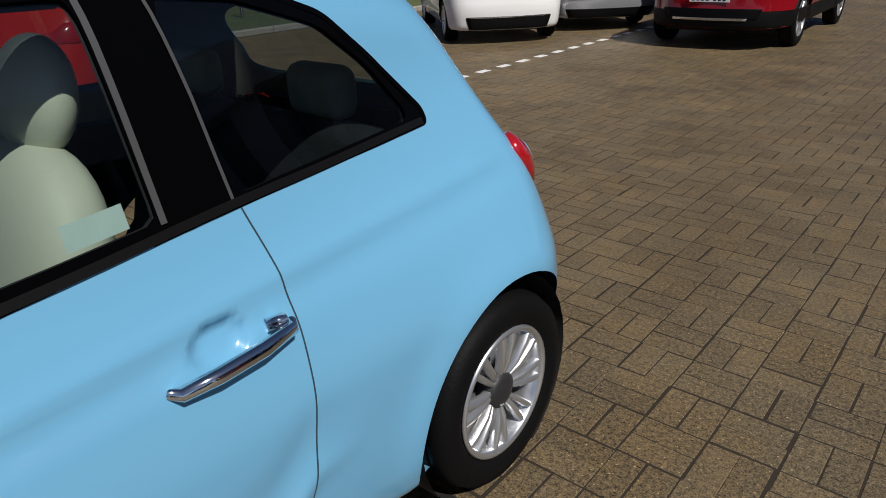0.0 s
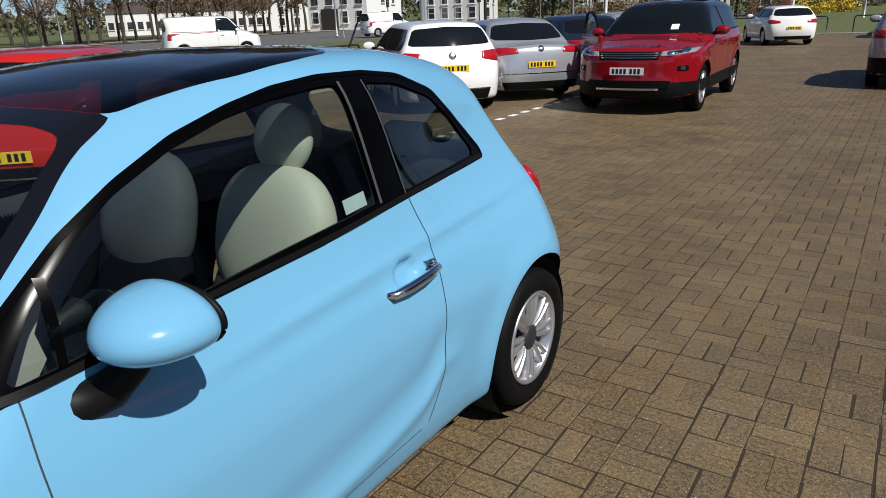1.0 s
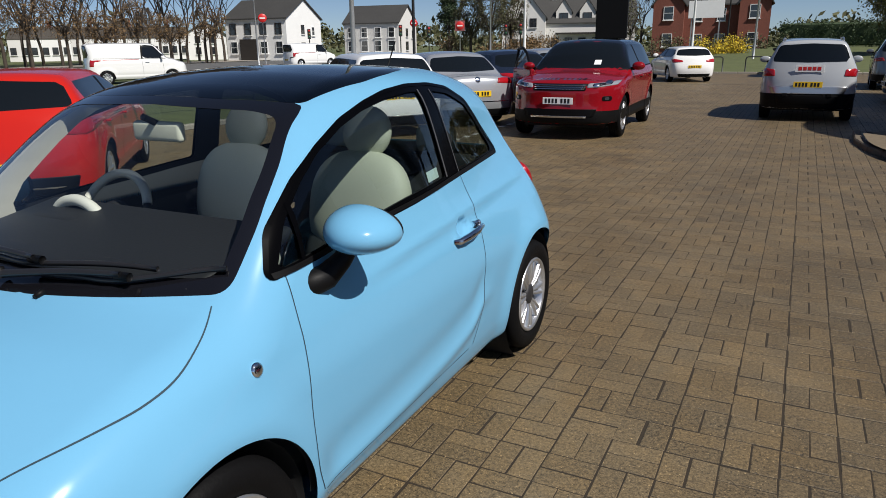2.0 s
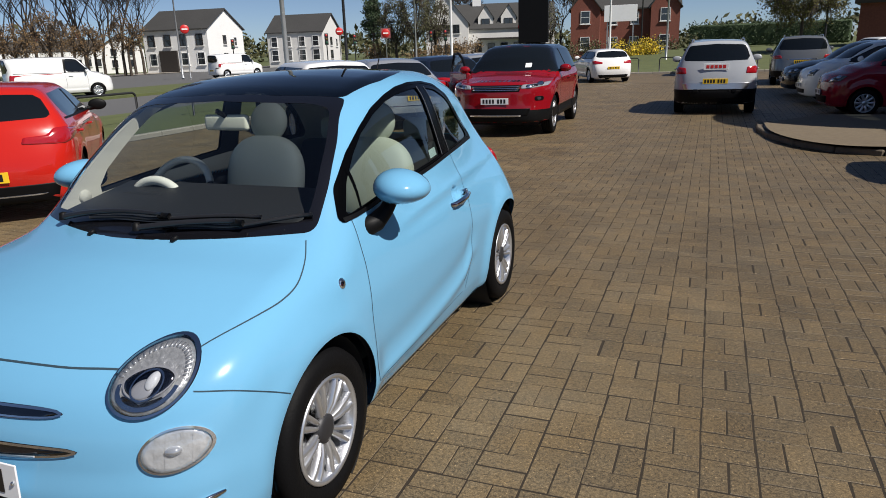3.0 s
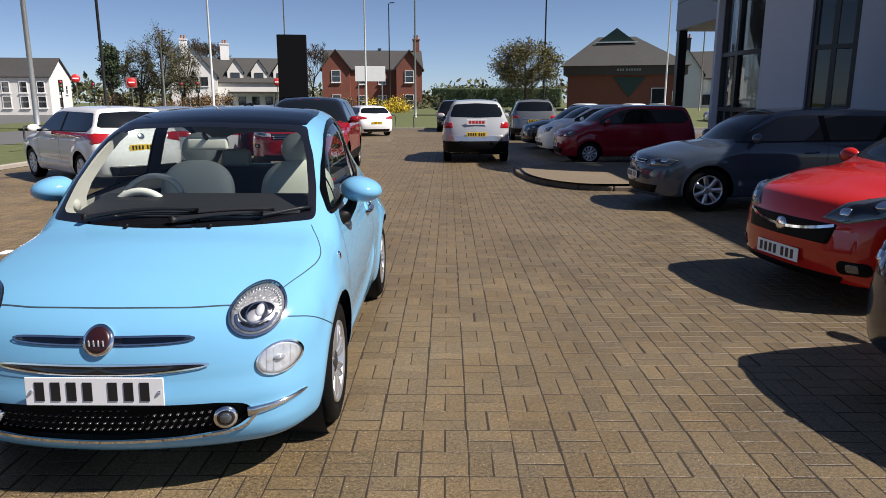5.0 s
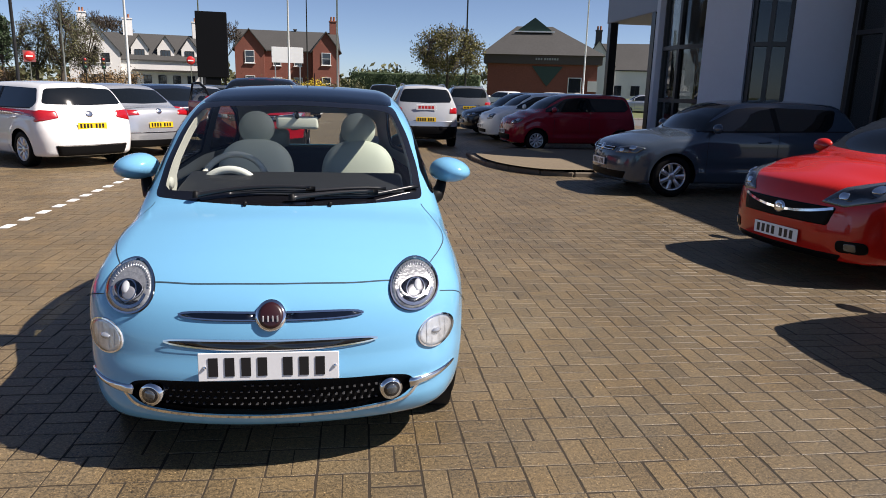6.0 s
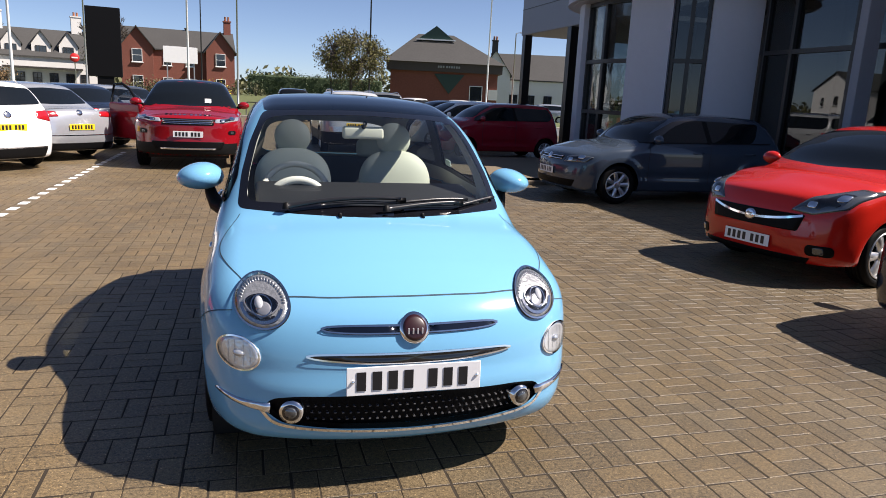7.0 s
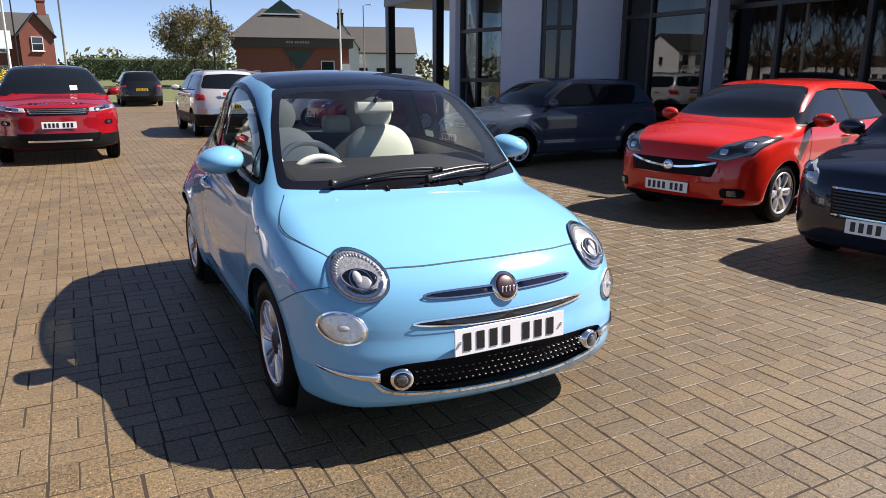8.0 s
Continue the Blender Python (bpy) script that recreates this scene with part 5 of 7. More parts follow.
for b, d, h in ((10.9, 46, 20), (14.9, 48, 10), (22.6, 50, 70)):
    c = parked_car("white hatchback parked before the brick office" if h < 50 else "silver hatchback parked beyond the office", ("white", (0.78, 0.78, 0.77)) if h < 50 else ("silver", (0.55, 0.57, 0.60)), dict(CITY, nu=80, nv=70), (1.69 + 1.12 * d * math.sin(radians(b * 0.955)), -4.21 + 1.12 * d * math.cos(radians(b * 0.955)), h))
    dress(c, "white" if h < 50 else "silver", None, dict(lamp=[(0.66, 0.86), (0.92, 0.84), (0.95, 0.98), (0.70, 0.98)], plate=0.7))
# vans on the far road
c = parked_car("white panel van on the road", ("white", (0.78, 0.78, 0.77)), VAN, (-26.8, 21.8, -30), "vans")
dress(c, "white", None, dict(lamp=[(0.84, 0.85), (0.96, 0.85), (0.96, 1.15), (0.84, 1.15)], plate=0.6), handles=(0.40,), seams=(0.27, 0.47))
c = parked_car("white van with yellow and black stripes on its flank", ("white", (0.78, 0.78, 0.77)), VAN, (-35.4, 46.7, -20), "vans")
dress(c, "white", None, dict(lamp=[(0.84, 0.85), (0.96, 0.85), (0.96, 1.15), (0.84, 1.15)], plate=0.6), handles=(0.40,), seams=(0.27, 0.47))
for i in range(9):
    y = c[2]["y0"] + 2.2 + i * 0.26
    part("stripe", patch(c[1], "left", np.array([(y, 0.55), (y + 0.2, 0.55), (y + 0.3, 0.82), (y + 0.1, 0.82)]), 0.004, 2), YELLOWTAPE if i % 2 else BLACK, c[0])


def suv_extras():
    """The open door of the red suv, its bonnet lettering as bars, and the sticker of the white one."""
    car, s, sp = red_suv
    ink = MATS["paint_deep_red"]
    door = new("door")
    door.parent = car
    y = sp["ws"][0] + 0.30
    door.matrix_local = pose(-0.93, y, 0, 0, 0, 36)
    bm = bmesh.new()
    box(bm, 0.09, 1.15, 0.72, 0, 0.57, 0.42, 0.035, None, 3)
    part("door_panel", bm, ink, door)
    fr = [(0.0, 0.06, 1.12), (0.03, 0.45, 1.42), (0.05, 0.75, 1.52), (0.05, 1.06, 1.50), (0.0, 1.12, 1.12)]
    part("door_frame", tube(fr, 0.028, 8), BLACK, door)
    v = [(p[0] + 0.005, p[1], p[2]) for p in fr]
    part("door_glass", mesh_of("door_glass", v, [(0, 1, 2, 3, 4)]), glass("door_glass", (0.5, 0.55, 0.6)), door)
    for i in range(10):
        x = -0.36 + i * 0.08 + (0.02 if i > 4 else -0.02)
        q = s.on("front", [(x - 0.022, 1.0), (x + 0.022, 1.0), (x + 0.022, 1.02), (x - 0.022, 1.02)])
        q = q + s.grad(q) * 0.004
        part("bonnet_bar", mesh_of("bonnet_bar", q, [(0, 1, 2, 3)]), CHROME, car)
    q = s.on("front", [(0.28, 1.22), (0.40, 1.22), (0.40, 1.30), (0.28, 1.30)]) + (0, -0.004, 0)
    part("screen_card", mesh_of("screen_card", q, [(0, 1, 2, 3)]), WHITEPLATE, car)
    car, s, sp = white_suv
    q = s.on("rear", [(-0.25, 1.0), (0.25, 1.0), (0.25, 1.12), (-0.25, 1.12)])
    y = float(q[:, 1].max()) + 0.03
    bm = bmesh.new()
    box(bm, 0.52, 0.008, 0.14, 0, y, 0.98, 0.003)
    st = part("sticker_board", bm, WHITEPLATE, car)
    for k in range(5):
        bm = bmesh.new()
        box(bm, 0.065, 0.003, 0.07, -0.17 + k * 0.085, y + 0.005, 1.015)
        part("sticker_bar", bm, SIGNRED_EARLY, st)
    for sx in (-1, 1):
        for i in range(3):
            bm = bmesh.new()
            box(bm, 0.10, 0.02, 0.07, sx * (0.12 + i * 0.14), sp["y1"] - 0.012, 0.50, 0.01)
            part("bumper_block", bm, BLACK, car)


SIGNRED_EARLY = mat("sticker_red", (0.55, 0.02, 0.02), 0.5)
suv_extras()


# ---- ground ----
def sheet(name, outline, z, material, label, category, kind="structure"):
    bm = bmesh.new()
    f = bm.faces.new([bm.verts.new((x, y, z)) for x, y in outline])
    f.normal_update()
    if f.normal.z < 0:
        f.normal_flip()
    bmesh.ops.triangulate(bm, faces=bm.faces[:])
    ob = part(name, bm, material)
    return tagged(ob, label, category, kind=kind)


def strip(name, x0, x1, ya, yb, dz, material, label, category):
    """A strip of the forecourt between two ends."""
    v = [(x, y, dz) for y in (ya, yb) for x in (x0, x1)]
    f = [(0, 1, 3, 2)]
    return tagged(part(name, mesh_of(name, v, f), material), label, category, kind="structure")


def far(bearing, dist):
    """A place by its bearing from +y towards +x and its distance from the car's front corner."""
    a, r = radians(bearing * 0.955), dist * 1.12
    return 1.69 + r * math.sin(a), -4.21 + r * math.cos(a)


GRASS = mat("grass", (0.085, 0.10, 0.032), 0.9, grain=0.35, scale=25, bump=0.5, patch=0.35)
ASPHALT = mat("asphalt", (0.10, 0.10, 0.10), 0.9, grain=0.25, scale=60, bump=0.2, patch=0.15)
SAND = mat("joint_sand", (0.026, 0.018, 0.010), 0.95, grain=0.3, scale=80, patch=0.3)
KERB = mat("kerb_concrete", (0.30, 0.27, 0.23), 0.85, grain=0.2, scale=30, bump=0.2, patch=0.15)
FARPAVER = mat("paver_far", (0.150, 0.116, 0.074), 0.85, grain=0.30, scale=14, bump=0.3, patch=0.12)
sheet("ground", [(-1500, -600), (1500, -600), (1500, 3000), (-1500, 3000)], -0.15, GRASS, "wide grassy ground reaching the horizon", "ground")
court = strip("forecourt", -9.2, 14, -30, 36.5, -0.0021, SAND, "brown block paving laid in basket weave", "pavement")
sheet("side_lane", [(14, -30), (60, -30), (60, 46), (14, 46)], -0.02, ASPHALT, "grey asphalt yard beside the showroom", "road")
sheet("road_near", [(-24, -120), (-15, -120), (-15, 140), (-24, 140)], -0.08, ASPHALT, "grey asphalt road with pale edges", "road")
sheet("road_far", [(-62, -120), (-31, -120), (-31, 140), (-62, 140)], -0.08, ASPHALT, "wide grey asphalt road", "road")
sheet("pavement_far", [(-70, -120), (-62, -120), (-62, 140), (-70, 140)], -0.02, KERB, "pale pavement before the houses", "pavement")
sheet("road_cross", [(-31, 62), (-15, 62), (60, 78), (60, 88), (-15, 74), (-31, 74)], -0.06, ASPHALT, "grey asphalt cross road", "road")


def grass_bank():
    """The grass beyond the far kerb, rising gently to the hedge."""
    n, m = 30, 14
    v, f = [], []
    for i in range(n + 1):
        x = -30 + 110 * i / n
        for j in range(m + 1):
            y = 36.6 + 46 * j / m
            z = 0.85 * step(40, 74, y) * step(-9, -3, x) + 0.03
            v.append((x, y, z + 0.04 * math.sin(x * 1.3 + y)))
    for i in range(n):
        for j in range(m):
            a = i * (m + 1) + j
            f.append((a, a + m + 1, a + m + 2, a + 1))
    tagged(part("grass_bank", mesh_of("grass_bank", v, f, True), GRASS), "grass bank rising to the hedge", "grass", kind="structure")


grass_bank()


def verge(name, outline, z=0.04):
    bm = bmesh.new()
    fc = bm.faces.new([bm.verts.new((x, y, z)) for x, y in outline])
    fc.normal_update()
    if fc.normal.z < 0:
        fc.normal_flip()
    ext = bmesh.ops.extrude_face_region(bm, geom=[fc])
    bmesh.ops.translate(bm, vec=(0, 0, -0.2), verts=[q for q in ext["geom"] if isinstance(q, bmesh.types.BMVert)])
    bmesh.ops.recalc_face_normals(bm, faces=bm.faces[:])
    tagged(part(name, bm, GRASS), "mown grass verge between kerb and road", "grass", kind="structure")


def verge_strip():
    """The grass between the forecourt's kerb and the road."""
    v, f = [], []
    for y in np.linspace(-60, 46, 54):
        v += [(-15, y, -0.2), (-15, y, 0.04), (-10.85, y, 0.04), (-9.35, y, 0.04)]
    for i in range(53):
        f += [(4 * i + k, 4 * i + k + 1, 4 * i + k + 5, 4 * i + k + 4) for k in range(3)]
    tagged(part("verge_near", mesh_of("verge_near", v, f), GRASS), "mown grass verge between kerb and road", "grass", kind="structure")


verge_strip()
verge("verge_far", [(-31, -60), (-24, -60), (-24, 60), (-31, 60)])


# kerb concrete again, the shade of its sunless face put into the colour
KERBSHADED = mat("kerb_shaded", (0.13, 0.105, 0.075), 0.85, grain=0.2, scale=30, bump=0.2, patch=0.15)


def kerb_line(points, label, width=0.14, height=0.10, stone=0.9, material=KERB):
    """Kerb stones end to end along a line, each a piece of its own."""
    holder = thing("kerb", label, "kerb", kind="structure")
    pts = dense(points, stone)
    shared = {}
    for a, b in zip(pts[:-1], pts[1:]):
        ln = round(float(np.linalg.norm(b - a)), 2)
        if ln not in shared:
            bm = bmesh.new()
            box(bm, ln - 0.008, width, height + 0.12, 0, 0, -0.12, 0.018)
            shared[ln] = bpy.data.meshes.new("kerb_stone")
            bm.to_mesh(shared[ln])
            bm.free()
            shared[ln].materials.append(material)
        mid = (a + b) / 2
        part("kerb_stone", shared[ln], None, holder, m=pose(mid[0], mid[1], 0, 0, 0, math.degrees(math.atan2(b[1] - a[1], b[0] - a[0]))))


kerb_line([(-9.27, y) for y in range(-14, 47, 4)], "pale concrete kerb along the grass verge")
kerb_line([(-9.2, 36.5), (30, 36.5)], "pale concrete kerb at the far end of the forecourt")
sheet("island_paving", np.array([(4.1 - 1.15 * math.cos(a), 10.2 - 2.3 * math.sin(a)) for a in np.linspace(0, math.pi / 2, 14)] + [(9.2, 7.9), (9.2, 12.5), (4.1, 12.5), (2.95, 10.9)]).tolist(), 0.13, FARPAVER, "paved island with a rounded end", "pavement")
kerb_line([(2.92, 11.75), (2.88, 10.6), (3.0, 9.7), (3.3, 8.85), (3.75, 8.2), (4.3, 7.92), (6.0, 7.85), (9.0, 7.85)], "concrete kerb round the paved island, its shade put into the colour", 0.12, 0.085, 0.45, KERBSHADED)

# ---- walls of houses ----
RENDERWHITE = mat("white_render", (0.80, 0.80, 0.78), 0.8, grain=0.06, scale=8, bump=0.1, patch=0.08)
OFFWHITE = mat("cream_render", (0.66, 0.65, 0.62), 0.8, grain=0.06, scale=8, bump=0.1, patch=0.08)
REDBRICK = mat("red_brick", (0.19, 0.062, 0.042), 0.85, grain=0.35, scale=7, bump=0.2, patch=0.15)
SLATE = mat("slate", (0.045, 0.044, 0.042), 0.7, grain=0.3, scale=5, bump=0.3, patch=0.2)
BROWNSLATE = mat("brown_slate", (0.062, 0.054, 0.044), 0.7, grain=0.3, scale=5, bump=0.3, patch=0.2)
PANE = mat("house_pane", (0.02, 0.024, 0.03), 0.06, coat=1.0, grain=0.0)
WHITEWOOD = mat("white_wood", (0.78, 0.78, 0.76), 0.5, grain=0.05)
DARKWOOD = mat("dark_wood", (0.03, 0.025, 0.022), 0.6, grain=0.2)
TERRACOTTA = mat("chimney_pot", (0.35, 0.14, 0.07), 0.8, grain=0.2)


def window(owner, w, h, m, frame_mat=WHITEWOOD, bars=(1, 1), sill=True):
    """A sash window standing in the xz plane, facing -y: frame, pane and sill."""
    t = 0.07
    bm = bmesh.new()
    for x in (-w / 2 + t / 2, w / 2 - t / 2):
        box(bm, t, 0.10, h, x, 0, 0)
    for z in (0, h - t):
        box(bm, w, 0.098, t, 0, 0, z)
    for i in range(1, bars[0] + 1):
        box(bm, t * 0.7, 0.07, h - 0.02, -w / 2 + w * i / (bars[0] + 1), 0, 0.01)
    for i in range(1, bars[1] + 1):
        box(bm, w - 0.02, 0.068, t * 0.7, 0, 0, h * i / (bars[1] + 1))
    win = part("window", bm, frame_mat, owner, m=m)
    bm = bmesh.new()
    box(bm, w - t, 0.04, h - t, 0, 0, t / 2)
    part("pane", bm, PANE, win)
    if sill:
        bm = bmesh.new()
        box(bm, w + 0.2, 0.2, 0.09, 0, -0.04, -0.09)
        part("sill", bm, WHITEWOOD, win)
    return win


def gable_block(owner, length, depth, eave, ridge, wall, roof, x=0, y=0, turn=0, over=0.25, half_hip=False):
    """A block with a pitched roof, its ridge along x."""
    bm = bmesh.new()
    a, d = length / 2, depth / 2
    v = [bm.verts.new(p) for p in [(-a, -d, -0.5), (a, -d, -0.5), (a, d, -0.5), (-a, d, -0.5), (-a, -d, eave), (a, -d, eave), (a, d, eave), (-a, d, eave), (-a, 0, ridge), (a, 0, ridge)]]
    for q in [(0, 1, 5, 4), (1, 2, 6, 9, 5), (2, 3, 7, 6), (3, 0, 4, 8, 7)]:
        bm.faces.new([v[i] for i in q])
    part("wall", bm, wall, owner, m=pose(x, y, 0, 0, 0, turn))
    bm = bmesh.new()
    th = 0.16
    sl = (ridge - eave) / d
    o = over
    for s in (-1, 1):
        pts = [(-a - o, s * (d + o), eave - o * sl + 0.02), (a + o, s * (d + o), eave - o * sl + 0.02), (a + o, 0, ridge + 0.02), (-a - o, 0, ridge + 0.02)]
        lo = [bm.verts.new(p) for p in pts]
        hi = [bm.verts.new((p[0], p[1], p[2] + th)) for p in pts]
        bm.faces.new(lo), bm.faces.new(hi)
        for i in range(4):
            bm.faces.new((lo[i], lo[(i + 1) % 4], hi[(i + 1) % 4], hi[i]))
    bmesh.ops.recalc_face_normals(bm, faces=bm.faces[:])
    part("roof", bm, roof, owner, m=pose(x, y, 0, 0, 0, turn))


def chimney(owner, x, y, z, h, w=0.9, material=RENDERWHITE, pots=2):
    bm = bmesh.new()
    box(bm, w, w * 0.75, h, x, y, z)
    box(bm, w + 0.16, w * 0.75 + 0.16, 0.16, x, y, z + h)
    c = part("chimney", bm, material, owner)
    for i in range(pots):
        part("chimney_pot", lathe([(0.15, 0), (0.13, 0.5), (0.16, 0.55), (0.10, 0.55), (0.09, 0.1)], 12), TERRACOTTA, c, m=pose(x + (i - (pots - 1) / 2) * 0.4, y, z + h + 0.16))


def facing(bearing, dist, z=0, extra=0):
    """A pose whose -y side looks back along a bearing."""
    x, y = far(bearing, dist)
    return pose(x, y, z, 0, 0, -bearing * 0.955 + extra)


def brick_house():
    h = thing("brick_house", "red brick house with two gables and grey slate roof", "house", facing(-6.55, 88))
    gable_block(h, 13.4, 7.5, 6.0, 8.6, REDBRICK, SLATE, 0, 3.4)
    for x, w in ((-5.0, 3.7), (4.9, 3.5)):
        gable_block(h, 8.5, w, 6.1, 8.4, REDBRICK, SLATE, x, 2.4, 90, 0.3)
        for z in (1.0, 4.2):
            window(h, 1.2, 1.6, pose(x, -1.90, z), bars=(0, 1))
    for x in (-1.5, 1.2):
        window(h, 1.0, 1.5, pose(x, -0.38, 4.0), bars=(0, 1))
        window(h, 1.2, 1.5, pose(x, -0.38, 1.0), bars=(0, 1))
    chimney(h, 6.2, 3.4, 8.0, 2.2, 0.9, REDBRICK, 2)
    chimney(h, 1.0, 3.4, 8.4, 0.5, 0.35, SLATE, 0)


def white_inn():
    h = thing("white_inn", "long white rendered inn with dormers and slate roof", "house", facing(-17.4, 100))
    gable_block(h, 18.5, 8.0, 4.6, 8.2, OFFWHITE, SLATE, 0.6, 4)
    gable_block(h, 10.0, 6.4, 5.4, 9.3, OFFWHITE, SLATE, -6.4, 2.8, 90)
    for x in (-7.8, -6.4, -5.0):
        window(h, 1.1, 1.3, pose(x, -2.25, 1.0), DARKWOOD, (1, 1))
        window(h, 1.0, 1.3, pose(x, -2.25, 3.9), DARKWOOD, (1, 1))
    for x in (-0.6, 2.9, 6.2):
        gable_block(h, 3.4, 2.3, 6.2, 7.9, OFFWHITE, SLATE, x, 2.2, 90, 0.2)
        window(h, 1.3, 1.1, pose(x, 0.46, 4.9), DARKWOOD, (2, 0))
    for x in (-1.8, 0.2, 2.2, 4.2, 6.2, 8.0):
        window(h, 1.1, 1.4, pose(x, -0.03, 1.0), DARKWOOD, (1, 1))
    bm = bmesh.new()
    box(bm, 9.5, 0.9, 0.25, 3.0, -0.5, 2.9)
    part("canopy", bm, DARKWOOD, h)
    chimney(h, -7.9, 3.0, 8.2, 2.6, 1.1)
    chimney(h, -2.0, 4.0, 8.0, 2.3, 1.3)
    chimney(h, 7.6, 4.0, 8.0, 2.3, 1.3, OFFWHITE)


def white_house(name_label, corner, left, right, eave, ridge, wall, dark_shop=False):
    """A white house at a street corner: the front runs to the left of the corner, the gable to the right."""
    c, l, r = [Vector((*far(*p), 0)) for p in (corner, left, right)]
    ln, dp = (l - c).length, (r - c).length
    turn = math.degrees(math.atan2((c - l).y, (c - l).x))
    mid = (l + c) / 2
    h = thing("white_house", name_label, "house", pose(mid.x, mid.y, 0, 0, 0, turn))
    gable_block(h, ln, dp, eave, ridge, wall, SLATE, 0, dp / 2)
    n = max(round(ln / 2.4), 2)
    for i in range(n):
        x = -ln / 2 + ln * (i + 0.5) / n
        window(h, 1.0, 1.5, pose(x, -0.03, eave - 2.1), DARKWOOD if dark_shop else WHITEWOOD, (0, 1))
        if not (dark_shop and i == 1):
            window(h, 1.1, 1.6, pose(x, -0.03, 0.8), WHITEWOOD, (0, 1))
    if dark_shop:
        bm = bmesh.new()
        box(bm, ln * 0.28, 0.3, 2.7, -ln * 0.5 + ln * 1.5 / n, -0.1, 0, 0.02)
        part("shopfront", bm, DARKWOOD, h, "black painted shopfront")
    window(h, 0.8, 1.2, pose(ln / 2 + 0.03, dp * 0.45, eave - 2.0, 0, 0, 90), DARKWOOD, (0, 1))
    window(h, 0.8, 1.2, pose(ln / 2 + 0.03, dp * 0.75, eave - 2.2, 0, 0, 90), WHITEWOOD, (0, 1))
    window(h, 1.0, 1.3, pose(ln / 2 + 0.03, dp * 0.45, 0.9, 0, 0, 90), DARKWOOD, (0, 1))
    return h, ln, dp


def terrace():
    x0, y0 = far(-60, 125)
    x1, y1 = far(-47.8, 122)
    n = 9
    turn = math.degrees(math.atan2(y1 - y0, x1 - x0))
    ln = math.hypot(x1 - x0, y1 - y0) / n
    for i in range(n):
        t = (i + 0.5) / n
        h = thing("terraced_house", "low white terraced house with brown slate roof", "house", pose(x0 + (x1 - x0) * t, y0 + (y1 - y0) * t, 0, 0, 0, turn), "terrace")
        gable_block(h, ln, 7, 3.4, 5.2 + 0.15 * (i % 2), RENDERWHITE if i % 3 else OFFWHITE, BROWNSLATE, 0, 3.5, 0, 0.05)
        for x in (-ln * 0.27, ln * 0.27):
            window(h, 0.9, 1.2, pose(x, -0.03, 0.9), DARKWOOD, (0, 1))
        if i % 2:
            chimney(h, ln * 0.4, 3.5, 4.8, 1.3, 0.7, REDBRICK, 2)


def small_gable_house():
    h = thing("white_house", "small white house with a plain gable end", "house", facing(-46.4, 112, extra=90))
    gable_block(h, 9, 6.2, 3.6, 5.6, RENDERWHITE, BROWNSLATE, 0, 0)
    for y in (-1.2, 1.2):
        window(h, 0.8, 1.1, pose(-4.53, y, 2.4, 0, 0, -90), DARKWOOD, (0, 1))
        window(h, 0.8, 1.1, pose(-4.53, y, 0.7, 0, 0, -90), DARKWOOD, (0, 1))


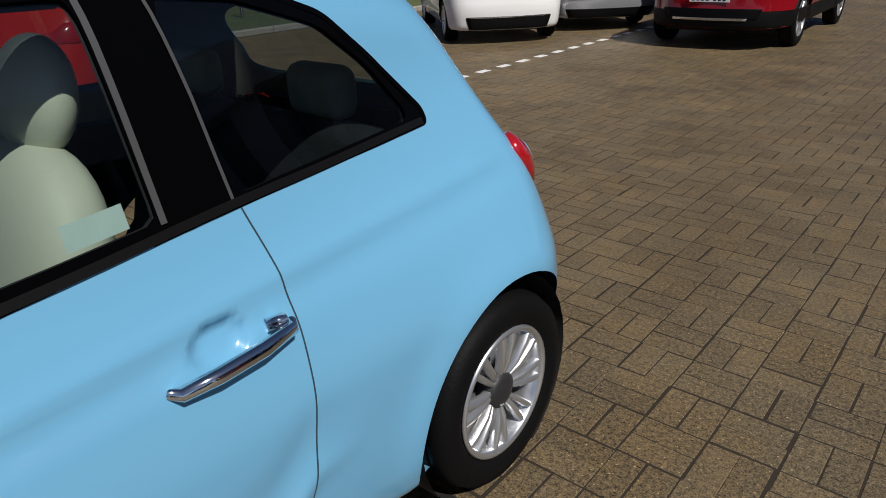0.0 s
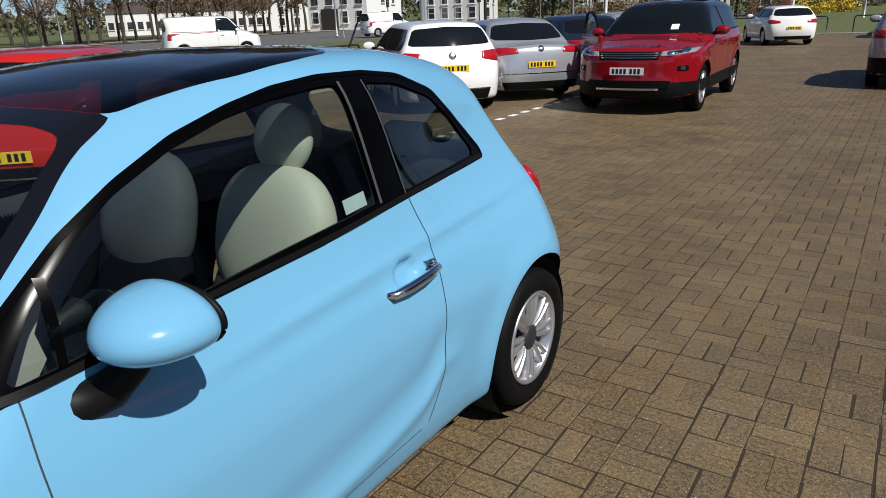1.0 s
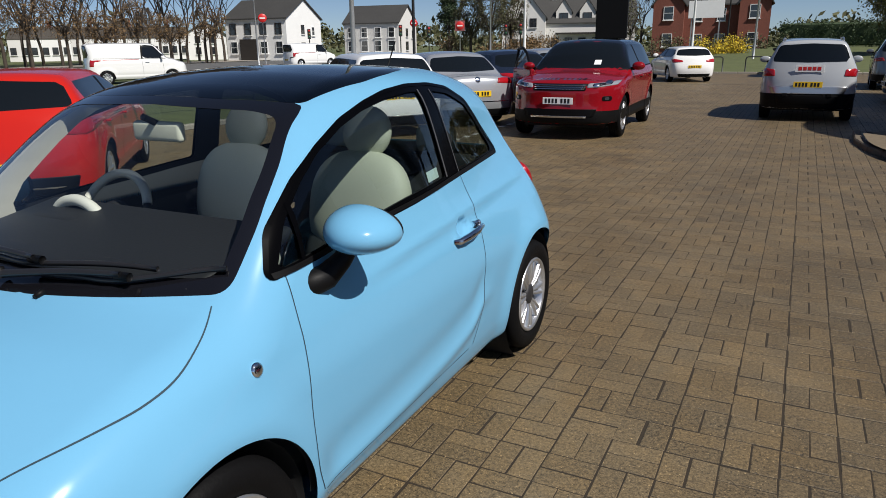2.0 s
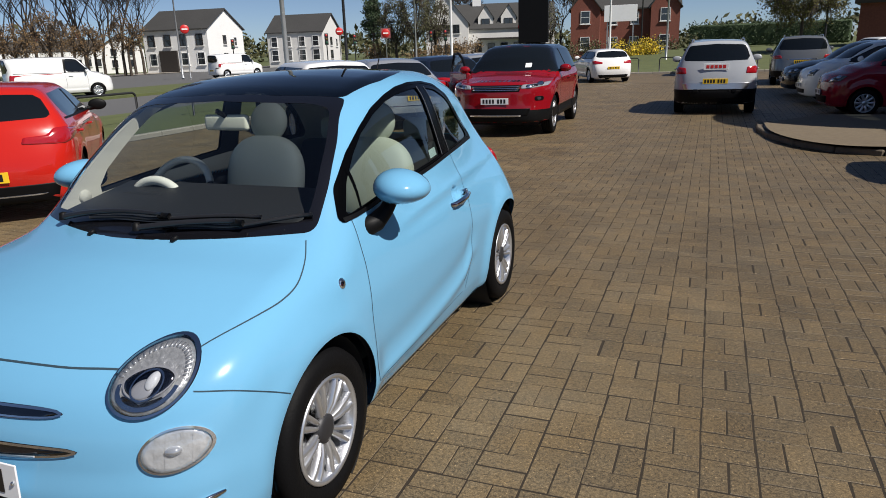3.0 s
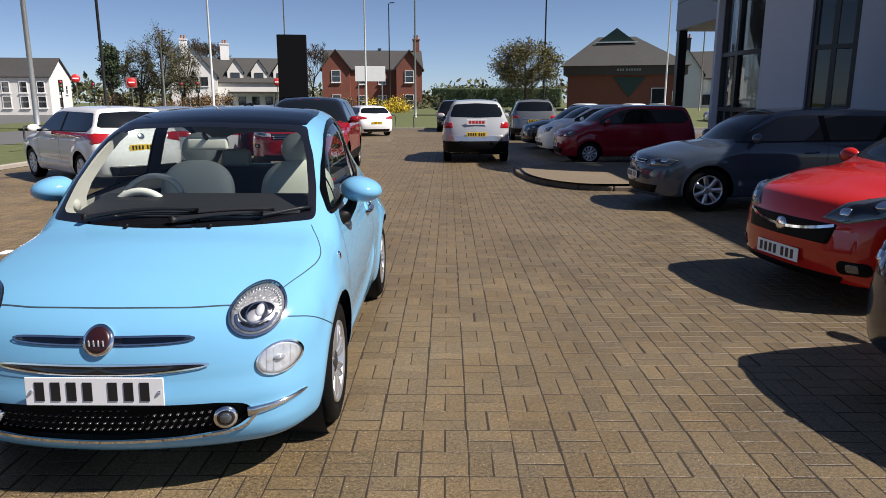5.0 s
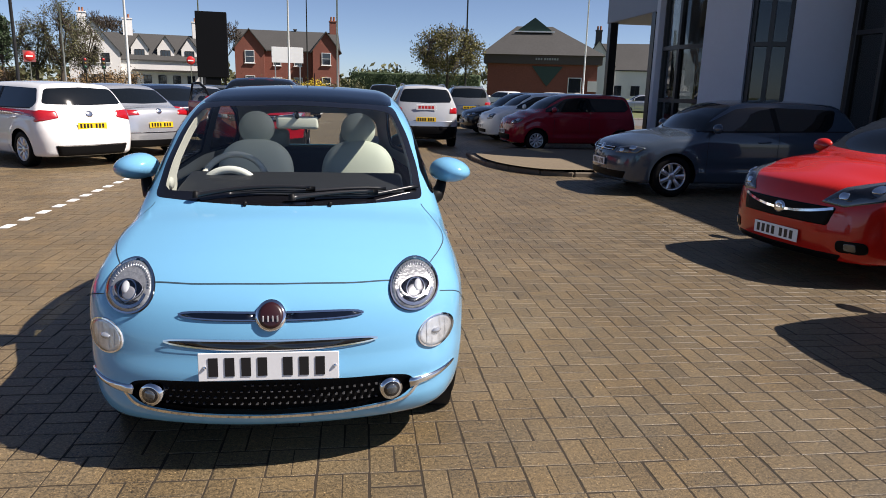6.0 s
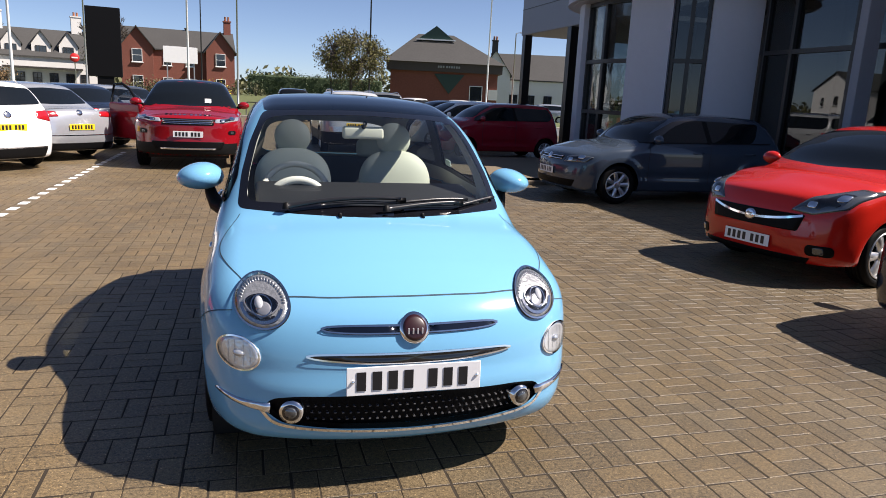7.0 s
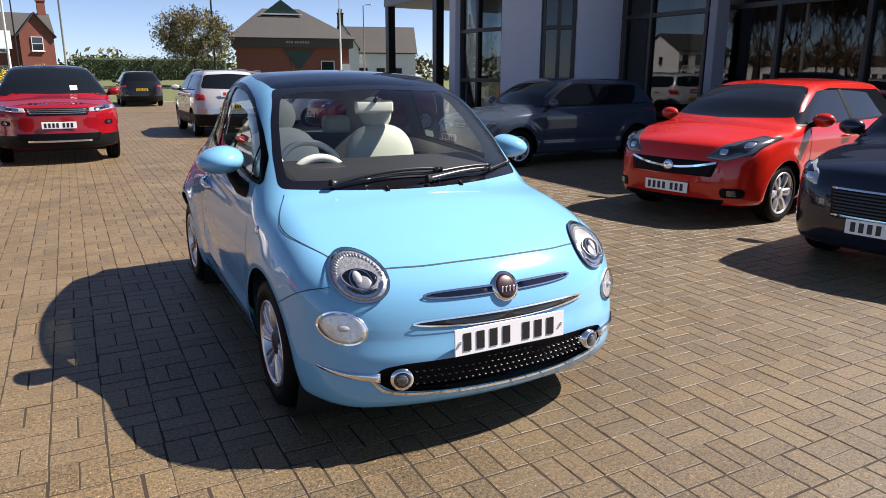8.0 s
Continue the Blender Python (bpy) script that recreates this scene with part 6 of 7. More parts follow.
def society_office():
    """The single-storey brick building with a tall hipped slate roof and a glazed lantern gable."""
    GREEN = mat("dark_green", (0.012, 0.04, 0.03), 0.5, grain=0.05)
    h = thing("brick_office", "single-storey brick office with a tall hipped slate roof", "building", facing(14.3, 62))
    bm = bmesh.new()
    box(bm, 10.6, 9.0, 4.6, 0, 4.5, -0.5)
    part("wall", bm, REDBRICK, h)
    bm = bmesh.new()
    box(bm, 11.4, 9.8, 0.9, 0, 4.5, 4.1)
    part("fascia", bm, mat("brown_fascia", (0.055, 0.04, 0.032), 0.6, grain=0.1), h)
    bm = bmesh.new()
    lo = [bm.verts.new(p) for p in [(-6.0, -0.7, 4.95), (6.0, -0.7, 4.95), (6.0, 9.7, 4.95), (-6.0, 9.7, 4.95)]]
    hi = [bm.verts.new(p) for p in [(-2.7, 3.6, 7.9), (0.9, 3.6, 7.9), (0.9, 5.4, 7.9), (-2.7, 5.4, 7.9)]]
    bm.faces.new(lo[::-1]), bm.faces.new(hi)
    for i in range(4):
        bm.faces.new((lo[i], lo[(i + 1) % 4], hi[(i + 1) % 4], hi[i]))
    part("roof", bm, SLATE, h)
    bm = bmesh.new()
    tri = [(-2.75, 2.4, 7.3), (0.95, 2.4, 7.3), (-0.9, 2.4, 8.65)]
    a = [bm.verts.new(p) for p in tri]
    b = [bm.verts.new((p[0], 5.4, p[2])) for p in tri]
    bm.faces.new(a[::-1]), bm.faces.new(b)
    for i in range(3):
        bm.faces.new((a[i], a[(i + 1) % 3], b[(i + 1) % 3], b[i]))
    part("roof_lantern", bm, GREEN, h)
    bm = bmesh.new()
    box(bm, 4.0, 0.12, 0.12, -0.9, 2.32, 7.24)
    part("lantern_rail", bm, WHITEWOOD, h)
    bm = bmesh.new()
    v = [bm.verts.new(p) for p in [(-1.0, -0.09, 3.9), (2.0, -0.09, 3.9), (0.5, -0.09, 2.0), (-1.0, 0.0, 3.9), (2.0, 0.0, 3.9), (0.5, 0.0, 2.0)]]
    for q in [(2, 1, 0), (3, 4, 5), (0, 1, 4, 3), (1, 2, 5, 4), (2, 0, 3, 5)]:
        bm.faces.new([v[i] for i in q])
    part("emblem", bm, GREEN, h, "dark green triangle emblem")
    dull = mat("dull_letter", (0.30, 0.31, 0.30), 0.6)
    for i in range(9):
        bm = bmesh.new()
        box(bm, 0.16, 0.05, 0.20, -0.6 + i * 0.24 + (0.10 if i > 2 else 0), -0.45, 4.47)
        part("sign_bar", bm, dull, h)
    window(h, 1.3, 1.5, pose(3.2, -0.03, 1.4), WHITEWOOD, (0, 0))
    bm = bmesh.new()
    box(bm, 0.9, 0.12, 1.0, 4.9, -0.05, 1.6)
    part("notice_board", bm, OFFWHITE, h)


def right_house():
    h = thing("white_house", "white house with a long grey roof beyond the office", "house", facing(20.6, 92))
    gable_block(h, 11, 8, 4.8, 8.4, OFFWHITE, SLATE, 2.6, 4)
    gable_block(h, 7, 4.5, 5.4, 8.6, OFFWHITE, SLATE, -2.4, 3, 90)
    chimney(h, -2.6, 4, 8.3, 2.0, 0.9, SLATE, 2)
    for x in (0.5, 3.0, 5.5):
        window(h, 1.2, 1.4, pose(x, -0.03, 1.2), DARKWOOD, (1, 0))


brick_house()
white_inn()
white_house("white corner house with black shopfront and slate roof", (-40.0, 88), (-44.7, 92.6), (-36.5, 94.3), 5.3, 7.8, RENDERWHITE, True)
white_house("white cottage with slate roof and plain gable", (-31.1, 97), (-35.5, 100.0), (-28.9, 103), 4.9, 7.4, OFFWHITE)
terrace()
small_gable_house()
society_office()
right_house()


# ---- showroom ----
def showroom():
    PANEL = mat("panel_pale", (0.44, 0.47, 0.53), 0.55, grain=0.04, scale=10, patch=0.05)
    CLAD = mat("cladding_grey", (0.22, 0.24, 0.28), 0.5, grain=0.05, scale=10, patch=0.05)
    MULL = mat("mullion_black", (0.012, 0.012, 0.013), 0.35)
    SHOP = glass("shop_glass", (0.30, 0.34, 0.35), 1.0)
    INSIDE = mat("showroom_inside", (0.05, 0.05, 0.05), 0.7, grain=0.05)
    b = thing("showroom", "pale car showroom with a curved bay and dark tall windows", "building")
    cx, cy, R = 10.4, 11.6, 2.95
    top, head = 6.05, 4.0

    def arc(r0, r1, a0, a1, z0, z1, n=14):
        bm = bmesh.new()
        rows = []
        for i in range(n + 1):
            a = radians(a0 + (a1 - a0) * i / n)
            rows.append([bm.verts.new((cx + r * math.cos(a), cy + r * math.sin(a), z)) for r, z in ((r1, z0), (r1, z1), (r0, z1), (r0, z0))])
        for p, q in zip(rows[:-1], rows[1:]):
            for k in range(4):
                f = bm.faces.new((p[k], p[(k + 1) % 4], q[(k + 1) % 4], q[k]))
        bm.faces.new(rows[0][::-1]), bm.faces.new(rows[-1])
        bmesh.ops.recalc_face_normals(bm, faces=bm.faces[:])
        return bm
    # angles run counter-clockwise from +x: the bay looks towards -x and -y
    spans = [(262, 241, "panel"), (241, 225, "glass"), (225, 206, "panel"), (206, 170, "glass"), (170, 158, "panel"), (158, 110, "panel")]
    for a0, a1, kind in spans:
        if kind == "panel":
            part("wall_panel", arc(R - 0.3, R, a1, a0, -0.1, head), PANEL, b)
        else:
            pane = part("window", arc(R - 0.22, R - 0.20, a1, a0, 0.05, head), SHOP, b)
            for a in (a0 - 0.8, (a0 + a1) / 2, a1 + 0.8):
                part("mullion", arc(R - 0.27, R - 0.13, a - 0.9, a + 0.9, 0.0, head, 2), MULL, pane)
            for z in (0.0, 1.35, 2.55, head - 0.1):
                part("transom", arc(R - 0.27, R - 0.13, a1, a0, z, z + 0.09), MULL, pane)
    part("fascia", arc(R - 0.3, R + 0.18, 110, 264, head, top, 40), PANEL, b)
    part("fascia_lip", arc(R - 0.3, R + 0.32, 110, 264, head + 0.02, head + 0.22, 40), PANEL, b)
    part("fascia_lip", arc(R - 0.3, R + 0.26, 110, 264, head + 0.5, head + 0.58, 40), PANEL, b)
    # flat glazed front towards -y
    fx = 9.75
    y0, y1 = 1.2, 8.65
    bm = bmesh.new()
    box(bm, 0.35, y1 - y0, top - head, fx + 0.17, (y0 + y1) / 2, head)
    part("fascia", bm, PANEL, b)
    bm = bmesh.new()
    box(bm, 0.02, y1 - y0, head, fx + 0.3, (y0 + y1) / 2, 0)
    glz = part("shop_window", bm, SHOP, b)
    for y in (1.25, 2.9, 4.55, 6.2, 7.75, 8.55):
        bm = bmesh.new()
        box(bm, 0.14, 0.09, head, fx + 0.28, y, 0, 0.01)
        part("mullion", bm, MULL, glz)
    for z in (0.0, 2.75, head - 0.12):
        bm = bmesh.new()
        box(bm, 0.12, y1 - y0, 0.09, fx + 0.28, (y0 + y1) / 2, z)
        part("transom", bm, MULL, glz)
    for y, w in ((5.65, 0.18), (2.0, 0.20)):
        bm = bmesh.new()
        box(bm, 0.34, w, head, fx - 0.05, y, 0, 0.01)
        part("pillar", bm, CLAD, b)
    # roof, back and inside
    bm = bmesh.new()
    box(bm, 12.0, y1 - y0 + 4.0, 0.25, fx + 6.2, (y0 + y1) / 2 + 2.0, top - 0.3)
    part("roof", bm, CLAD, b)
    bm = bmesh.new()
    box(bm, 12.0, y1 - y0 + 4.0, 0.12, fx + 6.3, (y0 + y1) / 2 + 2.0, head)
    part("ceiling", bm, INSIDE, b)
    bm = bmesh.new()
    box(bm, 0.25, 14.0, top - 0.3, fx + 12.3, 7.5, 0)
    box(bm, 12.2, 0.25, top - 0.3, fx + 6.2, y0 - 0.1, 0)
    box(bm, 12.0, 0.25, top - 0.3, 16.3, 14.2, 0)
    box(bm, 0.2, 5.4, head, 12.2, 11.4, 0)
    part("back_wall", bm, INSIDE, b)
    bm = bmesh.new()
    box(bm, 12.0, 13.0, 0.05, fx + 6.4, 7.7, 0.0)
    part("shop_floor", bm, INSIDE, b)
    # upper storey over the open passage
    bm = bmesh.new()
    box(bm, 7.0, 7.5, top + 1.4 - head, 12.9, 17.4, head, 0.02)
    part("upper_storey", bm, CLAD, b, "grey clad upper storey")
    for z in (4.9, 5.8, 6.7):
        bm = bmesh.new()
        box(bm, 0.01, 7.45, 0.03, 9.39, 17.4, z)
        box(bm, 6.9, 0.01, 0.03, 12.9, 13.64, z)
        part("cladding_joint", bm, MULL, b)
    for x, y in ((9.55, 20.9), (9.55, 17.0), (13.0, 20.9)):
        bm = bmesh.new()
        box(bm, 0.28, 0.28, head, x, y, 0)
        part("post", bm, MULL, b)
    return b


showroom()


# ---- trees ----
BARK = mat("bark", (0.055, 0.043, 0.034), 0.9, grain=0.3, scale=12, bump=0.4, patch=0.2)
PALEBARK = mat("bark_pale", (0.060, 0.046, 0.034), 0.9, grain=0.3, scale=12, bump=0.3, patch=0.2)
LEAF = mat("leaf_spring", (0.110, 0.100, 0.022), 0.7, grain=0.3, scale=3, patch=0.3, island=0.7)
LEAFDARK = mat("leaf_dark", (0.035, 0.06, 0.022), 0.7, grain=0.3, scale=3, patch=0.3, island=0.7)
LEAFOLIVE = mat("leaf_olive", (0.085, 0.085, 0.035), 0.8, grain=0.3, scale=3, patch=0.3, island=0.7)
BLOSSOM = mat("yellow_blossom", (0.62, 0.46, 0.03), 0.7, grain=0.25, scale=4, patch=0.2, island=0.5)


def limbs(rng, height, levels, spread, fork=3, lift=0.25, first=0.3, thick=None):
    """Straight bits of a branching tree: start, end, radii."""
    bits, tips = [], []
    thick = thick or height * 0.022

    def grow(p, d, ln, r, lv):
        n = 2
        for _ in range(n):
            q = p + d * ln / n
            r2 = r * 0.86
            bits.append((p, q, r, r2))
            p, r = q, r2
            d = (d + Vector((rng.gauss(0, 0.10), rng.gauss(0, 0.10), 0.03))).normalized()
        if lv == 0:
            tips.append((p, d))
            return
        for k in range(fork + (1 if rng.random() < 0.4 else 0)):
            a = 2 * math.pi * (k + rng.random()) / fork
            side = Vector((math.cos(a), math.sin(a), lift + rng.uniform(-0.15, 0.2)))
            dd = (d * (1 - spread) + side * spread).normalized()
            grow(p, dd, ln * rng.uniform(0.58, 0.82), r * 0.62, lv - 1)
    grow(Vector((0, 0, -0.1)), Vector((0, 0, 1)), height * first, thick, levels)
    return bits, tips


def limb_mesh(name, bits, sides=4, least=0.006):
    v, f = [], []
    for p, q, r0, r1 in bits:
        d = (q - p).normalized()
        u = d.cross(Vector((0.3, 0.9, 0.1))).normalized()
        w = d.cross(u)
        b = len(v)
        for c, r in ((p, max(r0, least)), (q, max(r1, least))):
            for k in range(sides):
                a = 2 * math.pi * k / sides
                v.append(c + (u * math.cos(a) + w * math.sin(a)) * r)
        for k in range(sides):
            j = (k + 1) % sides
            f.append((b + k, b + j, b + sides + j, b + sides + k))
    return mesh_of(name, v, f, True)


def leaf_mesh(name, rng, spots, size, each, cloud):
    """Many small bent leaves scattered round spots."""
    v, f = [], []
    for p in spots:
        for _ in range(each):
            c = p + Vector((rng.gauss(0, cloud), rng.gauss(0, cloud), rng.gauss(0, cloud * 0.8)))
            a, t = Vector((rng.gauss(0, 1), rng.gauss(0, 1), rng.gauss(0, 1))).normalized(), Vector((rng.gauss(0, 1), rng.gauss(0, 1), rng.gauss(0, 1)))
            u = a.cross(t).normalized()
            s = size * rng.uniform(0.6, 1.4)
            b = len(v)
            v += [c - a * s, c + u * s * 0.55, c + a * s, c - u * s * 0.55]
            f.append((b, b + 1, b + 2, b + 3))
    return mesh_of(name, v, f)


def tree(label, x, y, height, seed, levels=5, spread=0.5, leaf=None, size=0.16, each=3, cloud=0.35, bark=None, fork=3, first=0.3, z=0, lift=0.25, least=0.012, thick=None):
    rng = random.Random(seed)
    t = thing("tree", label, "tree", pose(x, y, z, 0, 0, seed * 77))
    bits, tips = limbs(rng, height, levels, spread, fork, lift, first, thick)
    top = max(p.z for p, _ in tips)
    k = height / top
    low = [(q, k) for p, q, r0, r1 in bits if r0 < height * 0.0075]
    bits = [(p * k, q * k, r0, r1) for p, q, r0, r1 in bits]
    part("trunk", limb_mesh("trunk", bits, 5 if height > 9 else 6, least), bark or BARK, t)
    if leaf:
        part("crown", leaf_mesh("crown", rng, [p * k for p, _ in tips] + [q * k0 for q, k0 in low], size, each, cloud), leaf, t)
    return t


def crown_tree(label, x, y, height, radii, foot, seed, leaf, count, each, size, bark, gaps=0.55, z=0):
    """A tree whose twigs and leaves fill an uneven round crown."""
    rng = random.Random(seed)
    t = thing("tree", label, "tree", pose(x, y, z))
    bits, spots = [], []
    mid = Vector((0, 0, foot + radii[2]))
    fork = Vector((0, 0, foot + 0.35 * radii[2]))
    bits.append((Vector((0, 0, -0.2)), fork, height * 0.024, height * 0.016))
    hubs = []
    for k in range(9):
        a = 2 * math.pi * (k + rng.random() * 0.6) / 9
        h = mid + Vector((math.cos(a) * radii[0] * 0.5, math.sin(a) * radii[1] * 0.5, radii[2] * rng.uniform(-0.45, 0.5)))
        bits.append((fork, h, height * 0.011, height * 0.007))
        hubs.append(h)
    for _ in range(count):
        d = Vector((rng.gauss(0, 1), rng.gauss(0, 1), rng.gauss(0, 1))).normalized()
        wob = 0.78 + 0.30 * noise.noise(d * 2.1 + Vector((seed, 0, 0))) + 0.16 * noise.noise(d * 5.3 + Vector((0, seed, 0)))
        r = wob * (0.45 + 0.55 * rng.random() ** 0.45)
        p = mid + Vector((d.x * radii[0] * r, d.y * radii[1] * r, d.z * radii[2] * r))
        if noise.noise(p * 0.9 + Vector((seed, seed, 0))) < -gaps * 0.4:
            continue
        h = min(hubs, key=lambda q: (q - p).length_squared)
        if rng.random() < 0.35:
            q = h.lerp(p, 0.5) + Vector((0, 0, 0.1))
            bits += [(h, q, 0.03, 0.02), (q, p + (p - q) * (0.25 + 0.35 * rng.random()), 0.02, 0.008)]
        spots.append(p)
    part("trunk", limb_mesh("trunk", bits, 5, 0.010), bark, t)
    if leaf:
        part("crown", leaf_mesh("crown", rng, spots, size, each, 0.20), leaf, t)
    return t


bare = []
for i in range(4):
    bare.append(tree("tall leafless tree beside the road", *far(-64.5 + 3.1 * i, 70 + 5 * i), 14 + i * 0.6, 11 + i, 6, 0.40 + 0.03 * (i % 3), None, bark=PALEBARK if i % 2 else BARK, first=0.15, lift=0.5, least=0.018, thick=0.19))
rng = random.Random(2)
for i, b in enumerate((-69, -68, -67, -65.8, -63.6, -62.8, -61.4, -59.8, -58.7, -57.6, -56.3, -54.9, -54.1, -53.4, -52.6, -51.9, -51.1, -50.4, -49.5, -48.8, -48.2, -47.6, -46.9, -46.2, -45.5, -44.9)):
    x, y = far(b, 74 + 22 * rng.random())
    copy_thing(bare[i % 4], pose(x, y, 0, 0, 0, 360 * rng.random()) @ Matrix.Diagonal((1, 1, 0.85 + 0.3 * rng.random(), 1)))
RUST = mat("leaf_rust", (0.17, 0.105, 0.045), 0.8, grain=0.3, scale=3, patch=0.3, island=0.6)
for i, (b, d, h) in enumerate(((-63.5, 70, 6.5), (-60.5, 70, 7.5), (-58.0, 68, 8.5), (-55.6, 69, 8.0), (-53.2, 73, 6.0), (-50.9, 74, 7.5), (-48.6, 76, 6.0), (-45.8, 80, 7.5))):
    crown_tree("budding tree with brown twigs", *far(b, d), h, (2.6, 2.6, h * 0.36), h * 0.25, 31 + i, RUST, 900, 3, 0.09, PALEBARK)
for i, (b, d, h) in enumerate(((-25.0, 74, 8.6), (-23.4, 72, 10.6), (-21.8, 78, 9.4))):
    crown_tree("tall tree with thin new leaves", *far(b, d), h, (2.5, 2.5, h * 0.43), h * 0.12, 41 + i, LEAFOLIVE, 1700, 3, 0.085, PALEBARK)
crown_tree("dark evergreen tree behind the houses", *far(-26.9, 90), 9.6, (1.7, 1.7, 3.6), 2.4, 51, LEAFDARK, 900, 8, 0.14, BARK, 0.2)
tree("leafless tree beside the inn", *far(-11.6, 88), 9.5, 52, 6, 0.42, None, first=0.2, lift=0.4, least=0.02)
crown_tree("thin tree beside the inn", *far(-12.4, 84), 7.5, (2.0, 2.0, 3.0), 1.4, 53, LEAFOLIVE, 700, 2, 0.09, PALEBARK)
tree("leafless tree behind the inn", *far(-20.0, 112), 12.0, 54, 6, 0.45, None, bark=PALEBARK, first=0.2, lift=0.4, least=0.022)
crown_tree("broad round tree with fresh yellow-green leaves", *far(6.2, 56), 7.3, (3.7, 3.7, 2.75), 1.7, 61, LEAF, 3000, 4, 0.085, BARK, 0.55, 0.3)


def bushes(name, label, spots, size, leaf, each=60, leaf_size=0.09, category="bush"):
    """A bush as many leaves round low twigs."""
    rng = random.Random(int(abs(spots[0][0]) * 100) + 5)
    b = thing(name, label, category)
    bits = []
    for x, y, z in spots:
        for _ in range(5):
            bits.append((Vector((x, y, z - size)), Vector((x + rng.gauss(0, size * 0.4), y + rng.gauss(0, size * 0.4), z + size * 0.5)), 0.025, 0.01))
    tagged(part("twigs", limb_mesh("twigs", bits), BARK, b), kind="stuff")
    part("foliage", leaf_mesh("foliage", rng, [Vector(p) for p in spots], leaf_size, each, size * 0.45), leaf, b)


rng = random.Random(9)
spots = []
for i in range(22):
    x, y = far(-7.4 + 3.4 * rng.random(), 60 + rng.random() * 2)
    spots.append((x, y, 0.4 + 1.3 * rng.random() ** 1.4))
bushes("yellow_shrub", "broad shrub covered in yellow blossom", spots, 0.9, BLOSSOM, 170, 0.075)
spots = []
for i in range(34):
    x, y = far(-11.5 + 11 * rng.random(), 68 + rng.random() * 3)
    spots.append((x, y, 0.5 + 1.1 * rng.random()))
bushes("bush", "low dark bushes before the brick house", spots, 0.9, LEAFOLIVE, 110, 0.10)
spots = []
for i in range(30):
    x, y = far(-27.5 + 9 * rng.random(), 74 + rng.random() * 4)
    spots.append((x, y, 0.6 + 1.6 * rng.random()))
bushes("bush", "wild brown bushes behind the signs", spots, 1.1, RUST, 110, 0.12)


def hedge(label, b0, b1, d, z0, z1, thick=1.6):
    rng = random.Random(17)
    (x0, y0), (x1, y1) = far(b0, d), far(b1, d)
    h = thing("hedge", label, "hedge")
    v, f = [], []
    n = int(math.hypot(x1 - x0, y1 - y0) / 0.35)
    spots = []
    for i in range(n):
        t = i / n
        for k in range(7):
            zz = z0 + (z1 - z0) * rng.random()
            spots.append(Vector((x0 + (x1 - x0) * t, y0 + (y1 - y0) * t - 0.1 * rng.random(), zz + (0.15 * math.sin(i * 0.7)))))
        spots.append(Vector((x0 + (x1 - x0) * t, y0 + (y1 - y0) * t + 0.5, z1 + 0.08 * math.sin(i * 0.5))))
    part("foliage", leaf_mesh("foliage", rng, spots, 0.10, 9, 0.16), LEAFDARK, h)
    bm = bmesh.new()
    box(bm, math.hypot(x1 - x0, y1 - y0), thick, z1 - z0 - 0.1, 0, 0, 0, 0.15)
    part("core", bm, LEAFDARK, h, m=pose((x0 + x1) / 2, (y0 + y1) / 2 + thick / 2 + 0.1, z0, 0, 0, math.degrees(math.atan2(y1 - y0, x1 - x0))))


hedge("long clipped dark green hedge", -1.6, 9.4, 74, 1.0, 3.3)


def woods():
    """The low line of far trees on the horizon."""
    rng = random.Random(23)
    spots = []
    for i in range(900):
        a = -75 + 110 * rng.random()
        d = 190 + 60 * rng.random()
        x, y = far(a, d)
        spots.append(Vector((x, y, (2.0 + 5.5 * rng.random()) * (0.7 + 0.3 * math.sin(a * 0.8)))))
    w = part("far_woods", leaf_mesh("far_woods", rng, spots, 0.9, 16, 1.5), LEAFOLIVE)
    tagged(w, "low line of far trees and bushes", "woods", kind="stuff")


woods()

# ---- poles, lamps and signs ----
GALV = mat("galvanised", (0.42, 0.43, 0.44), 0.45, 0.6, grain=0.1, scale=20)
POLEWHITE = mat("pole_white", (0.80, 0.80, 0.79), 0.4, grain=0.04)
POLEBLACK = mat("pole_black", (0.02, 0.02, 0.022), 0.5, grain=0.1)
SIGNRED = mat("sign_red", (0.55, 0.02, 0.02), 0.4, grain=0.03)
MONO = mat("sign_black", (0.006, 0.006, 0.007), 0.5, grain=0.05, spec=0.1)


def pole(name, label, x, y, h, r0, r1, material, category="pole"):
    p = thing(name, label, category, pose(x, y, 0))
    part("shaft", tube([(0, 0, -0.2), (0, 0, h * 0.15), (0, 0, h)], [r0, r0 * 0.95, r1], 12), material, p)
    part("base", lathe([(r0 * 1.9, 0.0), (r0 * 1.9, 0.05), (r0 * 1.3, 0.10), (r0, 0.3)], 14), material, p)
    return p


for b, d in ((-19.9, 36), (-7.40, 43), (17.55, 50)):
    f = pole("flagpole", "tall white flagpole without a flag", *far(b, d), 11.5, 0.075, 0.04, POLEWHITE, "flagpole")
    part("finial", lathe([(0, 0.1), (0.06, 0.06), (0.07, 0.0), (0.03, -0.05)], 12), POLEWHITE, f, m=pose(0, 0, 11.5))
pole("post", "thick pale grey post beside the road", *far(-32.75, 26), 9.0, 0.10, 0.07, GALV, "post")
pole("post", "tall black post beside the road", *far(-28.0, 26), 9.0, 0.06, 0.045, POLEBLACK, "post")


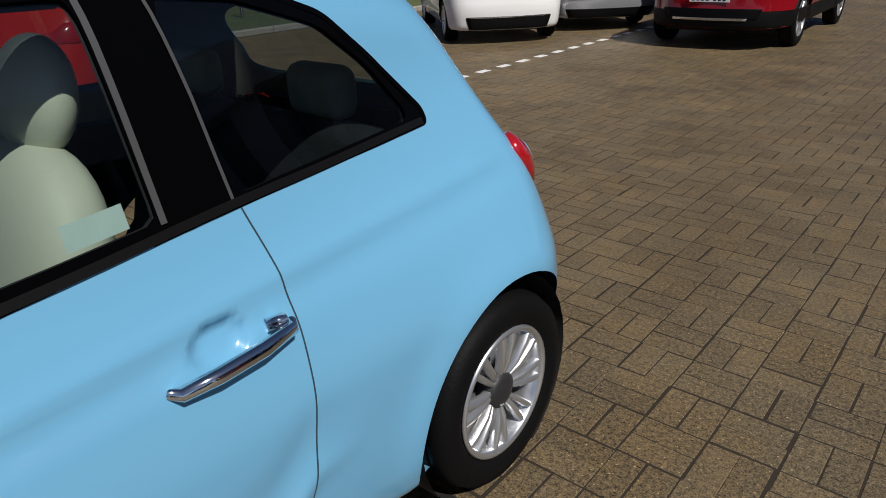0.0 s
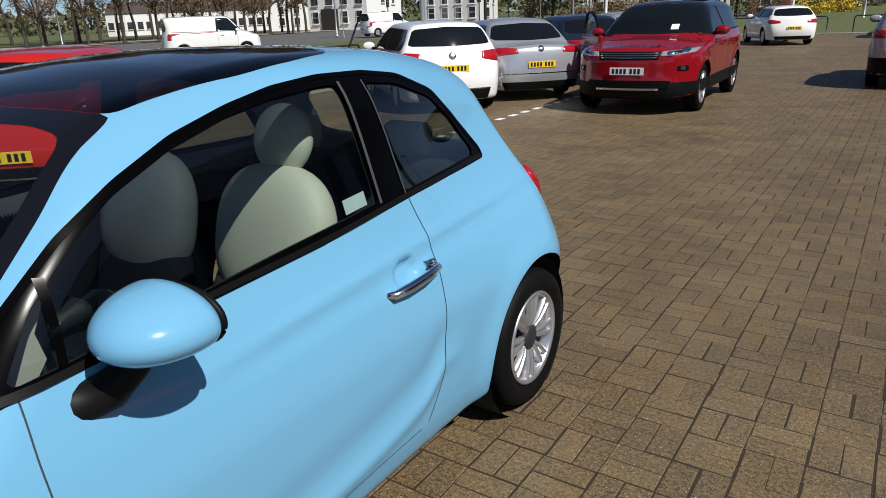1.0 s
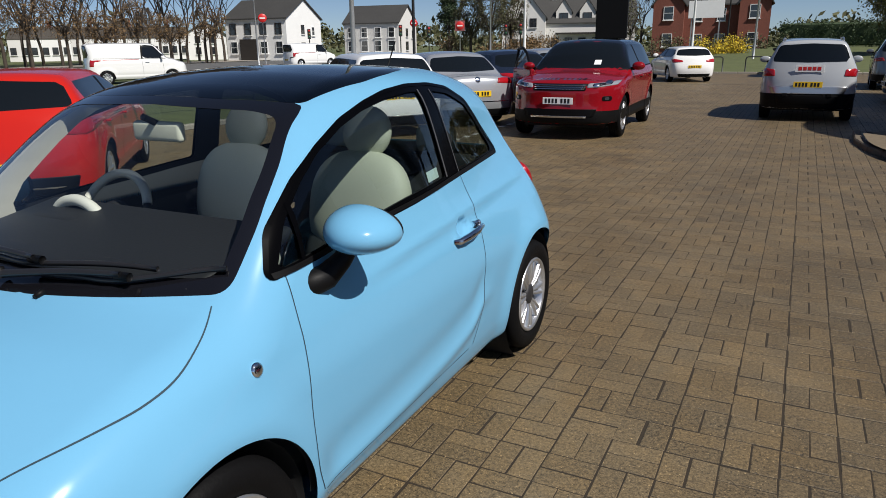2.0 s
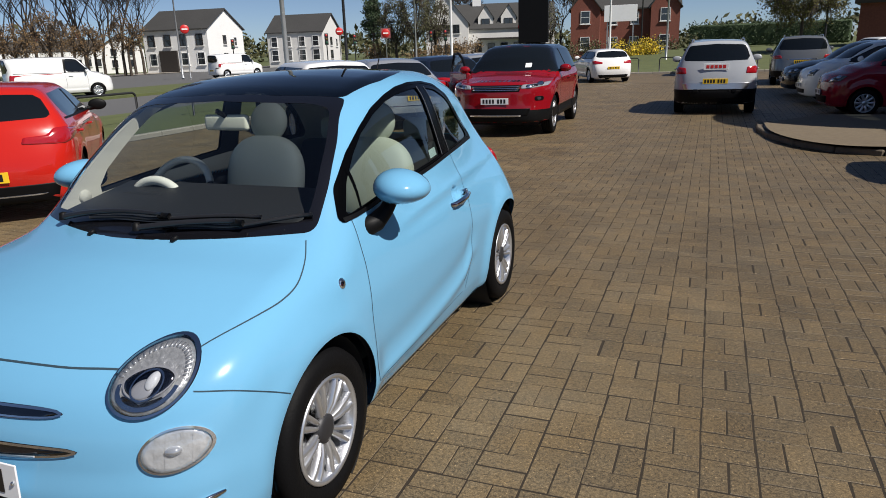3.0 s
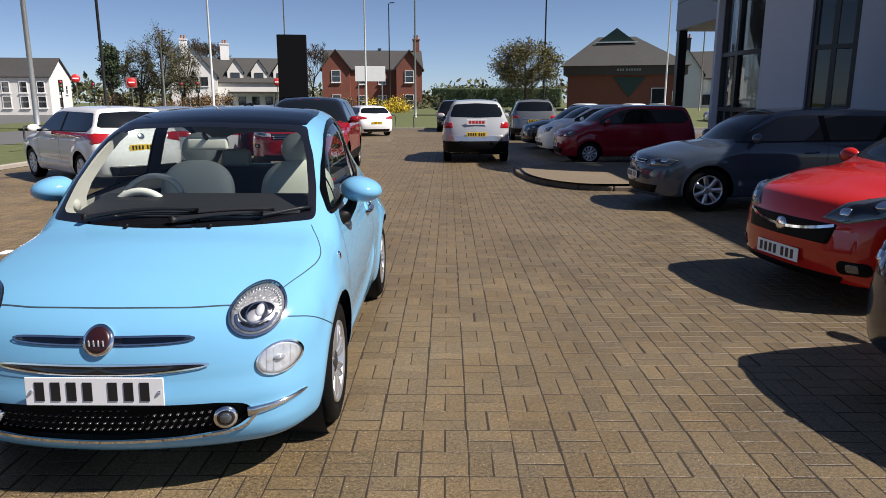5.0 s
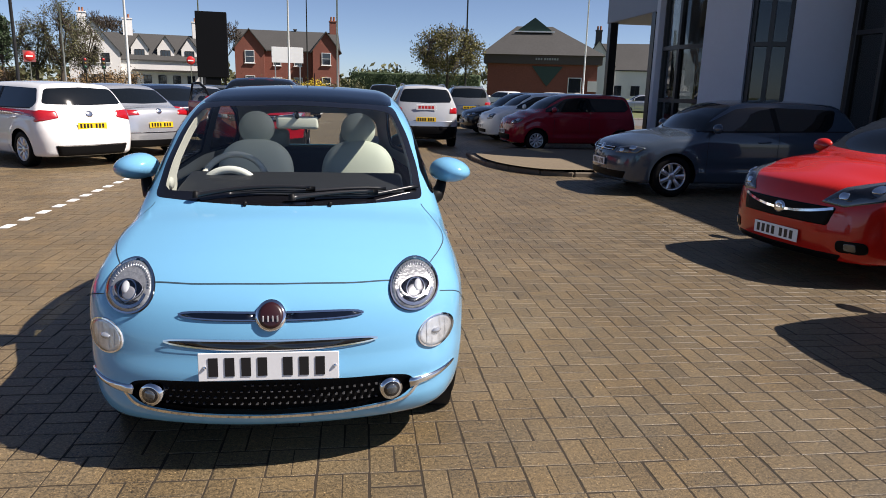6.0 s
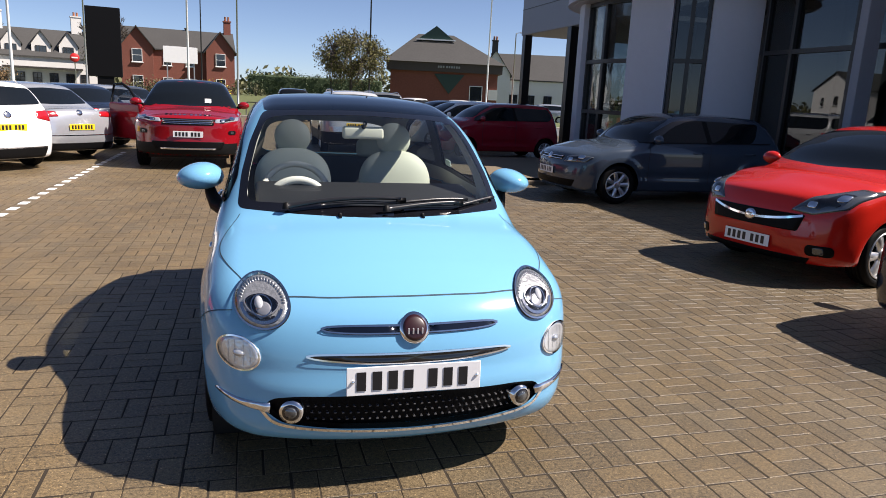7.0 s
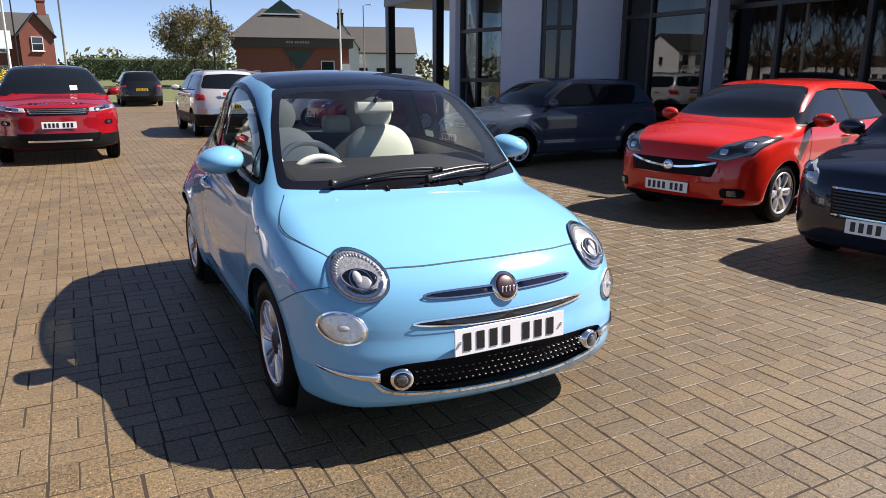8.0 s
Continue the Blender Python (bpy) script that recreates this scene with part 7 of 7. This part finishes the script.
def street_lamp(label, x, y, h, material, arm=0.6, turn=0):
    p = pole("street_lamp", label, x, y, h, 0.085, 0.05, material, "street lamp")
    part("arm", tube([(0, 0, h - 0.05), (0, -arm * 0.5, h + 0.05), (0, -arm, h + 0.06)], 0.03, 8), material, p, m=pose(0, 0, 0, 0, 0, turn))
    bm = bmesh.new()
    box(bm, 0.20, 0.55, 0.10, 0, -arm - 0.15, h + 0.01, 0.03)
    part("lamp_head", bm, material, p, m=pose(0, 0, 0, 0, 0, turn))
    return p


street_lamp("pale street lamp with a short arm", *far(-3.15, 52), 9.6, GALV, 0.3, 90)
street_lamp("dark street lamp behind the billboard", *far(-5.2, 74), 12.6, POLEBLACK, 0.3, 70)
street_lamp("grey street lamp behind the black sign", *far(-13.8, 60), 11.5, GALV, 0.6, 60)
street_lamp("grey street lamp by the trees", *far(-23.3, 66), 8.2, GALV, 0.6, 60)
street_lamp("grey street lamp at the road", *far(-63.5, 70), 9.5, GALV, 0.6, 60)
street_lamp("grey street lamp at the road", *far(-62.4, 76), 9.5, GALV, 0.6, 60)
street_lamp("grey street lamp beside the white house", *far(-41.9, 60), 9.0, GALV, 0.6, 60)
street_lamp("thin street lamp beyond the showroom", *far(20.3, 66), 8.5, GALV, 0.5, 60)


def flood_light():
    x, y = far(7.75, 56)
    p = pole("floodlight", "black pole with two floodlights", x, y, 10.2, 0.09, 0.06, POLEBLACK, "floodlight")
    part("crossbar", tube([(-0.75, 0, 10.2), (0.75, 0, 10.2)], 0.04, 8), POLEBLACK, p)
    for sx in (-1, 1):
        bm = bmesh.new()
        box(bm, 0.75, 0.35, 0.50, 0, 0, 0, 0.05)
        h = part("lamp_head", bm, POLEBLACK, p, m=pose(sx * 0.70, 0, 10.3, 25, 0, sx * 25))
        bm = bmesh.new()
        box(bm, 0.62, 0.02, 0.38, 0, -0.18, 0.06)
        part("lamp_glass", bm, GLOSSBLACK, h)


flood_light()


def monolith():
    x, y = far(-13.4, 42)
    s = thing("totem_sign", "tall blank black totem sign", "sign", pose(x, y, 0, 0, 0, 8))
    bm = bmesh.new()
    box(bm, 1.86, 0.42, 3.95, 0, 0, 1.85, 0.03)
    part("sign_face", bm, MONO, s)
    bm = bmesh.new()
    box(bm, 0.9, 0.3, 2.0, 0, 0, -0.1, 0.02)
    part("pedestal", bm, MONO, s)


monolith()


def billboard():
    x, y = far(-6.85, 70)
    s = thing("billboard", "blank white billboard on two posts", "sign", pose(x, y, 0, 0, 0, 6))
    bm = bmesh.new()
    box(bm, 3.3, 0.12, 1.62, 0, 0, 3.82, 0.01)
    part("board", bm, mat("board_white", (0.85, 0.85, 0.85), 0.5, grain=0.02), s)
    for sx in (-1.3, 1.3):
        bm = bmesh.new()
        box(bm, 0.12, 0.12, 4.0, sx, 0.12, 0)
        part("post", bm, GALV, s)


billboard()


def no_entry(b, d, h=3.0, turn=0, square=False):
    x, y = far(b, d)
    p = pole("road_sign", "round red no-entry sign on a grey post", x, y, h, 0.045, 0.04, GALV, "road sign")
    disc = part("sign_disc", lathe([(0, -0.02), (0.34, -0.02), (0.36, 0.0), (0.34, 0.02), (0, 0.02)], 28), SIGNRED, p, m=pose(0, -0.06, h - 0.3, 90, 0, 0) )
    bm = bmesh.new()
    box(bm, 0.46, 0.02, 0.11, 0, -0.085, h - 0.355)
    part("sign_bar", bm, WHITEWOOD, p)
    if square:
        bm = bmesh.new()
        box(bm, 0.85, 0.03, 0.85, 0, -0.03, h - 0.73)
        part("backing", bm, mat("sign_grey", (0.25, 0.08, 0.08), 0.5), p)
    p.rotation_euler = (0, 0, radians(-b))
    return p


no_entry(-29.45, 62, 3.9)
no_entry(-25.65, 58, 3.5, square=True)
no_entry(-14.55, 60, 3.7)
no_entry(-41.3, 58, 4.3)


def traffic_light(b, d, h=3.4):
    x, y = far(b, d)
    p = pole("traffic_light", "traffic light with black head on a post", x, y, h, 0.055, 0.05, POLEBLACK, "traffic light")
    bm = bmesh.new()
    box(bm, 0.34, 0.25, 1.0, 0, -0.15, h - 1.0, 0.03)
    hd = part("signal_head", bm, POLEBLACK, p)
    for i, c in enumerate(((0.5, 0.02, 0.02), (0.12, 0.07, 0.01), (0.01, 0.08, 0.04))):
        part("signal_lens", lathe([(0, 0.02), (0.10, 0.0), (0.11, -0.02)], 16), mat(f"signal_{'red amber green'.split()[i]}", c, 0.3), hd, m=pose(0, -0.285, h - 0.18 - 0.31 * i, 90))
    p.rotation_euler = (0, 0, radians(-b))


for b, d in ((-30.5, 60), (-28.3, 66), (-38.0, 70), (-22.0, 62), (-20.8, 60)):
    traffic_light(b, d)


# ---- hoop rails ----
def hoops():
    top, r = 0.78, 0.12
    pts = [(0, -0.95, -0.1), (0, -0.95, top - r)]
    pts += [(0, -0.95 + r - r * math.cos(a), top - r + r * math.sin(a)) for a in np.linspace(0.2, math.pi / 2, 5)]
    pts += [(0, 0.95 - r + r * math.sin(a), top - r + r * math.cos(a)) for a in np.linspace(0, math.pi / 2, 5)]
    pts += [(0, 0.95, top - r), (0, 0.95, -0.1)]
    first = thing("hoop_rail", "black tubular steel hoop rail in the grass", "rail", pose(-11.8, 14.1, 0.04), "hoop rails")
    part("hoop", tube(pts, 0.03, 10), POLEBLACK, first)
    for y in (-1.9, 2.1, 6.1, 10.1, 18.1, 22.1, 26.1):
        copy_thing(first, pose(-11.8, y, 0.04))
    for x in (-7.5, -3.6, 0.3, 4.2, 8.1, 12.0):
        copy_thing(first, pose(x * 0.77, 37.6, 0.03, 0, 0, 90))


hoops()


# ---- dashed line of white blocks ----
def dashes():
    white = mat("road_white", (0.72, 0.72, 0.70), 0.8, grain=0.2, scale=40, patch=0.15)
    line = thing("dashed_line", "broken line of white painted blocks", "marking", kind="structure")
    me = None
    for i in range(34):
        y = -1.6 + 0.43 * i
        if me is None:
            bm = bmesh.new()
            box(bm, 0.10, 0.205, 0.006, 0, 0, 0.0, 0.002)
            me = bpy.data.meshes.new("white_block")
            bm.to_mesh(me)
            bm.free()
            me.materials.append(white)
        part("white_block", me, None, line, m=pose(-3.33, y, 0.0015))


dashes()


# ---- block paving ----
def paver_material():
    """Worn brown concrete blocks: sandy grain, pale specks of aggregate, and wide stains."""
    m, nt, b = nodes_of("paver")
    b.inputs["Roughness"].default_value, b.inputs["Specular IOR Level"].default_value = 0.55, 0.65
    b.inputs["Diffuse Roughness"].default_value = 0.55
    L, N = nt.links.new, nt.nodes.new
    geo, info = N("ShaderNodeNewGeometry"), N("ShaderNodeObjectInfo")

    def tex(scale, detail=4, rough=0.6):
        t = N("ShaderNodeTexNoise")
        t.inputs["Scale"].default_value, t.inputs["Detail"].default_value, t.inputs["Roughness"].default_value = scale, detail, rough
        L(geo.outputs["Position"], t.inputs["Vector"])
        return t.outputs[0]

    def calc(op, a, c=0.0, d=0.0):
        n = N("ShaderNodeMath")
        n.operation = op
        for i, v in enumerate((a, c, d)):
            if isinstance(v, (int, float)):
                n.inputs[i].default_value = v
            else:
                L(v, n.inputs[i])
        return n.outputs[0]

    def span(v, lo, hi, to0, to1):
        n = N("ShaderNodeMapRange")
        for i, q in enumerate((lo, hi, to0, to1)):
            n.inputs[i + 1].default_value = q
        L(v, n.inputs[0])
        return n.outputs[0]
    grain, coarse, stain, blot = tex(150), tex(60), tex(1.1, 5), tex(4.5, 5)
    val = calc("ADD", span(grain, 0.36, 0.64, -0.45, 0.45), span(coarse, 0.36, 0.64, -0.34, 0.34))
    val = calc("ADD", val, span(stain, 0.3, 0.7, -0.22, 0.20))
    val = calc("ADD", val, span(blot, 0.3, 0.75, 0.06, -0.16))
    tone = calc("ADD", calc("MULTIPLY", calc("SUBTRACT", geo.outputs["Random Per Island"], 0.5), 0.26), calc("MULTIPLY", calc("SUBTRACT", info.outputs["Random"], 0.5), 0.26))
    val = calc("ADD", calc("ADD", val, tone), 1.0)
    specks = span(tex(85, 2, 0.5), 0.66, 0.72, 0.0, 1.9)
    spots = span(tex(9, 3), 0.70, 0.78, 0.0, -0.35)
    val = calc("ADD", calc("ADD", val, specks), spots)
    hue = N("ShaderNodeMix")
    hue.data_type = "RGBA"
    hue.inputs["A"].default_value, hue.inputs["B"].default_value = (0.146, 0.101, 0.047, 1), (0.130, 0.097, 0.053, 1)
    L(span(tex(2.3, 3), 0.35, 0.65, 0.0, 1.0), hue.inputs["Factor"])
    hsv = N("ShaderNodeHueSaturation")
    L(hue.outputs["Result"], hsv.inputs["Color"])
    L(val, hsv.inputs["Value"])
    L(hsv.outputs[0], b.inputs["Base Color"])
    bump = N("ShaderNodeBump")
    bump.inputs["Strength"].default_value, bump.inputs["Distance"].default_value = 0.7, 0.003
    L(calc("ADD", grain, calc("MULTIPLY", coarse, 1.5)), bump.inputs["Height"])
    L(bump.outputs[0], b.inputs["Normal"])
    return m


PAVER = paver_material()
PITCH, X0, Y0 = 0.2105, 1.852, 0.178


def paver_points(w, l, e=0.0024, j=0.0062, deep=0.0024):
    """The corners of a chamfered block, long side along x, its top at 0."""
    a, b = l / 2 - j / 2, w / 2 - j / 2
    return ([(-a + e, -b + e, 0), (a - e, -b + e, 0), (a - e, b - e, 0), (-a + e, b - e, 0), (-a, -b, -deep), (a, -b, -deep), (a, b, -deep), (-a, b, -deep)],
            [(0, 1, 2, 3), (4, 5, 1, 0), (5, 6, 2, 1), (6, 7, 3, 2), (7, 4, 0, 3)])


def paving():
    base_v, base_f = paver_points(PITCH / 2, PITCH)
    base_v, base_f = np.array(base_v), np.array(base_f)
    one = mesh_of("paver", base_v, base_f)
    one.materials.append(PAVER)
    rng = np.random.RandomState(4)
    i0, i1 = int((-9.1 - X0) / PITCH), int((9.6 - X0) / PITCH)
    j0, j1 = int((-6.5 - Y0) / PITCH), int((27 - Y0) / PITCH)
    verts, faces, count = [], [], 0
    for i in range(i0, i1):
        for j in range(j0, j1):
            cx, cy = X0 + (i + 0.5) * PITCH, Y0 + (j + 0.5) * PITCH
            if 3.1 < cx and 8.05 < cy < 12.4 and (cx > 4.2 or cy > 9.2):
                continue
            flat = (i + j) % 2 == 0
            for s in (-1, 1):
                ox, oy = (0, s * PITCH / 4) if flat else (s * PITCH / 4, 0)
                x, y, z = cx + ox + rng.normal(0, 0.0018), cy + oy + rng.normal(0, 0.0018), rng.normal(0, 0.0005)
                turn = (0 if flat else math.pi / 2) + rng.normal(0, 0.009)
                tx, ty = rng.normal(0, 0.0030, 2)
                if 1.0 < cx < 2.72 and -2.4 < cy < 1.55 and count < 300:
                    count += 1
                    part("paver", one, None, court, m=pose(x, y, z, math.degrees(tx), math.degrees(ty), math.degrees(turn)))
                    continue
                c, sn = math.cos(turn), math.sin(turn)
                q = np.empty_like(base_v)
                q[:, 0], q[:, 1] = base_v[:, 0] * c - base_v[:, 1] * sn + x, base_v[:, 0] * sn + base_v[:, 1] * c + y
                q[:, 2] = base_v[:, 2] + z + base_v[:, 1] * tx - base_v[:, 0] * ty
                faces.append(base_f + 8 * len(verts))
                verts.append(q)
    v, f = np.vstack(verts), np.vstack(faces)
    me = bpy.data.meshes.new("paver_field")
    me.vertices.add(len(v))
    me.vertices.foreach_set("co", v.astype(np.float32).ravel())
    me.loops.add(f.size)
    me.loops.foreach_set("vertex_index", f.astype(np.int32).ravel())
    me.polygons.add(len(f))
    me.polygons.foreach_set("loop_start", np.arange(0, f.size, 4, dtype=np.int32))
    me.update(calc_edges=True)
    me.shade_flat()
    field = part("paver_field", me, PAVER, court)
    tagged(field, kind="stuff")


paving()
strip("paving_beyond", -9.2, 14, 27, 36.45, 0.0, PAVER, "brown block paving towards the far kerb", "pavement")
strip("paving_side", 9.6, 14, -30, 27, -0.001, PAVER, "brown block paving beside the showroom", "pavement")
sheet("paving_behind", [(-9.2, -30), (9.6, -30), (9.6, -6.6), (-9.2, -6.6)], -0.001, PAVER, "brown block paving behind", "pavement")
